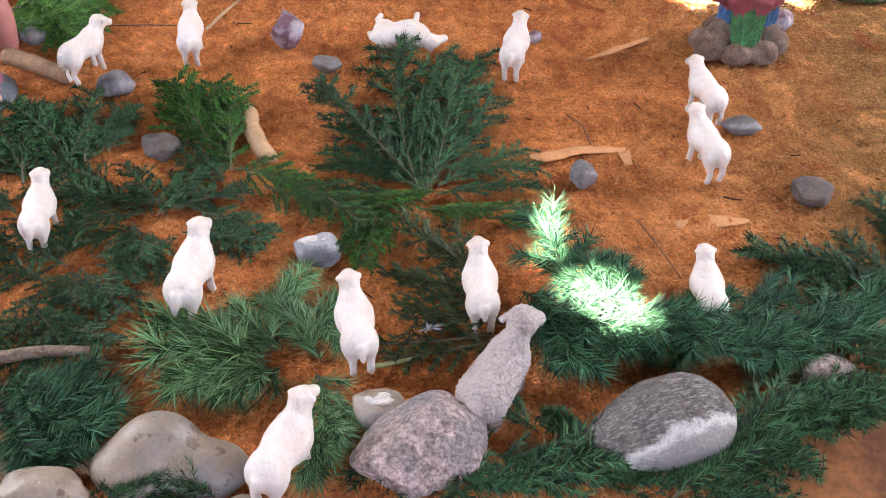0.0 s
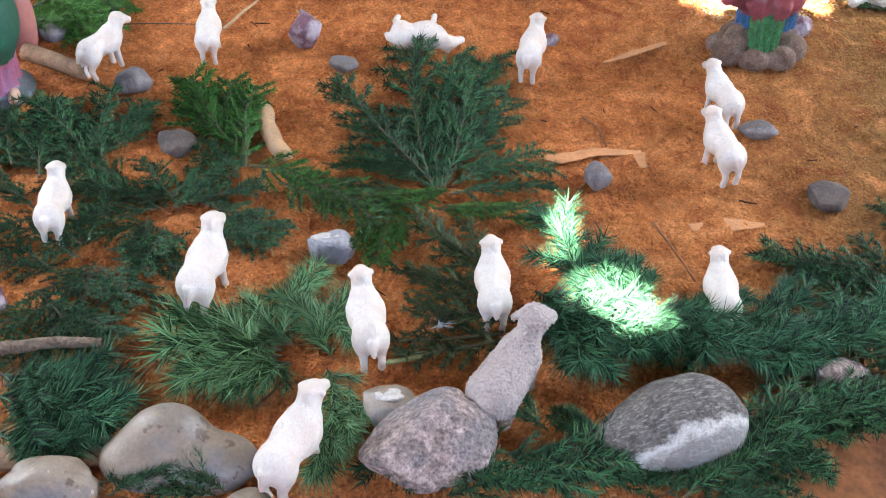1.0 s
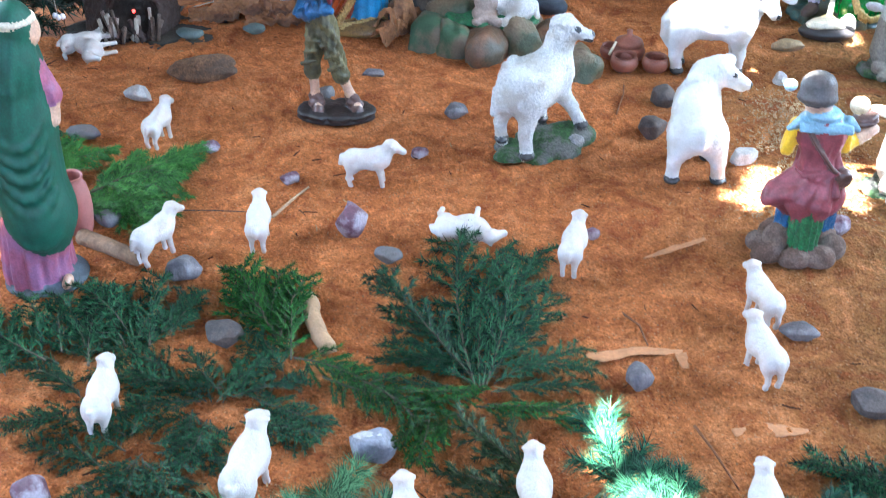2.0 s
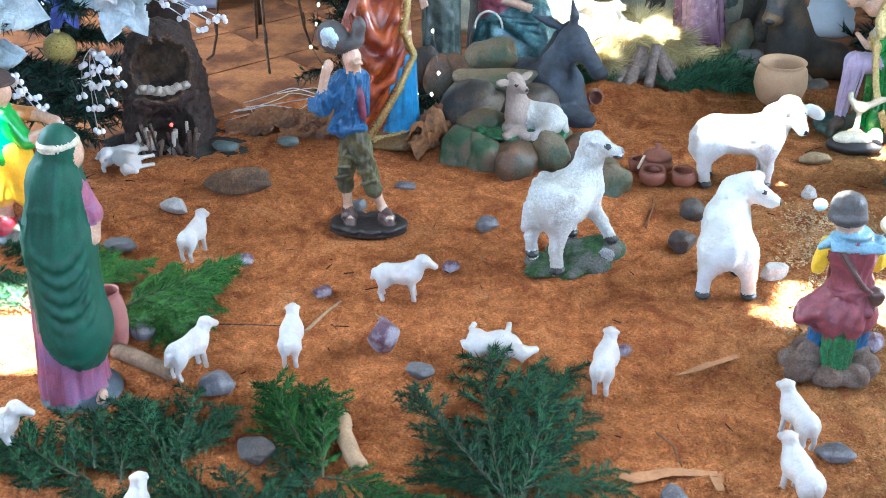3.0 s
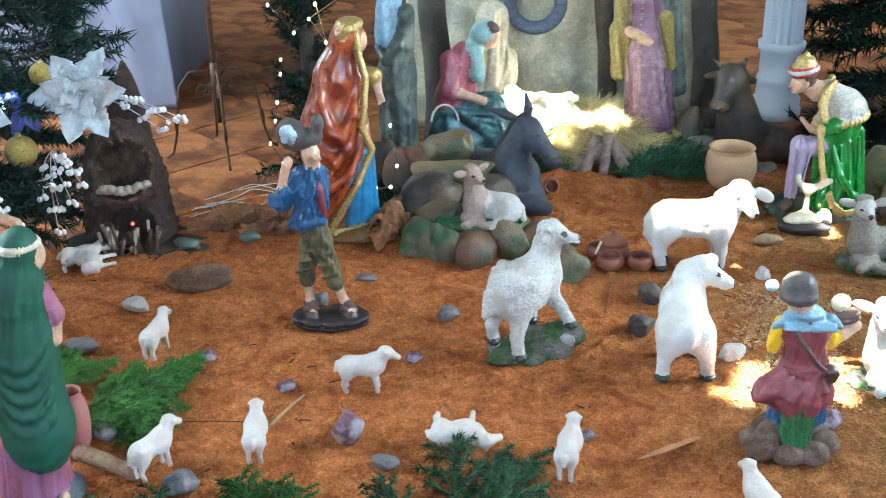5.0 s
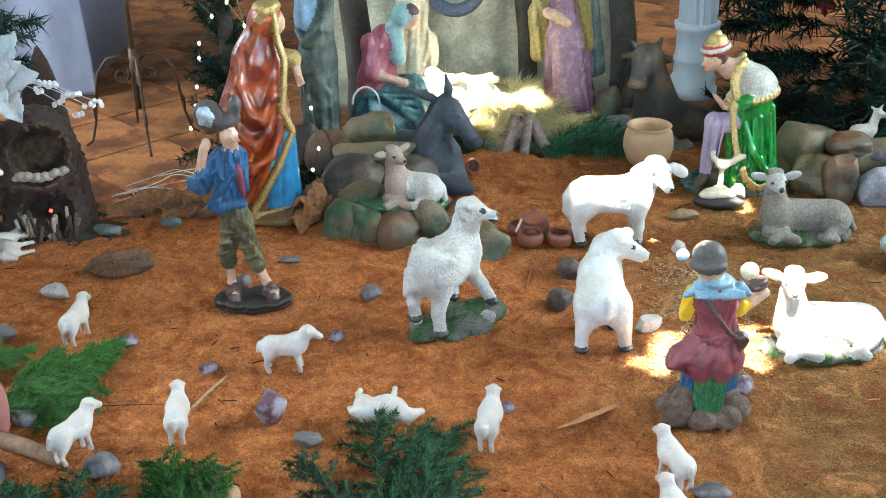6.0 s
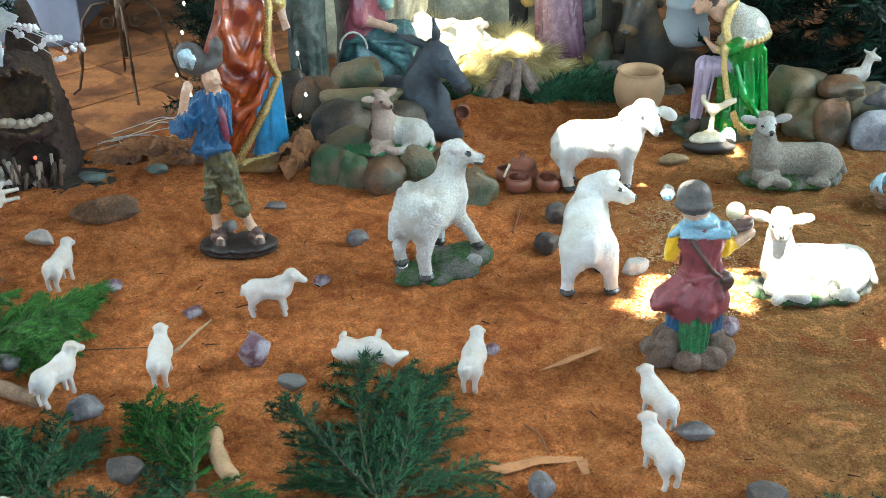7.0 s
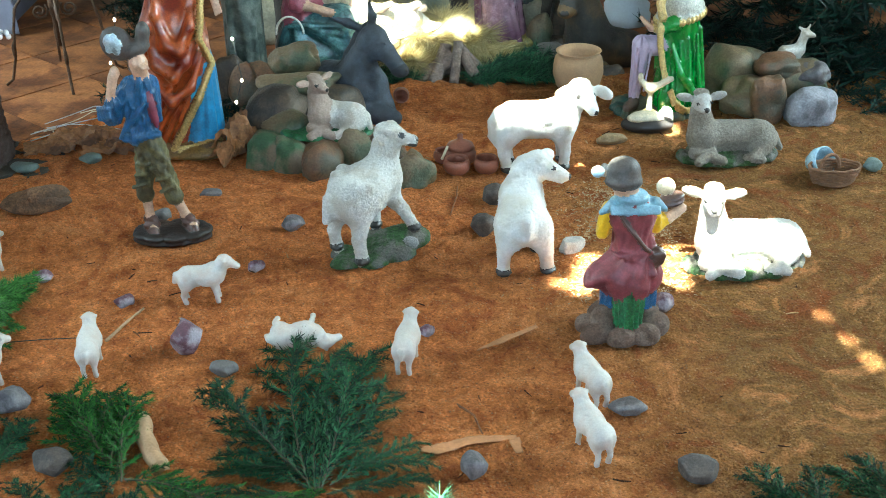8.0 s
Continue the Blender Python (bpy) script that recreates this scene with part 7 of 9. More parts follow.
def paper(label, outline, mat=M_TAPE, z=0.0025, lift=0.0015, seed=1, name="paper_strip"):
    """A torn strip along a line of (x, y, half width), slightly curled, with a thickness."""
    rnd = random.Random(seed)
    bm = bmesh.new()
    rows = []
    for i in range(len(outline) - 1):
        (x0, y0, w0), (x1, y1, w1) = outline[i], outline[i + 1]
        n = 8
        for j in range(n + (i == len(outline) - 2)):
            t = j / n
            d = Vector((x1 - x0, y1 - y0, 0)).normalized()
            s = Vector((-d.y, d.x, 0))
            c, w = Vector((x0 + (x1 - x0) * t, y0 + (y1 - y0) * t, z)), w0 + (w1 - w0) * t
            rows.append([c + s * w * u * rnd.uniform(0.8, 1.1) + Vector((0, 0, lift * (abs(u) ** 2) * rnd.uniform(0.3, 1) + rnd.uniform(0, 0.0015))) for u in (-1, -0.5, 0, 0.5, 1)])
    vs = [[bm.verts.new(p) for p in r] for r in rows]
    for a, b in zip(vs, vs[1:]):
        for k in range(4):
            bm.faces.new((a[k], a[k + 1], b[k + 1], b[k]))
    r = bmesh.ops.extrude_face_region(bm, geom=list(bm.faces))
    bmesh.ops.translate(bm, verts=[v for v in r["geom"] if isinstance(v, bmesh.types.BMVert)], vec=(0, 0, 0.0008))
    bmesh.ops.recalc_face_normals(bm, faces=list(bm.faces))
    return tagged(link(name, bm, mat), label, "paper strip")


paper("torn pale kraft paper strip on the sawdust", [(0.060, 1.318, 0.004), (0.085, 1.318, 0.013), (0.14, 1.335, 0.010), (0.205, 1.335, 0.006)], seed=2)
paper("short torn paper corner on the sawdust", [(0.20, 1.335, 0.010), (0.205, 1.30, 0.006)], seed=3)
paper("long torn paper strip half buried in sawdust", [(0.165, 1.578, 0.002), (0.21, 1.605, 0.008), (0.275, 1.645, 0.005)], seed=4)
paper("faint paper scrap trodden into the sawdust", [(0.255, 1.172, 0.008), (0.30, 1.18, 0.016), (0.358, 1.182, 0.005)], seed=5, z=-0.0008, lift=0.001)
paper("curled brown paper edge at the display's corner", [(0.425, 0.905, 0.01), (0.47, 0.925, 0.028), (0.53, 0.97, 0.03)], seed=6, z=0.012, lift=0.022)
paper("small paper scrap on the sawdust", [(0.21, 2.78, 0.008), (0.235, 2.80, 0.012)], seed=7)
M_KRAFT = material("crumpled_kraft", (0.33, 0.145, 0.055), 0.75, 0.35, 26.0, 0.6, 120.0, second=(0.12, 0.05, 0.024), patch=12.0)


def crumple(x, y, z, sx, sy, yaw, height, seed, rx=0):
    """A sheet of brown paper, crumpled into sharp ridges, with torn edges and a thickness."""
    bm = bmesh.new()
    off = Vector((seed * 7.3, seed * 3.1, 0))
    nx, ny = 30, 22
    rows = []
    for i in range(nx + 1):
        row = []
        for j in range(ny + 1):
            u, v = 2 * i / nx - 1, 2 * j / ny - 1
            p = Vector((u * sx, v * sy, 0)) * 26 + off
            ridge = 1 - 2.2 * abs(noise.noise(p)) + 0.5 * (1 - 2 * abs(noise.noise(p * 2.3)))
            edge = 1 + 0.16 * noise.noise(Vector((u * 5, v * 5, seed)))
            row.append(bm.verts.new((u * sx * edge + 0.008 * noise.noise(p * 1.4), v * sy * edge + 0.008 * noise.noise(p * 1.2 + off), height * (0.75 * (1 - v * v) * (1 - 0.5 * u * u) + 0.38 * ridge))))
        rows.append(row)
    for a, b in zip(rows, rows[1:]):
        for j in range(ny):
            bm.faces.new((a[j], b[j], b[j + 1], a[j + 1]))
    r = bmesh.ops.extrude_face_region(bm, geom=list(bm.faces))
    bmesh.ops.translate(bm, verts=[v for v in r["geom"] if isinstance(v, bmesh.types.BMVert)], vec=(0, 0, -0.0012))
    bmesh.ops.recalc_face_normals(bm, faces=list(bm.faces))
    ob = tagged(link("kraft_paper", bm, M_KRAFT, smooth=False), "crumpled brown kraft paper bunched at the display's edge", "paper", "bunched kraft paper")
    ob.matrix_basis = pose(x, y, z, rx, 0, yaw)


for i, (x, y, sx, sy, a, hh) in enumerate(((-0.330, 2.520, 0.075, 0.040, 70, 0.075), (-0.345, 2.465, 0.055, 0.030, 55, 0.045), (-0.585, 2.615, 0.10, 0.05, 20, 0.035),
                                           (-0.700, 2.600, 0.10, 0.05, -15, 0.035), (-0.520, 2.555, 0.055, 0.035, 60, 0.045), (-0.790, 2.555, 0.06, 0.04, 10, 0.025), (-0.640, 2.54, 0.07, 0.03, 8, 0.02))):
    crumple(x, y, -0.004, sx, sy, a, hh, 110 + i)

# ---- pine sprigs ----


def needle_material(name, dark, light, rough=0.5):
    m = bpy.data.materials.new(name)
    m.use_nodes = True
    n, l = m.node_tree.nodes, m.node_tree.links
    b = n["Principled BSDF"]
    geo, rampn, oi, hs = n.new("ShaderNodeNewGeometry"), n.new("ShaderNodeValToRGB"), n.new("ShaderNodeObjectInfo"), n.new("ShaderNodeHueSaturation")
    rampn.color_ramp.interpolation = "EASE"
    rampn.color_ramp.elements[0].position = 0.15
    rampn.color_ramp.elements[0].color, rampn.color_ramp.elements[1].color = (*dark, 1), (*light, 1)
    l.new(geo.outputs["Random Per Island"], rampn.inputs[0])
    mr = n.new("ShaderNodeMapRange")
    mr.inputs[3].default_value, mr.inputs[4].default_value = 0.7, 1.3
    l.new(oi.outputs["Random"], mr.inputs[0])
    l.new(mr.outputs[0], hs.inputs["Value"])
    l.new(rampn.outputs[0], hs.inputs["Color"])
    l.new(hs.outputs[0], b.inputs["Base Color"])
    b.inputs["Roughness"].default_value = rough
    b.inputs["Specular IOR Level"].default_value = 0.16
    return m


M_PINE = needle_material("pine_needles", (0.0008, 0.009, 0.0045), (0.048, 0.150, 0.060))
M_THICK = needle_material("garland_needles", (0.001, 0.012, 0.007), (0.060, 0.185, 0.090))
M_FINE = needle_material("cypress_needles", (0.003, 0.024, 0.004), (0.045, 0.16, 0.026))
M_LONG = needle_material("long_pine_needles", (0.005, 0.034, 0.010), (0.19, 0.37, 0.165))
M_DRY = needle_material("drying_needles", (0.006, 0.020, 0.006), (0.085, 0.12, 0.050))
M_TREE = needle_material("artificial_tree_needles", (0.001, 0.008, 0.006), (0.013, 0.046, 0.030))
M_STRAW = needle_material("straw", (0.40, 0.31, 0.13), (0.72, 0.62, 0.34))
M_TWIG = material("twig_bark", (0.085, 0.06, 0.035), 0.85, 0.3, 60.0, 0.4)


def sprig_mesh(name, seed, length, twigs, twig_len, needles, n_len, n_rad, mat, spread=45.0, lift=0.25, stems=True):
    """A sprig that grows along +y: a stem, side twigs and needles, each a slender folded blade."""
    rnd = np.random.RandomState(seed)
    lines = []
    bend, rise = rnd.uniform(-0.25, 0.25), rnd.uniform(0.0, 0.10)
    stem = [np.array((bend * length * (t ** 2), length * t, length * rise * math.sin(t * 2.6))) for t in np.linspace(0, 1, 9)]
    lines.append((stem, 0.0022))
    for i in range(twigs):
        t = 0.10 + 0.86 * (i + rnd.uniform(0, 0.8)) / twigs
        k = min(7, int(t * 8))
        base = stem[k] + (stem[k + 1] - stem[k]) * (t * 8 - k)
        side = 1 if i % 2 else -1
        ang = side * radians(rnd.uniform(18, 70))
        ln = twig_len * (1.05 - 0.6 * t) * rnd.uniform(0.75, 1.15)
        dirv = np.array((math.sin(ang), math.cos(ang), rnd.uniform(-0.1, lift)))
        pts = [base + dirv * ln * s + np.array((0, 0.18 * ln * s * s, -0.12 * ln * s * s)) for s in np.linspace(0, 1, 5)]
        lines.append((pts, 0.0013))
    verts, faces, mats = [], [], []
    total = sum(np.linalg.norm(p[-1] - p[0]) for p, _ in lines)
    for pts, _ in lines:
        P = np.array(pts)
        ln = np.linalg.norm(P[-1] - P[0])
        cnt = int(needles * ln / total)
        s = np.sort(rnd.uniform(0.02, 1.0, cnt)) * (len(P) - 1)
        k = np.minimum(s.astype(int), len(P) - 2)
        base = P[k] + (P[k + 1] - P[k]) * (s - k)[:, None]
        axis = P[k + 1] - P[k]
        axis /= np.linalg.norm(axis, axis=1)[:, None]
        up = np.array((0, 0, 1.0))
        sidev = np.cross(axis, up)
        sidev /= np.linalg.norm(sidev, axis=1)[:, None] + 1e-9
        upv = np.cross(sidev, axis)
        phi = rnd.uniform(0, math.tau, cnt)
        a = np.radians(rnd.normal(spread, 11, cnt))[:, None]
        d = axis * np.cos(a) + (sidev * np.cos(phi)[:, None] + upv * np.sin(phi)[:, None] * 0.8) * np.sin(a)
        L = n_len * rnd.uniform(0.65, 1.15, cnt)[:, None]
        tip = base + d * L + np.array((0, 0, -0.10)) * L * rnd.uniform(0, 1, cnt)[:, None]
        u = np.cross(d, upv)
        u /= np.linalg.norm(u, axis=1)[:, None] + 1e-9
        w = np.cross(d, u)
        o = len(verts)
        ring = np.stack([base + n_rad * u, base + n_rad * (-0.5 * u + 0.87 * w), base + n_rad * (-0.5 * u - 0.87 * w)], 1)
        verts.extend(np.concatenate([ring, tip[:, None]], 1).reshape(-1, 3).tolist())
        ids = o + 4 * np.arange(cnt)[:, None]
        for q in ((0, 1, 3), (2, 0, 3)):
            faces.extend((ids + np.array(q)).tolist())
        mats.extend([1] * (2 * cnt))
    if stems:
        bm = bmesh.new()
        for pts, r in lines:
            tube([tuple(p) for p in (pts if r > 0.002 else pts[::2])], r, 5 if r > 0.002 else 3, bm, 0.5)
        bm.verts.index_update()
        o = len(verts)
        verts.extend([tuple(v.co) for v in bm.verts])
        for f in bm.faces:
            faces.append([o + v.index for v in f.verts])
            mats.append(0)
        bm.free()
    me = bpy.data.meshes.new(name)
    me.from_pydata(verts, [], faces)
    me.materials.append(M_TWIG)
    me.materials.append(mat)
    me.polygons.foreach_set("material_index", np.array(mats, np.int32))
    me.update()
    return me


M_BUSH = needle_material("grassy_needles", (0.016, 0.070, 0.010), (0.095, 0.255, 0.050))
KINDS = {
    "bush": ([sprig_mesh("grassy_sprig", 80 + i, 0.15, 13, 0.060, 1150, 0.0190, 0.0011, M_BUSH, 44, 0.15) for i in range(3)], 0.15),
    "pine": ([sprig_mesh("pine_sprig", 10 + i, 0.20, 17, 0.070, 1080, 0.0165, 0.00125, M_PINE, 50, 0.16) for i in range(4)], 0.20),
    "fan": ([sprig_mesh("fan_sprig", 15 + i, 0.30, 22, 0.085, 2300, 0.0175, 0.00105, M_PINE, 50, 0.16) for i in range(4)], 0.30),
    "fine": ([sprig_mesh("cypress_sprig", 20 + i, 0.14, 15, 0.055, 1150, 0.0110, 0.0010, M_FINE, 46) for i in range(3)], 0.14),
    "long": ([sprig_mesh("long_needle_sprig", 30 + i, 0.17, 7, 0.055, 560, 0.056, 0.0012, M_LONG, 34, 0.45) for i in range(3)], 0.17),
    "thick": ([sprig_mesh("thick_pine_sprig", 40 + i, 0.15, 7, 0.075, 760, 0.043, 0.00125, M_THICK, 46, 0.5) for i in range(4)], 0.15),
    "edge": ([sprig_mesh("edge_sprig", 45 + i, 0.17, 13, 0.070, 1050, 0.0250, 0.00115, M_PINE, 50, 0.45) for i in range(3)], 0.17),
    "dry": ([sprig_mesh("dry_sprig", 50 + i, 0.15, 8, 0.045, 700, 0.0140, 0.0010, M_DRY, 46) for i in range(3)], 0.15),
    "tree": ([sprig_mesh("tree_tip", 60 + i, 0.22, 7, 0.10, 250, 0.039, 0.0026, M_TREE, 55, 0.3) for i in range(3)], 0.22),
    "straw": ([sprig_mesh("straw_tuft", 70 + i, 0.10, 8, 0.05, 420, 0.075, 0.0011, M_STRAW, 38, 0.5, False) for i in range(3)], 0.10),
}
RS = random.Random(7)


def branch(label, kind, rows, double=1, z=0.010, name="pine_branch", pitch=(-1, 4)):
    """A branch laid down: its sprigs from a root to a tip on the ground, with a few more beside each."""
    meshes, unit = KINDS[kind]
    x, y = rows[0][0], rows[0][1]
    th = thing(name, label, "branch", pose(x, y, 0))
    for x0, y0, x1, y1 in rows:
        for k in range(double):
            j = 0.0 if k == 0 else 0.022
            ax, ay, bx, by = (v + RS.uniform(-j, j) for v in (x0, y0, x1, y1))
            d = math.hypot(bx - ax, by - ay)
            s = min(1.7, max(0.5, 0.94 * d / unit))
            ob = new("sprig", RS.choice(meshes))
            ob.parent = th
            ob.matrix_basis = pose(ax - x, ay - y, z + 0.008 * k, RS.uniform(*pitch), RS.uniform(-18, 18), math.degrees(math.atan2(-(bx - ax), by - ay))) @ Matrix.Scale(s, 4)
    return th


branch("broad fan of dark green pine laid flat on the sawdust", "fan", [(-0.093, 1.222, -0.202, 1.605), (-0.089, 1.228, -0.121, 1.556), (-0.086, 1.228, -0.062, 1.582), (-0.082, 1.234, -0.008, 1.544), (-0.074, 1.266, 0.042, 1.45), (-0.102, 1.253, -0.291, 1.476), (-0.102, 1.24, -0.236, 1.342), (-0.097, 1.222, -0.209, 1.218), (-0.07, 1.241, 0.034, 1.334), (-0.074, 1.222, 0.024, 1.239), (-0.091, 1.279, -0.172, 1.275), (-0.075, 1.279, -0.002, 1.284), (-0.1, 1.305, -0.185, 1.356)], 1)
branch("feathery bright green cypress spray on the sawdust", "fine", [(-0.385, 1.315, -0.492, 1.468), (-0.388, 1.318, -0.452, 1.468), (-0.384, 1.322, -0.384, 1.474), (-0.398, 1.350, -0.480, 1.425), (-0.386, 1.329, -0.412, 1.462), (-0.381, 1.295, -0.425, 1.381), (-0.374, 1.275, -0.393, 1.396)], 2)
branch("dark bluish pine sprigs beside the veiled figure", "pine", [(-0.596, 1.285, -0.705, 1.437), (-0.588, 1.285, -0.644, 1.438), (-0.582, 1.292, -0.549, 1.424), (-0.593, 1.272, -0.566, 1.365), (-0.653, 1.285, -0.73, 1.377), (-0.617, 1.272, -0.688, 1.322), (-0.554, 1.313, -0.551, 1.394)], 2)
branch("dark pine sprigs in front of the veiled figure", "pine", [(-0.70, 1.24, -0.90, 1.35), (-0.72, 1.27, -0.79, 1.40), (-0.66, 1.25, -0.72, 1.42), (-0.75, 1.22, -0.84, 1.30), (-0.78, 1.26, -0.92, 1.27), (-0.86, 1.30, -0.98, 1.38), (-0.84, 1.24, -0.98, 1.24)], 2)
branch("dark green pine sprigs spread among toy sheep", "pine", [(-0.466, 1.174, -0.566, 1.232), (-0.459, 1.174, -0.5, 1.258), (-0.443, 1.174, -0.43, 1.272), (-0.438, 1.186, -0.376, 1.286), (-0.43, 1.187, -0.337, 1.247), (-0.41, 1.163, -0.285, 1.151), (-0.408, 1.151, -0.295, 1.105), (-0.469, 1.15, -0.546, 1.124), (-0.477, 1.15, -0.493, 1.059), (-0.452, 1.139, -0.43, 1.039), (-0.384, 1.236, -0.429, 1.312), (-0.527, 1.235, -0.603, 1.283), (-0.529, 1.21, -0.653, 1.23)], 2)
branch("dark pine sprigs at the front corner", "pine", [(-0.548, 1.071, -0.633, 1.112), (-0.538, 1.061, -0.57, 0.996), (-0.523, 1.061, -0.495, 0.978), (-0.501, 1.061, -0.432, 0.978), (-0.511, 1.072, -0.437, 1.07), (-0.558, 1.082, -0.569, 1.124), (-0.586, 1.049, -0.632, 1.057), (-0.644, 1.172, -0.717, 1.229), (-0.623, 1.125, -0.675, 1.122)], 2)
branch("bluish green pine sprigs with sawdust between them", "pine", [(-0.559, 0.979, -0.595, 0.938), (-0.549, 0.969, -0.538, 0.884), (-0.538, 0.979, -0.467, 0.949), (-0.566, 0.979, -0.49, 0.93), (-0.57, 0.922, -0.594, 0.892)], 2)
branch("long green needles at the front corner", "thick", [(-0.575, 0.851, -0.44, 0.834), (-0.565, 0.818, -0.424, 0.794), (-0.558, 0.86, -0.472, 0.859), (-0.552, 0.778, -0.468, 0.77), (-0.534, 0.802, -0.431, 0.77), (-0.539, 0.755, -0.489, 0.777), (-0.587, 0.868, -0.481, 0.817)], 2)
branch("bright green cypress strip across the sawdust", "fine", [(-0.34, 1.263, -0.256, 1.236), (-0.306, 1.25, -0.212, 1.187), (-0.255, 1.219, -0.156, 1.152), (-0.189, 1.184, -0.081, 1.195), (-0.096, 1.191, 0.004, 1.172), (-0.165, 1.166, -0.154, 1.064), (-0.172, 1.16, -0.183, 1.107), (-0.003, 1.174, 0.103, 1.156), (-0.127, 1.179, -0.139, 1.13)], 2)
branch("sparse drying twigs with thin needles", "dry", [(-0.005, 1.047, -0.125, 1.141), (-0.012, 1.111, -0.072, 1.165), (-0.012, 1.026, -0.15, 1.053), (0.008, 0.986, -0.117, 0.963), (0.001, 0.957, -0.141, 0.908), (-0.019, 1.068, -0.079, 1.108), (-0.048, 0.986, -0.126, 1.012), (-0.006, 1.001, -0.091, 1.023)], 2)
branch("green needled twigs running towards the front stones", "long", [(-0.279, 0.982, -0.223, 1.063), (-0.253, 0.945, -0.25, 1.041), (-0.224, 0.926, -0.198, 1.021), (-0.207, 0.891, -0.173, 0.805), (-0.19, 0.856, -0.185, 0.736), (-0.202, 0.908, -0.243, 0.981), (-0.18, 0.815, -0.203, 0.728), (-0.212, 0.945, -0.283, 1.02), (-0.178, 0.865, -0.164, 0.774), (-0.225, 1.003, -0.184, 0.944)], 1)
branch("bunch of long grassy green pine needles", "long", [(-0.263, 0.917, -0.424, 0.94), (-0.262, 0.908, -0.421, 0.895), (-0.261, 0.899, -0.387, 0.86), (-0.254, 0.899, -0.351, 0.844), (-0.258, 0.926, -0.395, 0.969), (-0.252, 0.935, -0.334, 0.98), (-0.248, 0.899, -0.311, 0.836), (-0.251, 0.926, -0.296, 0.961)], 1)
branch("thick dark green pine garland along the front", "thick", [(0.03, 0.98, 0.086, 0.885), (0.05, 1.0, 0.142, 0.922), (0.12, 0.93, 0.23, 0.97), (0.2, 0.95, 0.30, 0.975), (0.25, 0.93, 0.359, 0.925), (0.33, 0.94, 0.432, 0.944), (0.42, 0.94, 0.50, 1.0), (0.3, 0.98, 0.366, 1.021), (0.09, 1.0, 0.16, 0.90), (0.18, 0.98, 0.24, 0.90), (0.30, 0.99, 0.34, 0.90), (0.38, 1.0, 0.47, 0.95), (0.46, 1.04, 0.55, 1.0), (0.15, 0.99, 0.22, 0.93), (0.24, 0.98, 0.30, 0.93)], 2, 0.022)
branch("pine sprigs stretching over bare sawdust", "pine", [(0.47, 1.03, 0.345, 1.138), (0.48, 1.05, 0.396, 1.094), (0.5, 1.04, 0.47, 1.12), (0.56, 1.08, 0.542, 1.175), (0.56, 1.13, 0.533, 1.223), (0.6, 1.08, 0.62, 1.2), (0.62, 1.04, 0.56, 1.1), (0.70, 1.10, 0.64, 1.22), (0.72, 1.12, 0.70, 1.24), (0.45, 1.0, 0.40, 1.06), (0.54, 1.02, 0.47, 1.06)], 2)
branch("sprigs of pine glowing in a patch of sun", "thick", [(0.10, 1.02, 0.070, 1.135), (0.095, 1.03, 0.088, 1.10), (0.19, 0.975, 0.104, 1.05), (0.18, 0.985, 0.150, 1.06), (0.13, 0.975, 0.18, 1.05), (0.10, 1.0, 0.11, 1.08), (0.15, 0.98, 0.12, 1.05)], 1, 0.022, pitch=(14, 30))
branch("dark pine garland on the front edge", "edge", [(-0.009, 0.785, -0.107, 0.731), (0.0, 0.77, 0.05, 0.745), (0.12, 0.77, 0.06, 0.81), (0.02, 0.73, 0.14, 0.764), (0.1, 0.73, 0.2, 0.75), (0.17, 0.72, 0.28, 0.789), (0.25, 0.74, 0.344, 0.855), (0.3, 0.79, 0.393, 0.839), (0.36, 0.83, 0.453, 0.873), (0.2, 0.71, 0.289, 0.736), (-0.43, 0.71, -0.36, 0.742), (0.05, 0.80, 0.0, 0.85), (-0.06, 0.71, 0.05, 0.75), (0.30, 0.84, 0.38, 0.80), (0.42, 0.86, 0.36, 0.80), (0.36, 0.87, 0.47, 0.85), (0.33, 0.86, 0.43, 0.82), (0.28, 0.80, 0.36, 0.76), (0.22, 0.77, 0.31, 0.75), (0.42, 0.91, 0.50, 0.90), (-0.30, 0.70, -0.36, 0.725)], 2, 0.016)
branch("green pine bush beside the veiled figure", "bush", [(-0.80, 1.72, -0.660, 1.87), (-0.8, 1.75, -0.754, 1.86), (-0.70, 1.80, -0.640, 1.91), (-0.76, 1.74, -0.655, 1.70), (-0.75, 1.74, -0.669, 1.61), (-0.85, 1.7, -0.807, 1.62), (-0.9, 1.75, -0.873, 1.86), (-0.72, 1.72, -0.69, 1.83), (-0.78, 1.68, -0.74, 1.82), (-0.86, 1.80, -0.90, 1.92), (-0.72, 1.76, -0.645, 1.84), (-0.76, 1.70, -0.68, 1.66), (-0.84, 1.66, -0.74, 1.70), (-0.82, 1.74, -0.70, 1.76), (-0.78, 1.74, -0.685, 1.675), (-0.74, 1.73, -0.645, 1.665), (-0.80, 1.76, -0.735, 1.68), (-0.88, 1.82, -0.80, 1.88), (-0.74, 1.80, -0.66, 1.80), (-0.70, 1.78, -0.63, 1.72)], 2, 0.012).location.y -= 0.035
branch("pine sprigs behind the veiled figure", "pine", [(-1.0, 1.75, -1.146, 1.796), (-1.0, 1.85, -1.14, 1.90), (-0.98, 1.8, -0.92, 1.93), (-1.05, 1.62, -1.17, 1.70), (-1.0, 1.68, -1.12, 1.80)], 2)
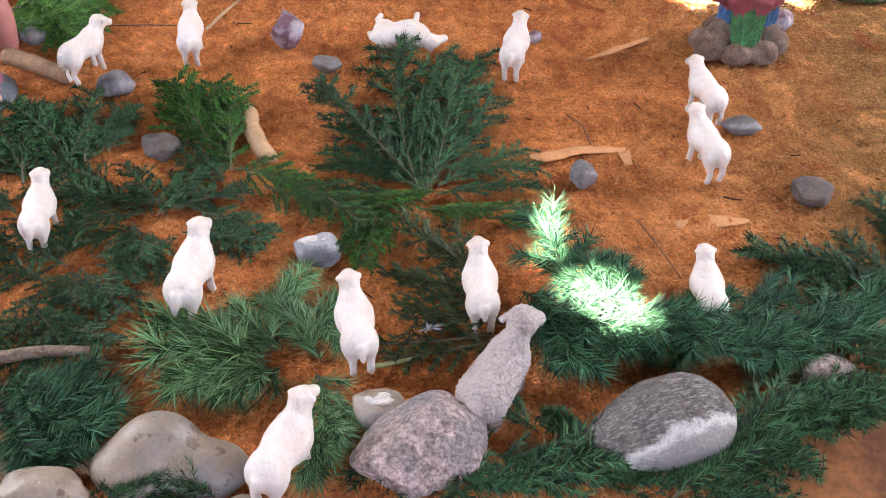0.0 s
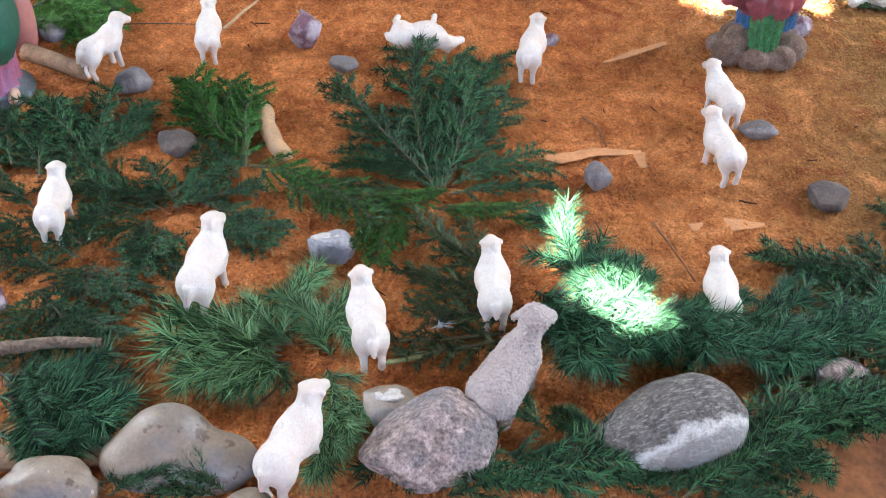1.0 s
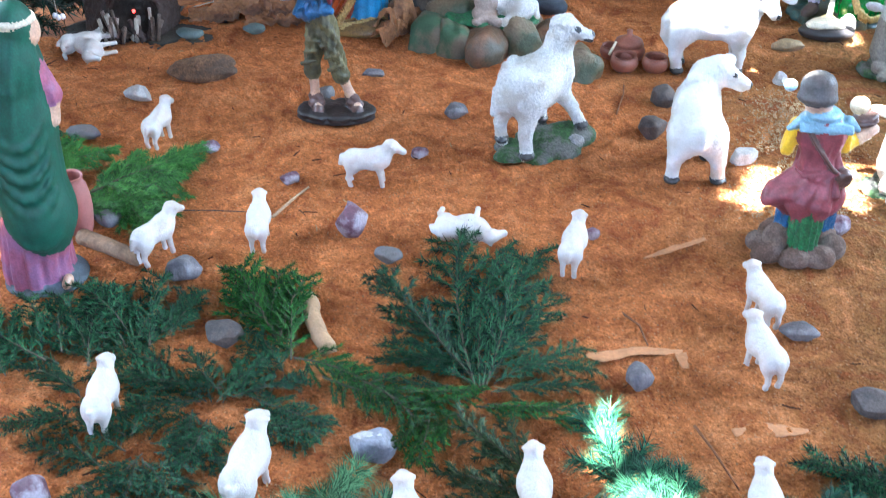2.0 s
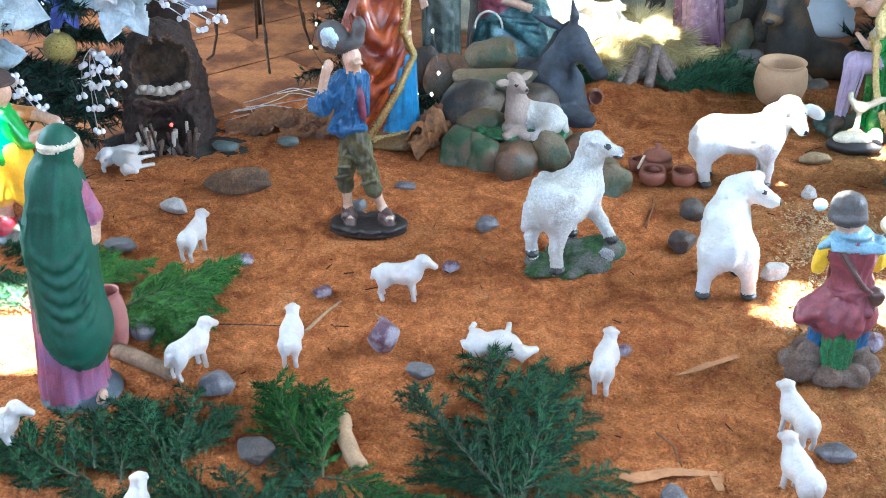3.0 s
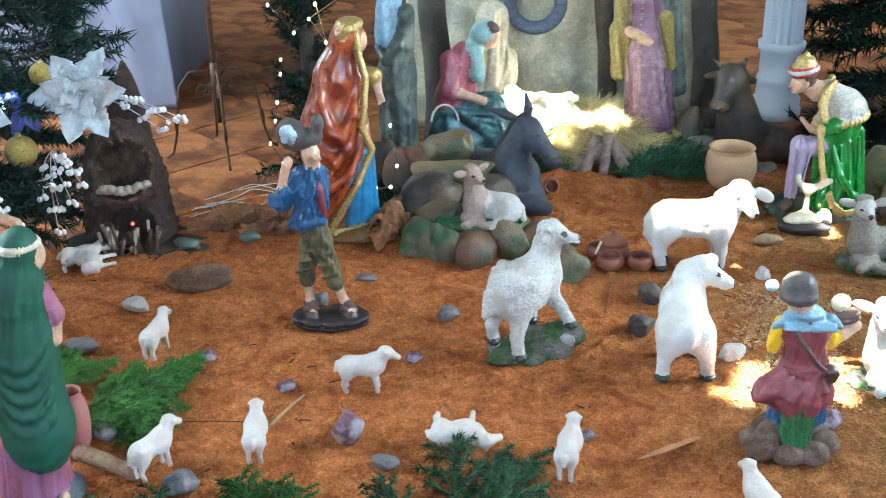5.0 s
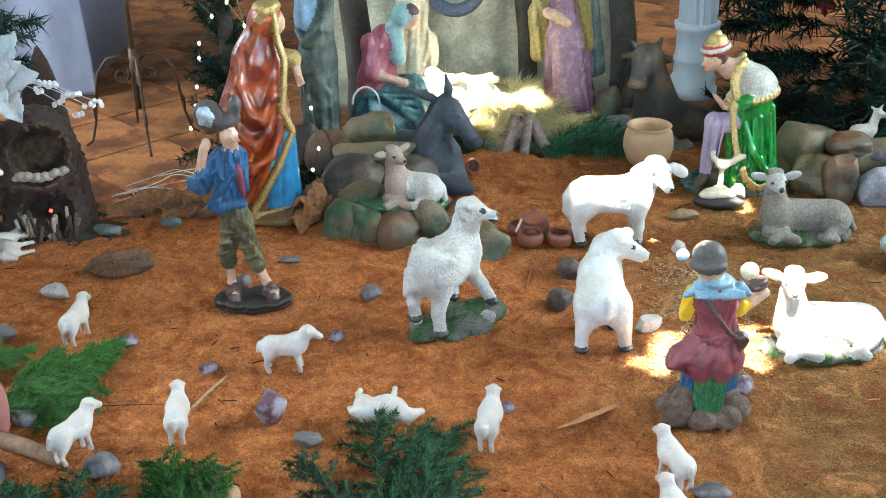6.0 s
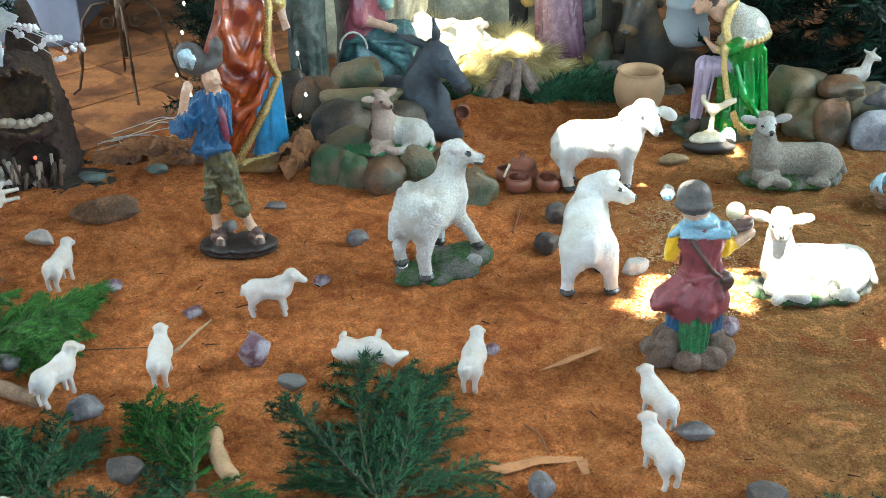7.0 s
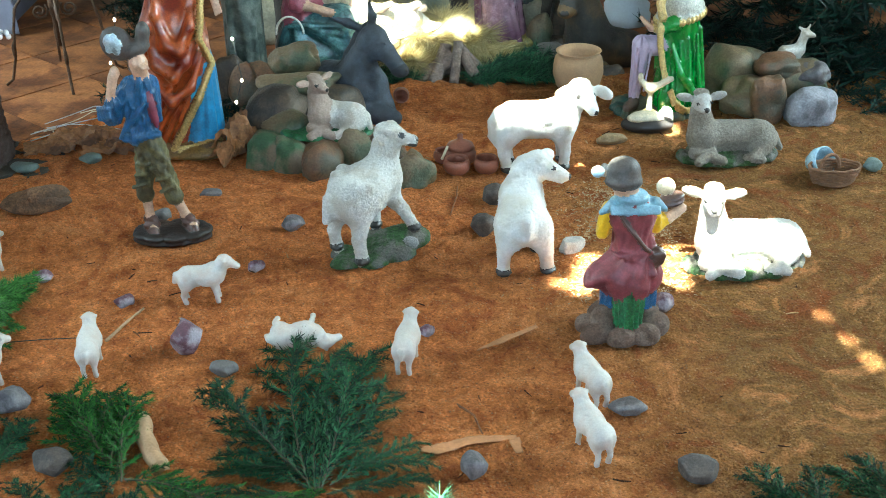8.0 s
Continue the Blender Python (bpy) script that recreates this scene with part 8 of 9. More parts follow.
branch("green garland heaped under the manger", "thick", [(0.22, 2.90, 0.36, 2.88), (0.28, 2.94, 0.42, 2.91), (0.34, 2.90, 0.48, 2.86), (0.36, 2.95, 0.50, 2.92), (0.42, 2.97, 0.54, 2.95), (0.25, 2.88, 0.33, 2.86), (0.40, 2.88, 0.47, 2.85), (0.30, 2.98, 0.44, 2.96), (-0.04, 2.92, 0.10, 2.90), (0.0, 2.95, 0.11, 2.93), (0.03, 2.90, 0.10, 2.88)], 2, 0.02)

# ---- the manger and its shelter ----
linen = tagged(link("white_linen", pebble(121, 0.135, 0.07, 0.045, 0.55, 5, 0.8), material("white_linen", (0.72, 0.70, 0.64), 0.9, 0.08, 40.0, 0.5)), "crumpled white linen spread over the hay", "cloth")
linen.location = (0.045, 3.06, 0.10)
hay = tagged(link("hay_heap", pebble(120, 0.20, 0.13, 0.10, 0.12), M_STRAW), "heap of pale yellow hay under the doll", "hay", kind="stuff")
hay.location = (0.11, 3.13, 0.03)
RH = random.Random(3)
for i in range(46):
    a, r = RH.uniform(0, math.tau), RH.uniform(0.45, 1.0)
    hx, hy = 0.10 + 0.18 * r * math.cos(a), 3.12 + 0.12 * r * math.sin(a)
    tuft = new("straw_tuft", RH.choice(KINDS["straw"][0]))
    tuft.parent = hay
    tuft.matrix_basis = Matrix.Translation((-0.11, -3.13, -0.03)) @ pose(hx, hy, 0.02 + 0.085 * math.sqrt(max(0, 1 - r * r)), RH.uniform(-12, 14), 0, RH.uniform(0, 360))

M_HUT = material("beige_canvas", (0.52, 0.485, 0.345), 0.9, 0.28, 9.0, 0.3, 120.0, second=(0.31, 0.30, 0.225), patch=5.0)
M_TRUNK = material("dark_trunk_bark", (0.038, 0.029, 0.023), 0.9, 0.35, 34.0, 1.0, 150.0, second=(0.065, 0.055, 0.040), patch=8.0)


def drape(name, x0, x1, y, z0, z1, waves, depth, mat, label, category, nx=90, nz=40, flare=0.0, seed=0):
    """A hanging cloth with folds, creases and a thickness."""
    bm = bmesh.new()
    rows = []
    for j in range(nz + 1):
        t = j / nz
        row = []
        for i in range(nx + 1):
            u = i / nx
            x = x0 + (x1 - x0) * u + flare * (u - 0.5) * (1 - t)
            f = math.sin(u * waves * math.tau + 0.7 * math.sin(u * 7 + seed)) * (1 - 0.45 * t) + 0.35 * math.sin(u * waves * 2.3 * math.tau + seed)
            v = Vector((x, y, z0 + (z1 - z0) * t))
            row.append(bm.verts.new(v + Vector((0, depth * f + 0.006 * noise.noise(v * 9) + 0.003 * noise.noise(v * 31), 0.004 * math.sin(u * 40) * (t < 0.03)))))
        rows.append(row)
    for a, b in zip(rows, rows[1:]):
        for i in range(nx):
            bm.faces.new((a[i], a[i + 1], b[i + 1], b[i]))
    r = bmesh.ops.extrude_face_region(bm, geom=list(bm.faces))
    bmesh.ops.translate(bm, verts=[v for v in r["geom"] if isinstance(v, bmesh.types.BMVert)], vec=(0, 0.003, 0))
    bmesh.ops.recalc_face_normals(bm, faces=list(bm.faces))
    return tagged(link(name, bm, mat), label, category)


drape("canvas_backdrop", -0.36, 0.56, 3.40, FLOOR_Z, 1.0, 3.5, 0.012, M_HUT, "grey-beige canvas hanging as the shelter's back", "canvas", seed=2)
statue("cream_cloth", [C((-0.055, 3.15, 0.05), (-0.040, 3.15, 0.32), 0.055, 0.040, 0, 0.02, (7, 0.009, 2.5, 0)), B((-0.040, 3.15, 0.345), (0.040, 0.034, 0.035), 0, 0.02), C((-0.02, 3.13, 0.06), (0.0, 3.14, 0.22), 0.040, 0.026, 0, 0.02, (5, 0.008, 4, 1)), C((-0.10, 3.13, 0.10), (-0.07, 3.13, 0.28), 0.028, 0.02, 0, 0.015)],
       [material("cream_cloth", (0.46, 0.42, 0.31), 0.9, 0.2, 60.0, 0.5)], Matrix.Translation((-0.055, 0.03, 0.04)), "creased cream cloth draped behind the seated figurine", "cloth", 0.004, 0.0025, 130.0, 0.02)
for x, y, r in ((-0.265, 3.27, 0.045), (0.525, 3.30, 0.040), (0.24, 3.36, 0.03)):
    pts = [(x + 0.012 * math.sin(i * 1.3), y + 0.01 * math.cos(i * 1.7), FLOOR_Z + 0.13 * i) for i in range(9)]
    tagged(link("post", tube(pts, r, 14, taper=0.8), M_TRUNK), "dark rough trunk holding up the shelter", "post", "posts of the shelter")
ring = tagged(link("wreath", tube([(0.075 * math.cos(a), 0, 0.075 * math.sin(a)) for a in [math.tau * i / 30 for i in range(31)]], 0.020, 10), material("slate_blue_tinsel", (0.10, 0.13, 0.19), 0.6, 0.35, 120.0, 0.9)), "slate-blue wreath hanging on the canvas", "wreath")
ring.location = (0.03, 3.355, 0.375)
tagged(link("paper_star", pebble(130, 0.035, 0.012, 0.032, 0.3, 4, 0.8), M_WHITE_STONE), "white crumpled ornament in the wreath", "ornament").location = (0.022, 3.335, 0.43)
rockbed = [(0.53, 3.12, 0.02, 0.05, 0.05, 0.045, M_GREY_PAPIER, 140), (0.49, 3.06, 0.02, 0.04, 0.035, 0.04, M_GREY_STONE, 141), (0.56, 3.22, 0.10, 0.05, 0.05, 0.11, M_GREY_PAPIER, 142), (0.64, 3.14, 0.02, 0.07, 0.05, 0.05, M_GREY_STONE, 143),
           (0.47, 3.15, 0.05, 0.04, 0.04, 0.07, M_OLIVE_PAPIER, 144), (0.62, 2.87, 0.01, 0.05, 0.035, 0.04, M_GREY_PAPIER, 145), (-0.335, 2.77, 0.06, 0.045, 0.045, 0.075, M_BROWN_PAPIER, 148), (-0.385, 2.83, 0.05, 0.05, 0.045, 0.085, M_GREY_PAPIER, 149), (-0.22, 2.95, 0.03, 0.06, 0.05, 0.06, M_GREY_PAPIER, 146), (-0.29, 2.86, 0.03, 0.06, 0.05, 0.07, M_BROWN_PAPIER, 147)]
for x, y, z, rx, ry, rz, mat, seed in rockbed:
    stone("painted grey-brown rock beside the shelter", x, y, rx, ry, rz, mat, seed, 0, 0.5, z, 0.2, name="rock", group="rocks by the shelter")
tagged(link("wire_hoop", tube([(-0.215 + 0.035 * math.cos(a), 2.80, 0.19 + 0.045 * math.sin(a)) for a in [math.pi * i / 16 for i in range(17)]], 0.003, 6), M_SILVER_LACE), "pale wire handle standing behind the rocks", "handle")

# ---- clay oven on its board ----
M_OVEN = material("dark_brown_oven_clay", (0.060, 0.034, 0.025), 0.9, 0.35, 34.0, 1.0, 170.0, second=(0.065, 0.042, 0.034), patch=9.0)
M_ALCOVE = material("sooty_clay", (0.045, 0.030, 0.021), 0.95, 0.4, 40.0, 0.6)
# Lighter ochre carries the lit look of the oven's mouth in its colour.
M_OVEN_LIT = material("ochre_fired_clay", (0.150, 0.085, 0.045), 0.9, 0.4, 40.0, 0.8, second=(0.05, 0.03, 0.022), patch=14.0)
oven = thing("oven", "dark brown model clay oven with arched mouth and fire below", "oven", pose(-0.972, 2.50, 0, 0, 0, 17) @ Matrix.Diagonal((0.78, 1, 0.88, 1)))
ov = new("body", skin("oven_body", [
    B((0, 0.0, 0.02), (0.135, 0.12, 0.16), 0, 0.02), B((0, 0.0, 0.19), (0.118, 0.105, 0.145), 0, 0.03), C((-0.10, 0, 0.0), (-0.10, 0, 0.16), 0.03, 0.028, 0, 0.03), C((0.10, 0, 0.0), (0.10, 0, 0.16), 0.03, 0.028, 0, 0.03),
    C((-0.09, -0.10, 0.158), (0.09, -0.10, 0.158), 0.016, 0.016, 0, 0.01),
    B((0, -0.075, 0.225), (0.086, 0.115, 0.078), 1, 0.0, cut=True), B((0.0, -0.11, 0.065), (0.082, 0.085, 0.060), 2, 0.0, cut=True)], [M_OVEN, M_OVEN_LIT, M_ALCOVE], 0.005, 0.0075, 105.0, 0.0))
ov.parent = oven
RO = random.Random(9)
M_LOAF = material("pale_crust", (0.40, 0.34, 0.27), 0.7, 0.2, 60.0, 0.4)
for i in range(13):
    lx = -0.066 + 0.132 * ((i * 5) % 13) / 12
    part("loaf", pebble(150 + i, 0.0150 * RO.uniform(0.85, 1.15), 0.0115, 0.0100, 0.2, 3), M_LOAF, oven, "small pale loaf").location = (lx, -0.112 - 0.006 * (i % 3) + 0.02 * abs(lx / 0.07), 0.178 + 0.006 * (i % 3))
for i in range(34):
    x, y = RO.uniform(-0.076, 0.076), RO.uniform(-0.135, -0.085)
    part("firewood", tube([(x, y, 0.010), (x + RO.uniform(-0.022, 0.022), y + RO.uniform(-0.015, 0.02), RO.uniform(0.02, 0.095))], RO.uniform(0.0045, 0.0085), 7), RO.choice([M_BARK, M_LOG, M_LOAF, M_OVEN]), oven)
part("ember", pebble(170, 0.005, 0.005, 0.005, 0.1, 2), glow("red_ember", (1.0, 0.02, 0.015), 0.5), oven, "small red glowing bulb").location = (0.012, -0.118, 0.088)
stone("tall dark brown rock behind the oven", -1.045, 2.78, 0.052, 0.045, 0.175, M_OVEN, 172, 0, 0.6, 0.19, 0.25, name="rock")
tagged(link("board", pebble(171, 0.20, 0.14, 0.012, 0.25, 5, 0.8), M_TRUNK), "rough dark board under the oven", "board").matrix_basis = pose(-0.95, 2.49, -0.008)

# ---- cloth-covered table and the iron stand ----
M_CLOTH = material("lavender_white_cloth", (0.235, 0.25, 0.33), 0.85, 0.08, 14.0, 0.2, 200.0)
table = thing("table", "table covered to the floor by a pale lavender cloth", "table", pose(0, 0, 0))
for nm, args in (("front_cloth", (-2.28, -1.19, 3.62, FLOOR_Z + 0.004, 0.72, 3, 0.014)),):
    cl = drape(nm, *args, M_CLOTH, "", "", 140, 40, 0.06, seed=4)
    cl.parent = table
part("tabletop", box(-2.26, -1.21, 3.63, 4.3, 0.715, 0.735, bevel=0.006), M_CLOTH, table)
part("side_cloth", box(-1.225, -1.215, 3.65, 4.28, FLOOR_Z + 0.004, 0.714, bevel=0.002), M_CLOTH, table)

M_IRON = material("rusty_wrought_iron", (0.10, 0.055, 0.032), 0.6, 0.35, 70.0, 0.4, metal=0.5)
stand = thing("iron_stand", "rusty wrought-iron stand with scrolled feet", "stand", pose(-0.905, 3.17, FLOOR_Z))
part("pole", tube([(0, 0, 0.10), (0, 0, 0.5), (0, 0, 1.1)], 0.007, 12), M_IRON, stand)
part("collar", lathe([(0.001, 0.19), (0.013, 0.19), (0.015, 0.22), (0.013, 0.28), (0.001, 0.28)], 16), M_IRON, stand)
for k in range(4):
    a = radians(20 + 90 * k)
    c, s = math.cos(a), math.sin(a)
    prof = [(0.012, 0.24), (0.035, 0.262), (0.075, 0.258), (0.105, 0.22), (0.118, 0.16), (0.128, 0.08), (0.145, 0.02), (0.165, 0.006)]
    curl = [(0.012 + 0.028 + 0.024 * (1 - t * 0.75) * math.cos(5.2 * t * 1.9 + 2.4), 0.205 + 0.024 * (1 - t * 0.75) * math.sin(5.2 * t * 1.9 + 2.4)) for t in [i / 16 for i in range(17)]]
    leg = part("leg", tube([(r * c, r * s, z) for r, z in prof], 0.0042, 8), M_IRON, stand)
    part("scroll", tube([(r * c, r * s, z) for r, z in curl], 0.0034, 7), M_IRON, leg)
    part("leaf", pebble(180 + k, 0.006, 0.006, 0.026, 0.1, 2), M_IRON, leg).location = (0.128 * c, 0.128 * s, 0.10)

# ---- white column ----
M_COLUMN = material("white_painted_plaster", (0.50, 0.54, 0.56), 0.6, 0.06, 20.0, 0.1, 160.0)
col = thing("column", "white painted plaster column with fluted shaft", "column", pose(0.805, 3.53, FLOOR_Z))
part("base", lathe([(0.001, 0.0), (0.078, 0.0), (0.078, 0.028), (0.072, 0.034), (0.074, 0.060), (0.067, 0.068), (0.065, 0.11), (0.069, 0.116), (0.069, 0.128), (0.064, 0.134), (0.062, 0.21), (0.070, 0.216), (0.073, 0.24), (0.001, 0.245)], 48), M_COLUMN, col)
bmf = bmesh.new()
prev = None
for z in (0.24, 0.5, 0.9):
    ringv = [bmf.verts.new(((0.058 + 0.004 * math.cos(16 * math.tau * i / 128)) * math.cos(math.tau * i / 128), (0.058 + 0.004 * math.cos(16 * math.tau * i / 128)) * math.sin(math.tau * i / 128), z)) for i in range(128)]
    if prev:
        for i in range(128):
            bmf.faces.new((prev[i], prev[(i + 1) % 128], ringv[(i + 1) % 128], ringv[i]))
    prev = ringv
bmf.faces.new(prev)
part("shaft", bmf, M_COLUMN, col)

# ---- trees, ornaments and lights ----


def fir(name, label, x, y, base, top, radius, n, seed, scale=1.0, face=None):
    """An artificial tree: trunk and tiers of drooping tips, each tip a part."""
    th = thing(name, label, "tree", pose(x, y, FLOOR_Z))
    part("trunk", tube([(0, 0, 0), (0, 0, top * 0.6), (0, 0, top)], 0.03, 10, taper=0.3), M_TRUNK, th)
    rnd = random.Random(seed)
    for i in range(n):
        t = (i + rnd.random()) / n
        z = base + (top - base) * t
        r = radius * (1 - 0.75 * t)
        a = i * 2.399 + rnd.uniform(-0.3, 0.3)
        if face is not None and math.cos(a - radians(face)) < -0.35:
            continue
        rr = r * rnd.uniform(0.45, 0.85)
        ex, ey = x + (rr + 0.2) * math.cos(a), y + (rr + 0.2) * math.sin(a)
        if x < 0 and ex > -1.08 and (z < 0.42 or ex > -0.96):
            rr = max(0.0, 0.32 / max(0.2, math.cos(a)) - 0.21)
            if rr > r:
                continue
        if x > 0 and ex < (1.10 if ey < 3.0 else 0.98):
            continue
        ob = new("tip", rnd.choice(KINDS["tree"][0]))
        ob.parent = th
        ob.matrix_basis = pose(rr * math.cos(a), rr * math.sin(a), z + 0.1 * (1 - rr / max(r, 0.01)), rnd.uniform(-25, 8), rnd.uniform(-25, 25), math.degrees(a) - 90) @ Matrix.Scale(scale * rnd.uniform(0.8, 1.25), 4)
    return th


fir("christmas_tree", "dark green artificial tree hung with white flowers and baubles", -1.40, 2.44, 0.04, 1.20, 0.48, 340, 2, 0.95, -60)
fir("christmas_tree", "dark green artificial tree with red flowers", 1.56, 3.50, 0.0, 1.4, 0.80, 420, 5, 1.60, -110)
# Some garland belongs here; extra rows stand in for the dark floor's shade.
branch("dark garland lying on the tiled floor", "tree", [(1.15, 2.86, 1.32, 2.78), (1.12, 2.95, 1.30, 2.95), (1.2, 3.05, 1.42, 3.0), (1.05, 2.88, 1.2, 2.84), (1.3, 2.75, 1.5, 2.7), (1.25, 2.9, 1.45, 2.85), (1.35, 3.0, 1.55, 2.95), (1.0, 2.95, 1.14, 2.92), (1.15, 2.72, 1.30, 2.66), (1.2, 2.6, 1.4, 2.58), (0.98, 3.05, 1.15, 3.02), (0.95, 3.15, 1.12, 3.18), (1.1, 3.2, 1.28, 3.22), (1.2, 3.3, 1.4, 3.26), (0.92, 3.28, 1.1, 3.34), (1.25, 3.12, 1.45, 3.15), (1.0, 2.85, 1.15, 2.80), (1.4, 3.2, 1.6, 3.18), (1.35, 2.85, 1.55, 2.82)], 2, -0.01)
RF = random.Random(44)
rows = []
for i in range(22):
    gx, gy, ga = RF.uniform(1.0, 1.65), RF.uniform(2.95, 3.6), RF.uniform(0, math.tau)
    rows.append((gx, gy, gx + 0.2 * math.cos(ga), gy + 0.2 * math.sin(ga)))
branch("heap of dark garland under the tree", "tree", rows, 2, 0.0, pitch=(-2, 22))
# upright garland round a post behind the orange cape
gp = thing("garland_post", "post wound with dark green garland and small lights", "post", pose(-0.575, 2.87, FLOOR_Z))
part("pole", tube([(0, 0, 0), (0, 0, 0.6), (0, 0, 1.2)], 0.02, 10), M_TRUNK, gp)
RG = random.Random(12)
for i in range(100):
    a = i * 2.4
    tip = new("tip", RG.choice(KINDS["tree"][0]))
    tip.parent = gp
    tip.matrix_basis = pose(0.01 * math.cos(a), 0.01 * math.sin(a), 0.02 + 0.0105 * i, RG.uniform(-10, 60), 0, math.degrees(a)) @ Matrix.Scale(RG.uniform(0.45, 0.78), 4)
for x, y, z in ((-0.36, 2.66, 0.0), (-0.33, 2.72, 0.02), (-0.56, 2.68, 0.0), (-0.60, 2.74, 0.0)):
    branch("small dark sprigs at the robed figure's feet", "tree", [(x, y, x + 0.1, y + 0.05), (x, y, x - 0.05, y + 0.12), (x, y, x + 0.03, y + 0.13)], 2, z)

M_PETAL = material("white_glitter_fabric", (0.50, 0.56, 0.57), 0.5, 0.12, 160.0, 0.6, 420.0)
M_PETAL_RED = material("red_fabric_petal", (0.42, 0.02, 0.03), 0.6, 0.25, 60.0, 0.4)
M_STAMEN = material("silver_beads", (0.6, 0.6, 0.58), 0.35, 0.2, 200.0, 0.3, metal=0.3)


def petal(length, width, cup, seed):
    """A broad fabric petal with a toothed edge, a midrib and ruffles."""
    bm = bmesh.new()
    rows = []
    n = 16
    for j in range(n + 1):
        t = j / n
        w = width * max(0.03, math.sin(math.pi * (0.05 + 0.93 * t) ** 0.85)) ** 0.55 * (1.0 if j % 2 else 0.82)
        rows.append([bm.verts.new((w * u, length * t + (0.06 * length * (1 - abs(u)) if j == n else 0) - 0.05 * length * abs(u) * (j % 2), cup * math.sin(t * 2.6) + 0.22 * w * abs(u) ** 1.3 - 0.02 * length * (u == 0) + 0.15 * width * math.sin(j * 1.3 + u * 4 + seed) * abs(u))) for u in (-1, -0.66, -0.33, 0, 0.33, 0.66, 1)])
    for a, b in zip(rows, rows[1:]):
        for k in range(6):
            bm.faces.new((a[k], a[k + 1], b[k + 1], b[k]))
    r = bmesh.ops.extrude_face_region(bm, geom=list(bm.faces))
    bmesh.ops.translate(bm, verts=[v for v in r["geom"] if isinstance(v, bmesh.types.BMVert)], vec=(0, 0, 0.0012))
    bmesh.ops.recalc_face_normals(bm, faces=list(bm.faces))
    return bm


def poinsettia(m, r, mat, label, seed):
    fl = thing("poinsettia", label, "flower", m)
    rnd = random.Random(seed)
    for tier, (n, f, cup) in enumerate(((6, 1.0, 0.05), (5, 0.74, 0.12), (4, 0.48, 0.2))):
        for i in range(n):
            pt = part("petal", petal(r * f * rnd.uniform(0.85, 1.12), r * f * 0.34, r * cup, seed + i), mat, fl)
            pt.matrix_basis = pose(0, 0, 0.007 * tier, rnd.uniform(-16, 16) + 14 * tier, rnd.uniform(-22, 22), 360 / n * i + 25 * tier + rnd.uniform(-12, 12))
    for i in range(7):
        part("stamen", pebble(seed + i, 0.004, 0.004, 0.005, 0.1, 2), M_STAMEN, fl).location = (0.010 * math.cos(i * 0.9), 0.010 * math.sin(i * 0.9), 0.024 + 0.002 * i)
    return fl


poinsettia(pose(-1.185, 2.10, 0.455, 62, -14, 4), 0.150, M_PETAL, "large white glittering fabric poinsettia on the tree", 200)
poinsettia(pose(-1.195, 2.09, 0.345, 70, -20, 10), 0.115, M_PETAL, "white sparkling fabric flower below a larger one", 210)
poinsettia(pose(-0.925, 2.19, 0.450, 66, 16, -6), 0.098, M_PETAL, "white fabric poinsettia with silver centre above the oven", 220)
for i, (x, y, z) in enumerate(((1.11, 3.32, 0.33), (1.16, 3.34, 0.37), (1.07, 3.33, 0.36))):
    poinsettia(pose(x, y, z, 66, 8 * i, 0), 0.060, M_PETAL_RED, "red fabric poinsettia on the dark tree", 230 + 10 * i)
M_BAUBLE = material("gold_glitter", (0.55, 0.42, 0.13), 0.3, 0.25, 240.0, 0.7, 420.0, metal=0.8)
for x, y, z, r in ((-1.071, 2.19, 0.328, 0.034), (-1.03, 2.26, 0.475, 0.024), (-1.14, 2.24, 0.50, 0.022)):
    bb = tagged(link("bauble", lathe([(0.001, -r), *[(r * math.cos(a), r * math.sin(a)) for a in [radians(-85 + 10 * i) for i in range(18)]], (0.001, r)], 36), M_BAUBLE), "gold glitter bauble hanging on the tree", "bauble", "baubles on the tree")
    bb.location = (x, y, z)
    part("cap", lathe([(0.001, r * 0.96), (0.007, r * 0.96), (0.007, r * 1.2), (0.001, r * 1.22)], 12), M_GOLD, bb)
M_WIRE = material("silver_wire", (0.5, 0.52, 0.54), 0.35, 0.1, metal=0.7)
M_BERRY = material("white_beads", (0.74, 0.74, 0.76), 0.35, 0.06)


def berry_spray(root, tips, seed, label):
    """Silver wires with pairs of white beads."""
    th = thing("berry_spray", label, "ornament", pose(*root))
    rnd = random.Random(seed)
    for tx, ty, tz in tips:
        d = Vector((tx, ty, tz)) - Vector(root)
        pts = [d * t + Vector((0, -0.015, 0.02)) * math.sin(t * math.pi) for t in [i / 8 for i in range(9)]]
        st = part("wire", tube([tuple(p) for p in pts], 0.0011, 5), M_WIRE, th)
        for k in (4, 6, 8):
            for s in (-1, 1, 0.2):
                bb = new("bead", BEAD)
                bb.parent = st
                bb.location = pts[k] + Vector((0.008 * s + rnd.uniform(-0.003, 0.003), rnd.uniform(-0.004, 0.004), rnd.uniform(-0.005, 0.005)))
    return th


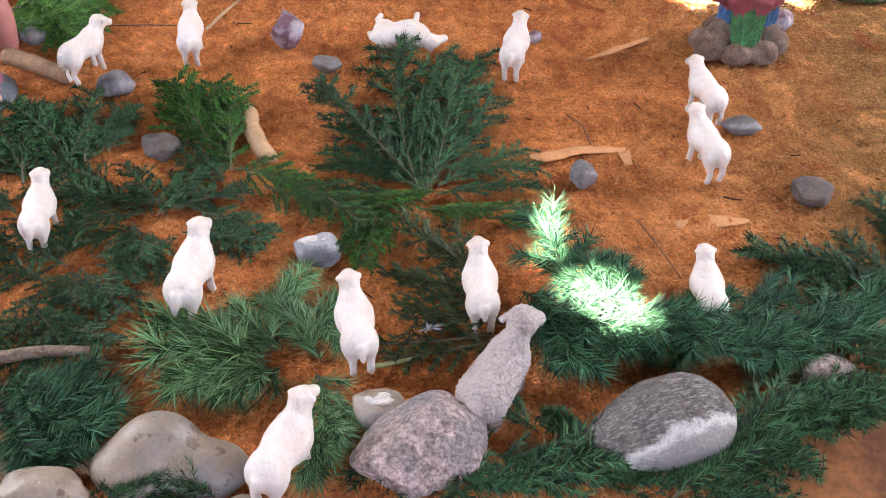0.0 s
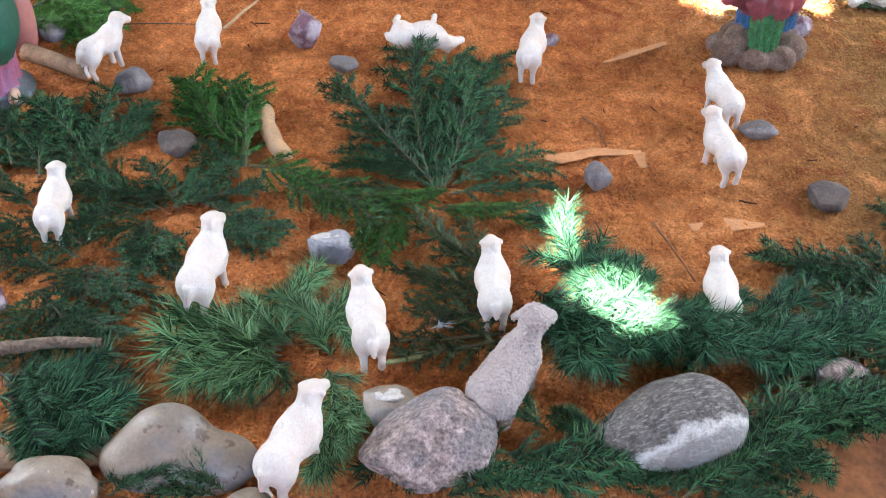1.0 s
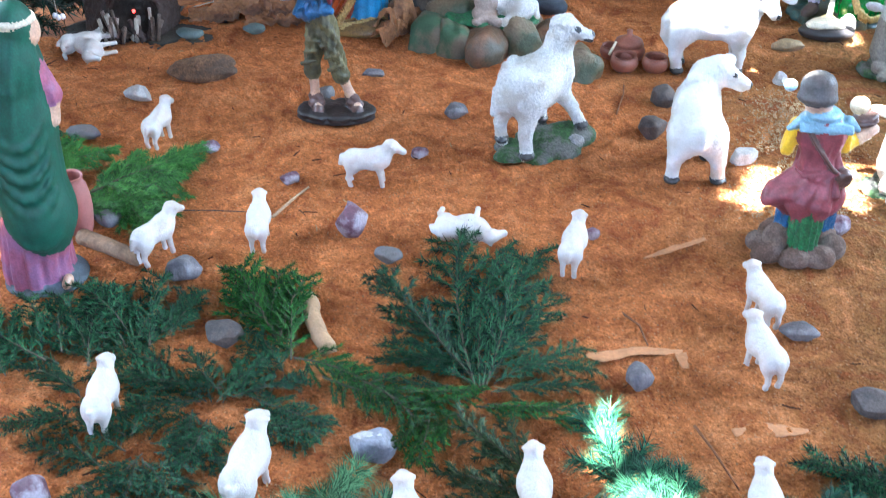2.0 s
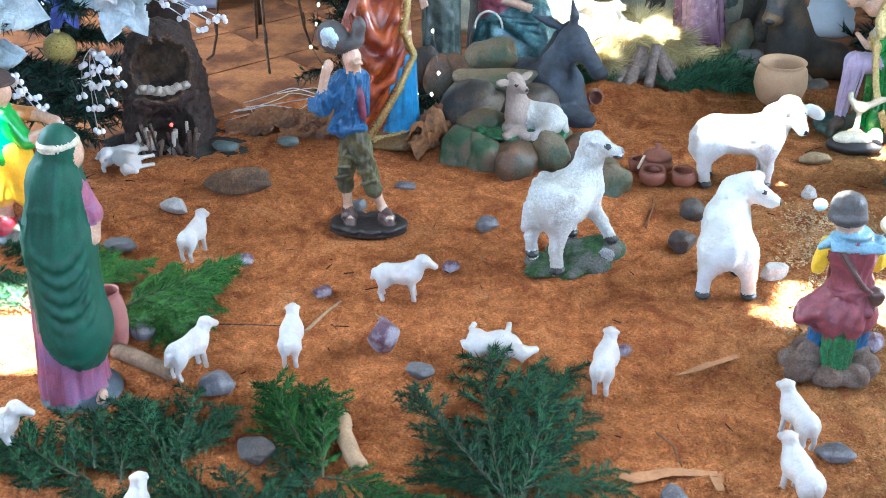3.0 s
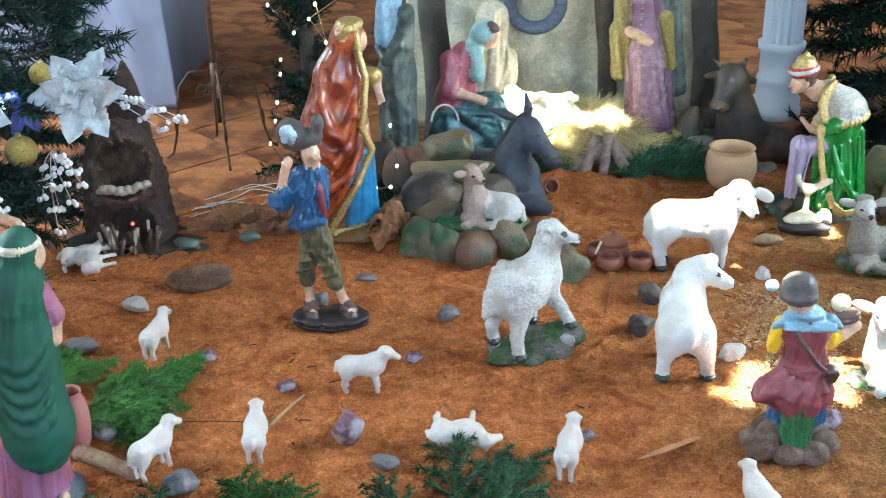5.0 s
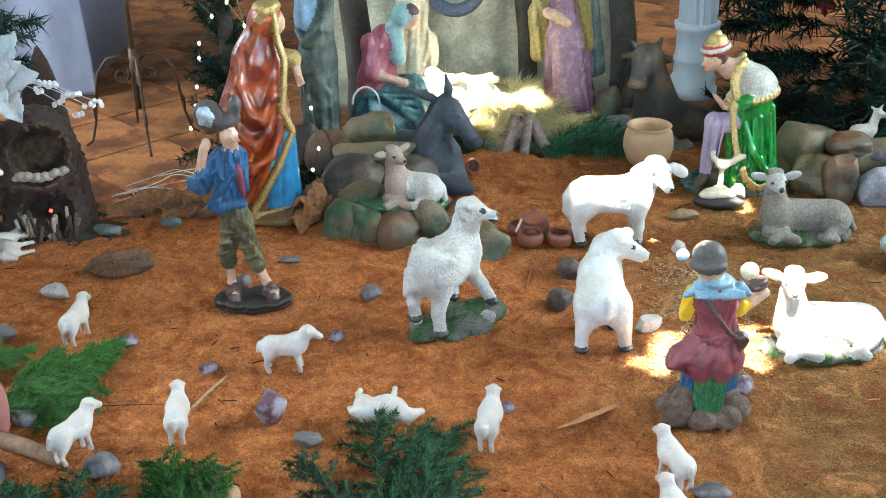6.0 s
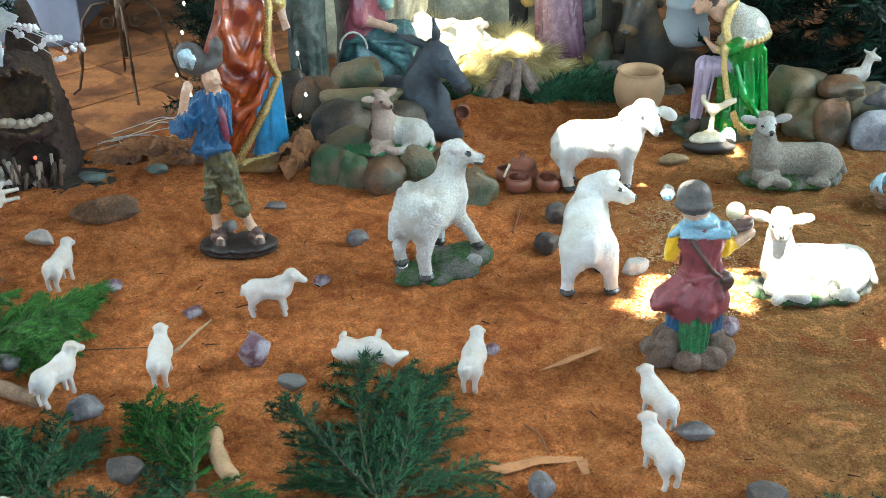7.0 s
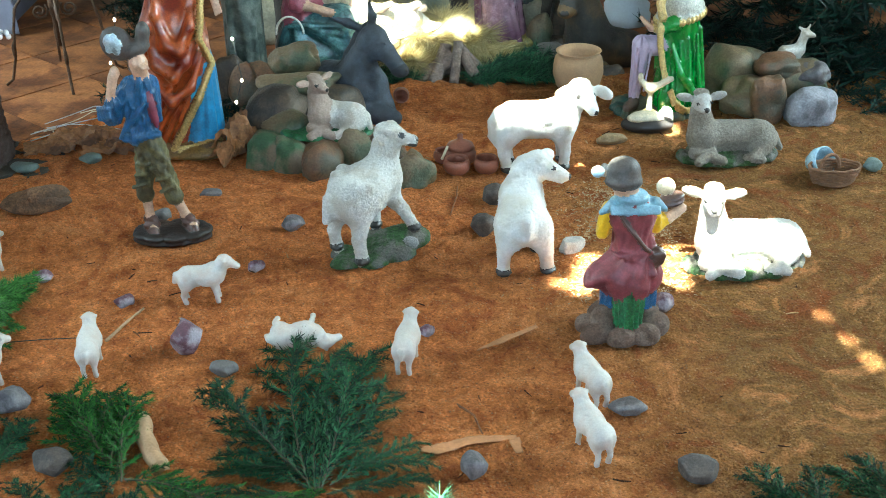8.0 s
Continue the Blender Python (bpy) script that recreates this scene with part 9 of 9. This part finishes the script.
_b = pebble(240, 0.0056, 0.0056, 0.0068, 0.05, 2)
BEAD = bpy.data.meshes.new("bead")
_b.to_mesh(BEAD)
_b.free()
BEAD.shade_smooth()
BEAD.materials.append(M_BERRY)
SPRAY = "silver wire spray with white beads hanging from the tree"
berry_spray((-1.175, 2.05, 0.385), [(-1.10, 2.03, 0.29), (-1.055, 2.02, 0.25), (-1.006, 2.02, 0.21), (-1.034, 2.04, 0.225), (-1.128, 2.02, 0.30)], 1, SPRAY)
berry_spray((-1.01, 2.20, 0.325), [(-1.04, 2.19, 0.225), (-1.005, 2.18, 0.20), (-0.975, 2.18, 0.215), (-0.955, 2.2, 0.25), (-1.015, 2.18, 0.145), (-0.96, 2.19, 0.28)], 2, SPRAY)
berry_spray((-0.905, 2.205, 0.445), [(-0.80, 2.27, 0.39), (-0.765, 2.27, 0.365), (-0.74, 2.26, 0.375), (-0.79, 2.27, 0.345)], 3, SPRAY)
M_SATIN = material("blue_satin", (0.05, 0.08, 0.30), 0.35, 0.3, 30.0, 0.3)
bow = thing("bow", "dark blue satin bow in the tree", "bow", pose(-1.06, 2.22, 0.42, 80, 0, 10))
for k, (a, ln) in enumerate(((70, 0.055), (-75, 0.05), (160, 0.07), (205, 0.06), (20, 0.035))):
    part("ribbon", petal(ln, 0.016, 0.012, k), M_SATIN, bow).matrix_basis = pose(0, 0, 0.003 * k, 0, 20 - 10 * k, a)
part("knot", pebble(250, 0.010, 0.010, 0.009, 0.2, 3), M_SATIN, bow)
M_BULB_BLUE = glow("blue_white_bulb", (0.55, 0.68, 1.0), 1.6)
M_BULB_WARM = glow("warm_white_bulb", (1.0, 0.90, 0.72), 1.2)
GB = "string light bulbs"


def bulbs(places, mat, label, wire):
    for x, y, z in places:
        ob = tagged(link("bulb", pebble(260, 0.0032, 0.0032, 0.0048, 0.02, 2), mat), label, "light", GB)
        ob.location = (x, y, z)
    w = tagged(link("light_wire", tube([(x, y + 0.006, z) for x, y, z in places], 0.0012, 5), wire), "thin wire of a light string", "wire")


bulbs([(-1.10, 2.19, 0.475), (-1.095, 2.19, 0.44), (-1.09, 2.19, 0.425), (-1.075, 2.19, 0.45), (-1.17, 2.09, 0.37), (-1.14, 2.09, 0.325), (-1.21, 2.08, 0.33)], M_BULB_BLUE, "tiny bluish-white glowing bulb", M_WIRE)
bulbs([(-0.654, 2.80, 0.497), (-0.589, 2.78, 0.431), (-0.63, 2.79, 0.36), (-0.634, 2.79, 0.322), (-0.648, 2.79, 0.247), (-0.655, 2.78, 0.20), (-0.673, 2.78, 0.138), (-0.639, 2.76, 0.091), (-0.60, 2.74, 0.06)], M_BULB_WARM, "tiny warm-white glowing bulb", M_BLACK)
bulbs([(-0.525, 2.75, 0.509), (-0.503, 2.74, 0.416), (-0.545, 2.76, 0.47), (-0.46, 2.72, 0.53)], M_BULB_WARM, "tiny warm-white glowing bulb", M_PALE_WOOD)
bulbs([(-0.40, 2.63, 0.06), (-0.345, 2.63, 0.075), (-0.33, 2.66, 0.12), (-0.345, 2.68, 0.22)], M_BULB_WARM, "tiny warm-white glowing bulb", M_BLACK)
RC = random.Random(31)
for k in range(8):
    p0, p1, lift, w = RC.uniform(-0.86, -0.78), RC.uniform(-0.60, -0.50), RC.uniform(0.005, 0.03), RC.uniform(2, 6)
    pts = [(p0 + (p1 - p0) * t + 0.015 * math.sin(w * 2 * t + k), 2.60 + 0.022 * k + 0.05 * math.sin(t * w + k), FLOOR_Z + 0.034 + lift * math.sin(t * 3.1)) for t in [i / 20 for i in range(21)]]
    tagged(link("cable", tube(pts, 0.0013, 5), M_CREAM if k % 2 else M_WIRE), "pale thin cable lying across the floor", "cable", "cables on the floor")
for k in range(3):
    pts = [(1.0 + 0.45 * t, 3.12 + 0.06 * k + 0.05 * math.sin(t * 7 + 2 * k) + 0.02 * math.sin(t * 17 + k), FLOOR_Z + 0.012 + 0.03 * math.sin(t * 3) ** 2) for t in [i / 14 for i in range(15)]]
    tagged(link("cable", tube(pts, 0.0018, 5), M_WIRE), "pale thin cable lying across the floor", "cable", "cables on the floor")
# red-berried spray over the shelter's corner
th = thing("berry_branch", "hanging green spray with small red berries", "branch", pose(-0.66, 2.95, 0.62))
for i in range(6):
    tip = new("tip", KINDS["fine"][0][i % 3])
    tip.parent = th
    tip.matrix_basis = pose(0.02 * i - 0.05, 0, 0.01 * i, -60 - 5 * i, 0, -30 + 20 * i) @ Matrix.Scale(0.8, 4)
for i in range(12):
    bb = part("berry", pebble(280, 0.005, 0.005, 0.005, 0.02, 2), M_RED, th, "red berry")
    bb.location = (-0.05 + 0.012 * i, -0.02 + 0.012 * (i % 3), -0.03 - 0.03 * (i % 4))

tinsel = tagged(link("tinsel_star", pebble(99, 0.004, 0.004, 0.004, 0.1, 2), M_WIRE), "small dark silver tinsel star on a twig", "ornament")
tinsel.location = (-0.075, 0.955, 0.022)
RT = random.Random(5)
for i in range(22):
    d = Vector((RT.gauss(0, 1), RT.gauss(0, 1), abs(RT.gauss(0, 0.7)))).normalized() * RT.uniform(0.012, 0.022)
    part("spike", tube([(0, 0, 0), tuple(d)], 0.0012, 4, taper=0.2), M_BLACK if i % 2 else M_WIRE, tinsel)

# ---- floor tiles ----
TILE = 0.30
bmt = box(-TILE / 2 + 0.002, TILE / 2 - 0.002, -TILE / 2 + 0.002, TILE / 2 - 0.002, -0.006, 0.0, bevel=0.002)
tile_mesh = bpy.data.meshes.new("tile")
bmt.to_mesh(tile_mesh)
bmt.free()
nt = M_TILE.node_tree
oi, hs = nt.nodes.new("ShaderNodeObjectInfo"), nt.nodes.new("ShaderNodeHueSaturation")
mr = nt.nodes.new("ShaderNodeMapRange")
mr.inputs[3].default_value, mr.inputs[4].default_value = 0.78, 1.2
base_in = nt.nodes["Principled BSDF"].inputs["Base Color"]
src = base_in.links[0].from_socket
nt.links.new(oi.outputs["Random"], mr.inputs[0])
nt.links.new(mr.outputs[0], hs.inputs["Value"])
nt.links.new(src, hs.inputs["Color"])
nt.links.new(hs.outputs[0], base_in)
tile_mesh.materials.append(M_TILE)
D = TILE / math.sqrt(2)
M_TILE_FIELD = M_TILE.copy()
nf = M_TILE_FIELD.node_tree
nf.links.new(nf.nodes.new("ShaderNodeNewGeometry").outputs["Random Per Island"], nf.nodes[mr.name].inputs[0])
tv, tf = [], []
for i in range(-22, 23):
    for j in range(-11, 34):
        x, y = (i - (j % 2) * 0.5) * 2 * D, j * D
        if (2.2 < y < 6.2 and abs(x) < 0.55 * y + 0.3 and not (y < 2.7 and -0.8 < x < 1.2)) or (0.15 < x < 1.0 and 0.2 < y < 0.95):
            tl = new("tile", tile_mesh)
            tl.parent = floor
            tl.matrix_basis = pose(x, y, FLOOR_Z, 0, 0, 45)
        elif abs(x) < 3.28 and -2.28 < y < 6.78:
            o, e = len(tv), D - 0.003
            for z, r in ((-0.006, e), (-0.0015, e), (0.0, e - 0.002)):
                tv += [(x + r, y, FLOOR_Z + z), (x, y + r, FLOOR_Z + z), (x - r, y, FLOOR_Z + z), (x, y - r, FLOOR_Z + z)]
            tf += [(o + 8, o + 9, o + 10, o + 11)] + [(o + r + k, o + r + (k + 1) % 4, o + r + 4 + (k + 1) % 4, o + r + 4 + k) for r in (0, 4) for k in range(4)]
field = bpy.data.meshes.new("tile_field")
field.from_pydata(tv, [], tf)
field.materials.append(M_TILE_FIELD)
far_tiles = tagged(new("tile_field", field), "brown terracotta tiles of the floor further out", kind="stuff")
far_tiles.parent = floor
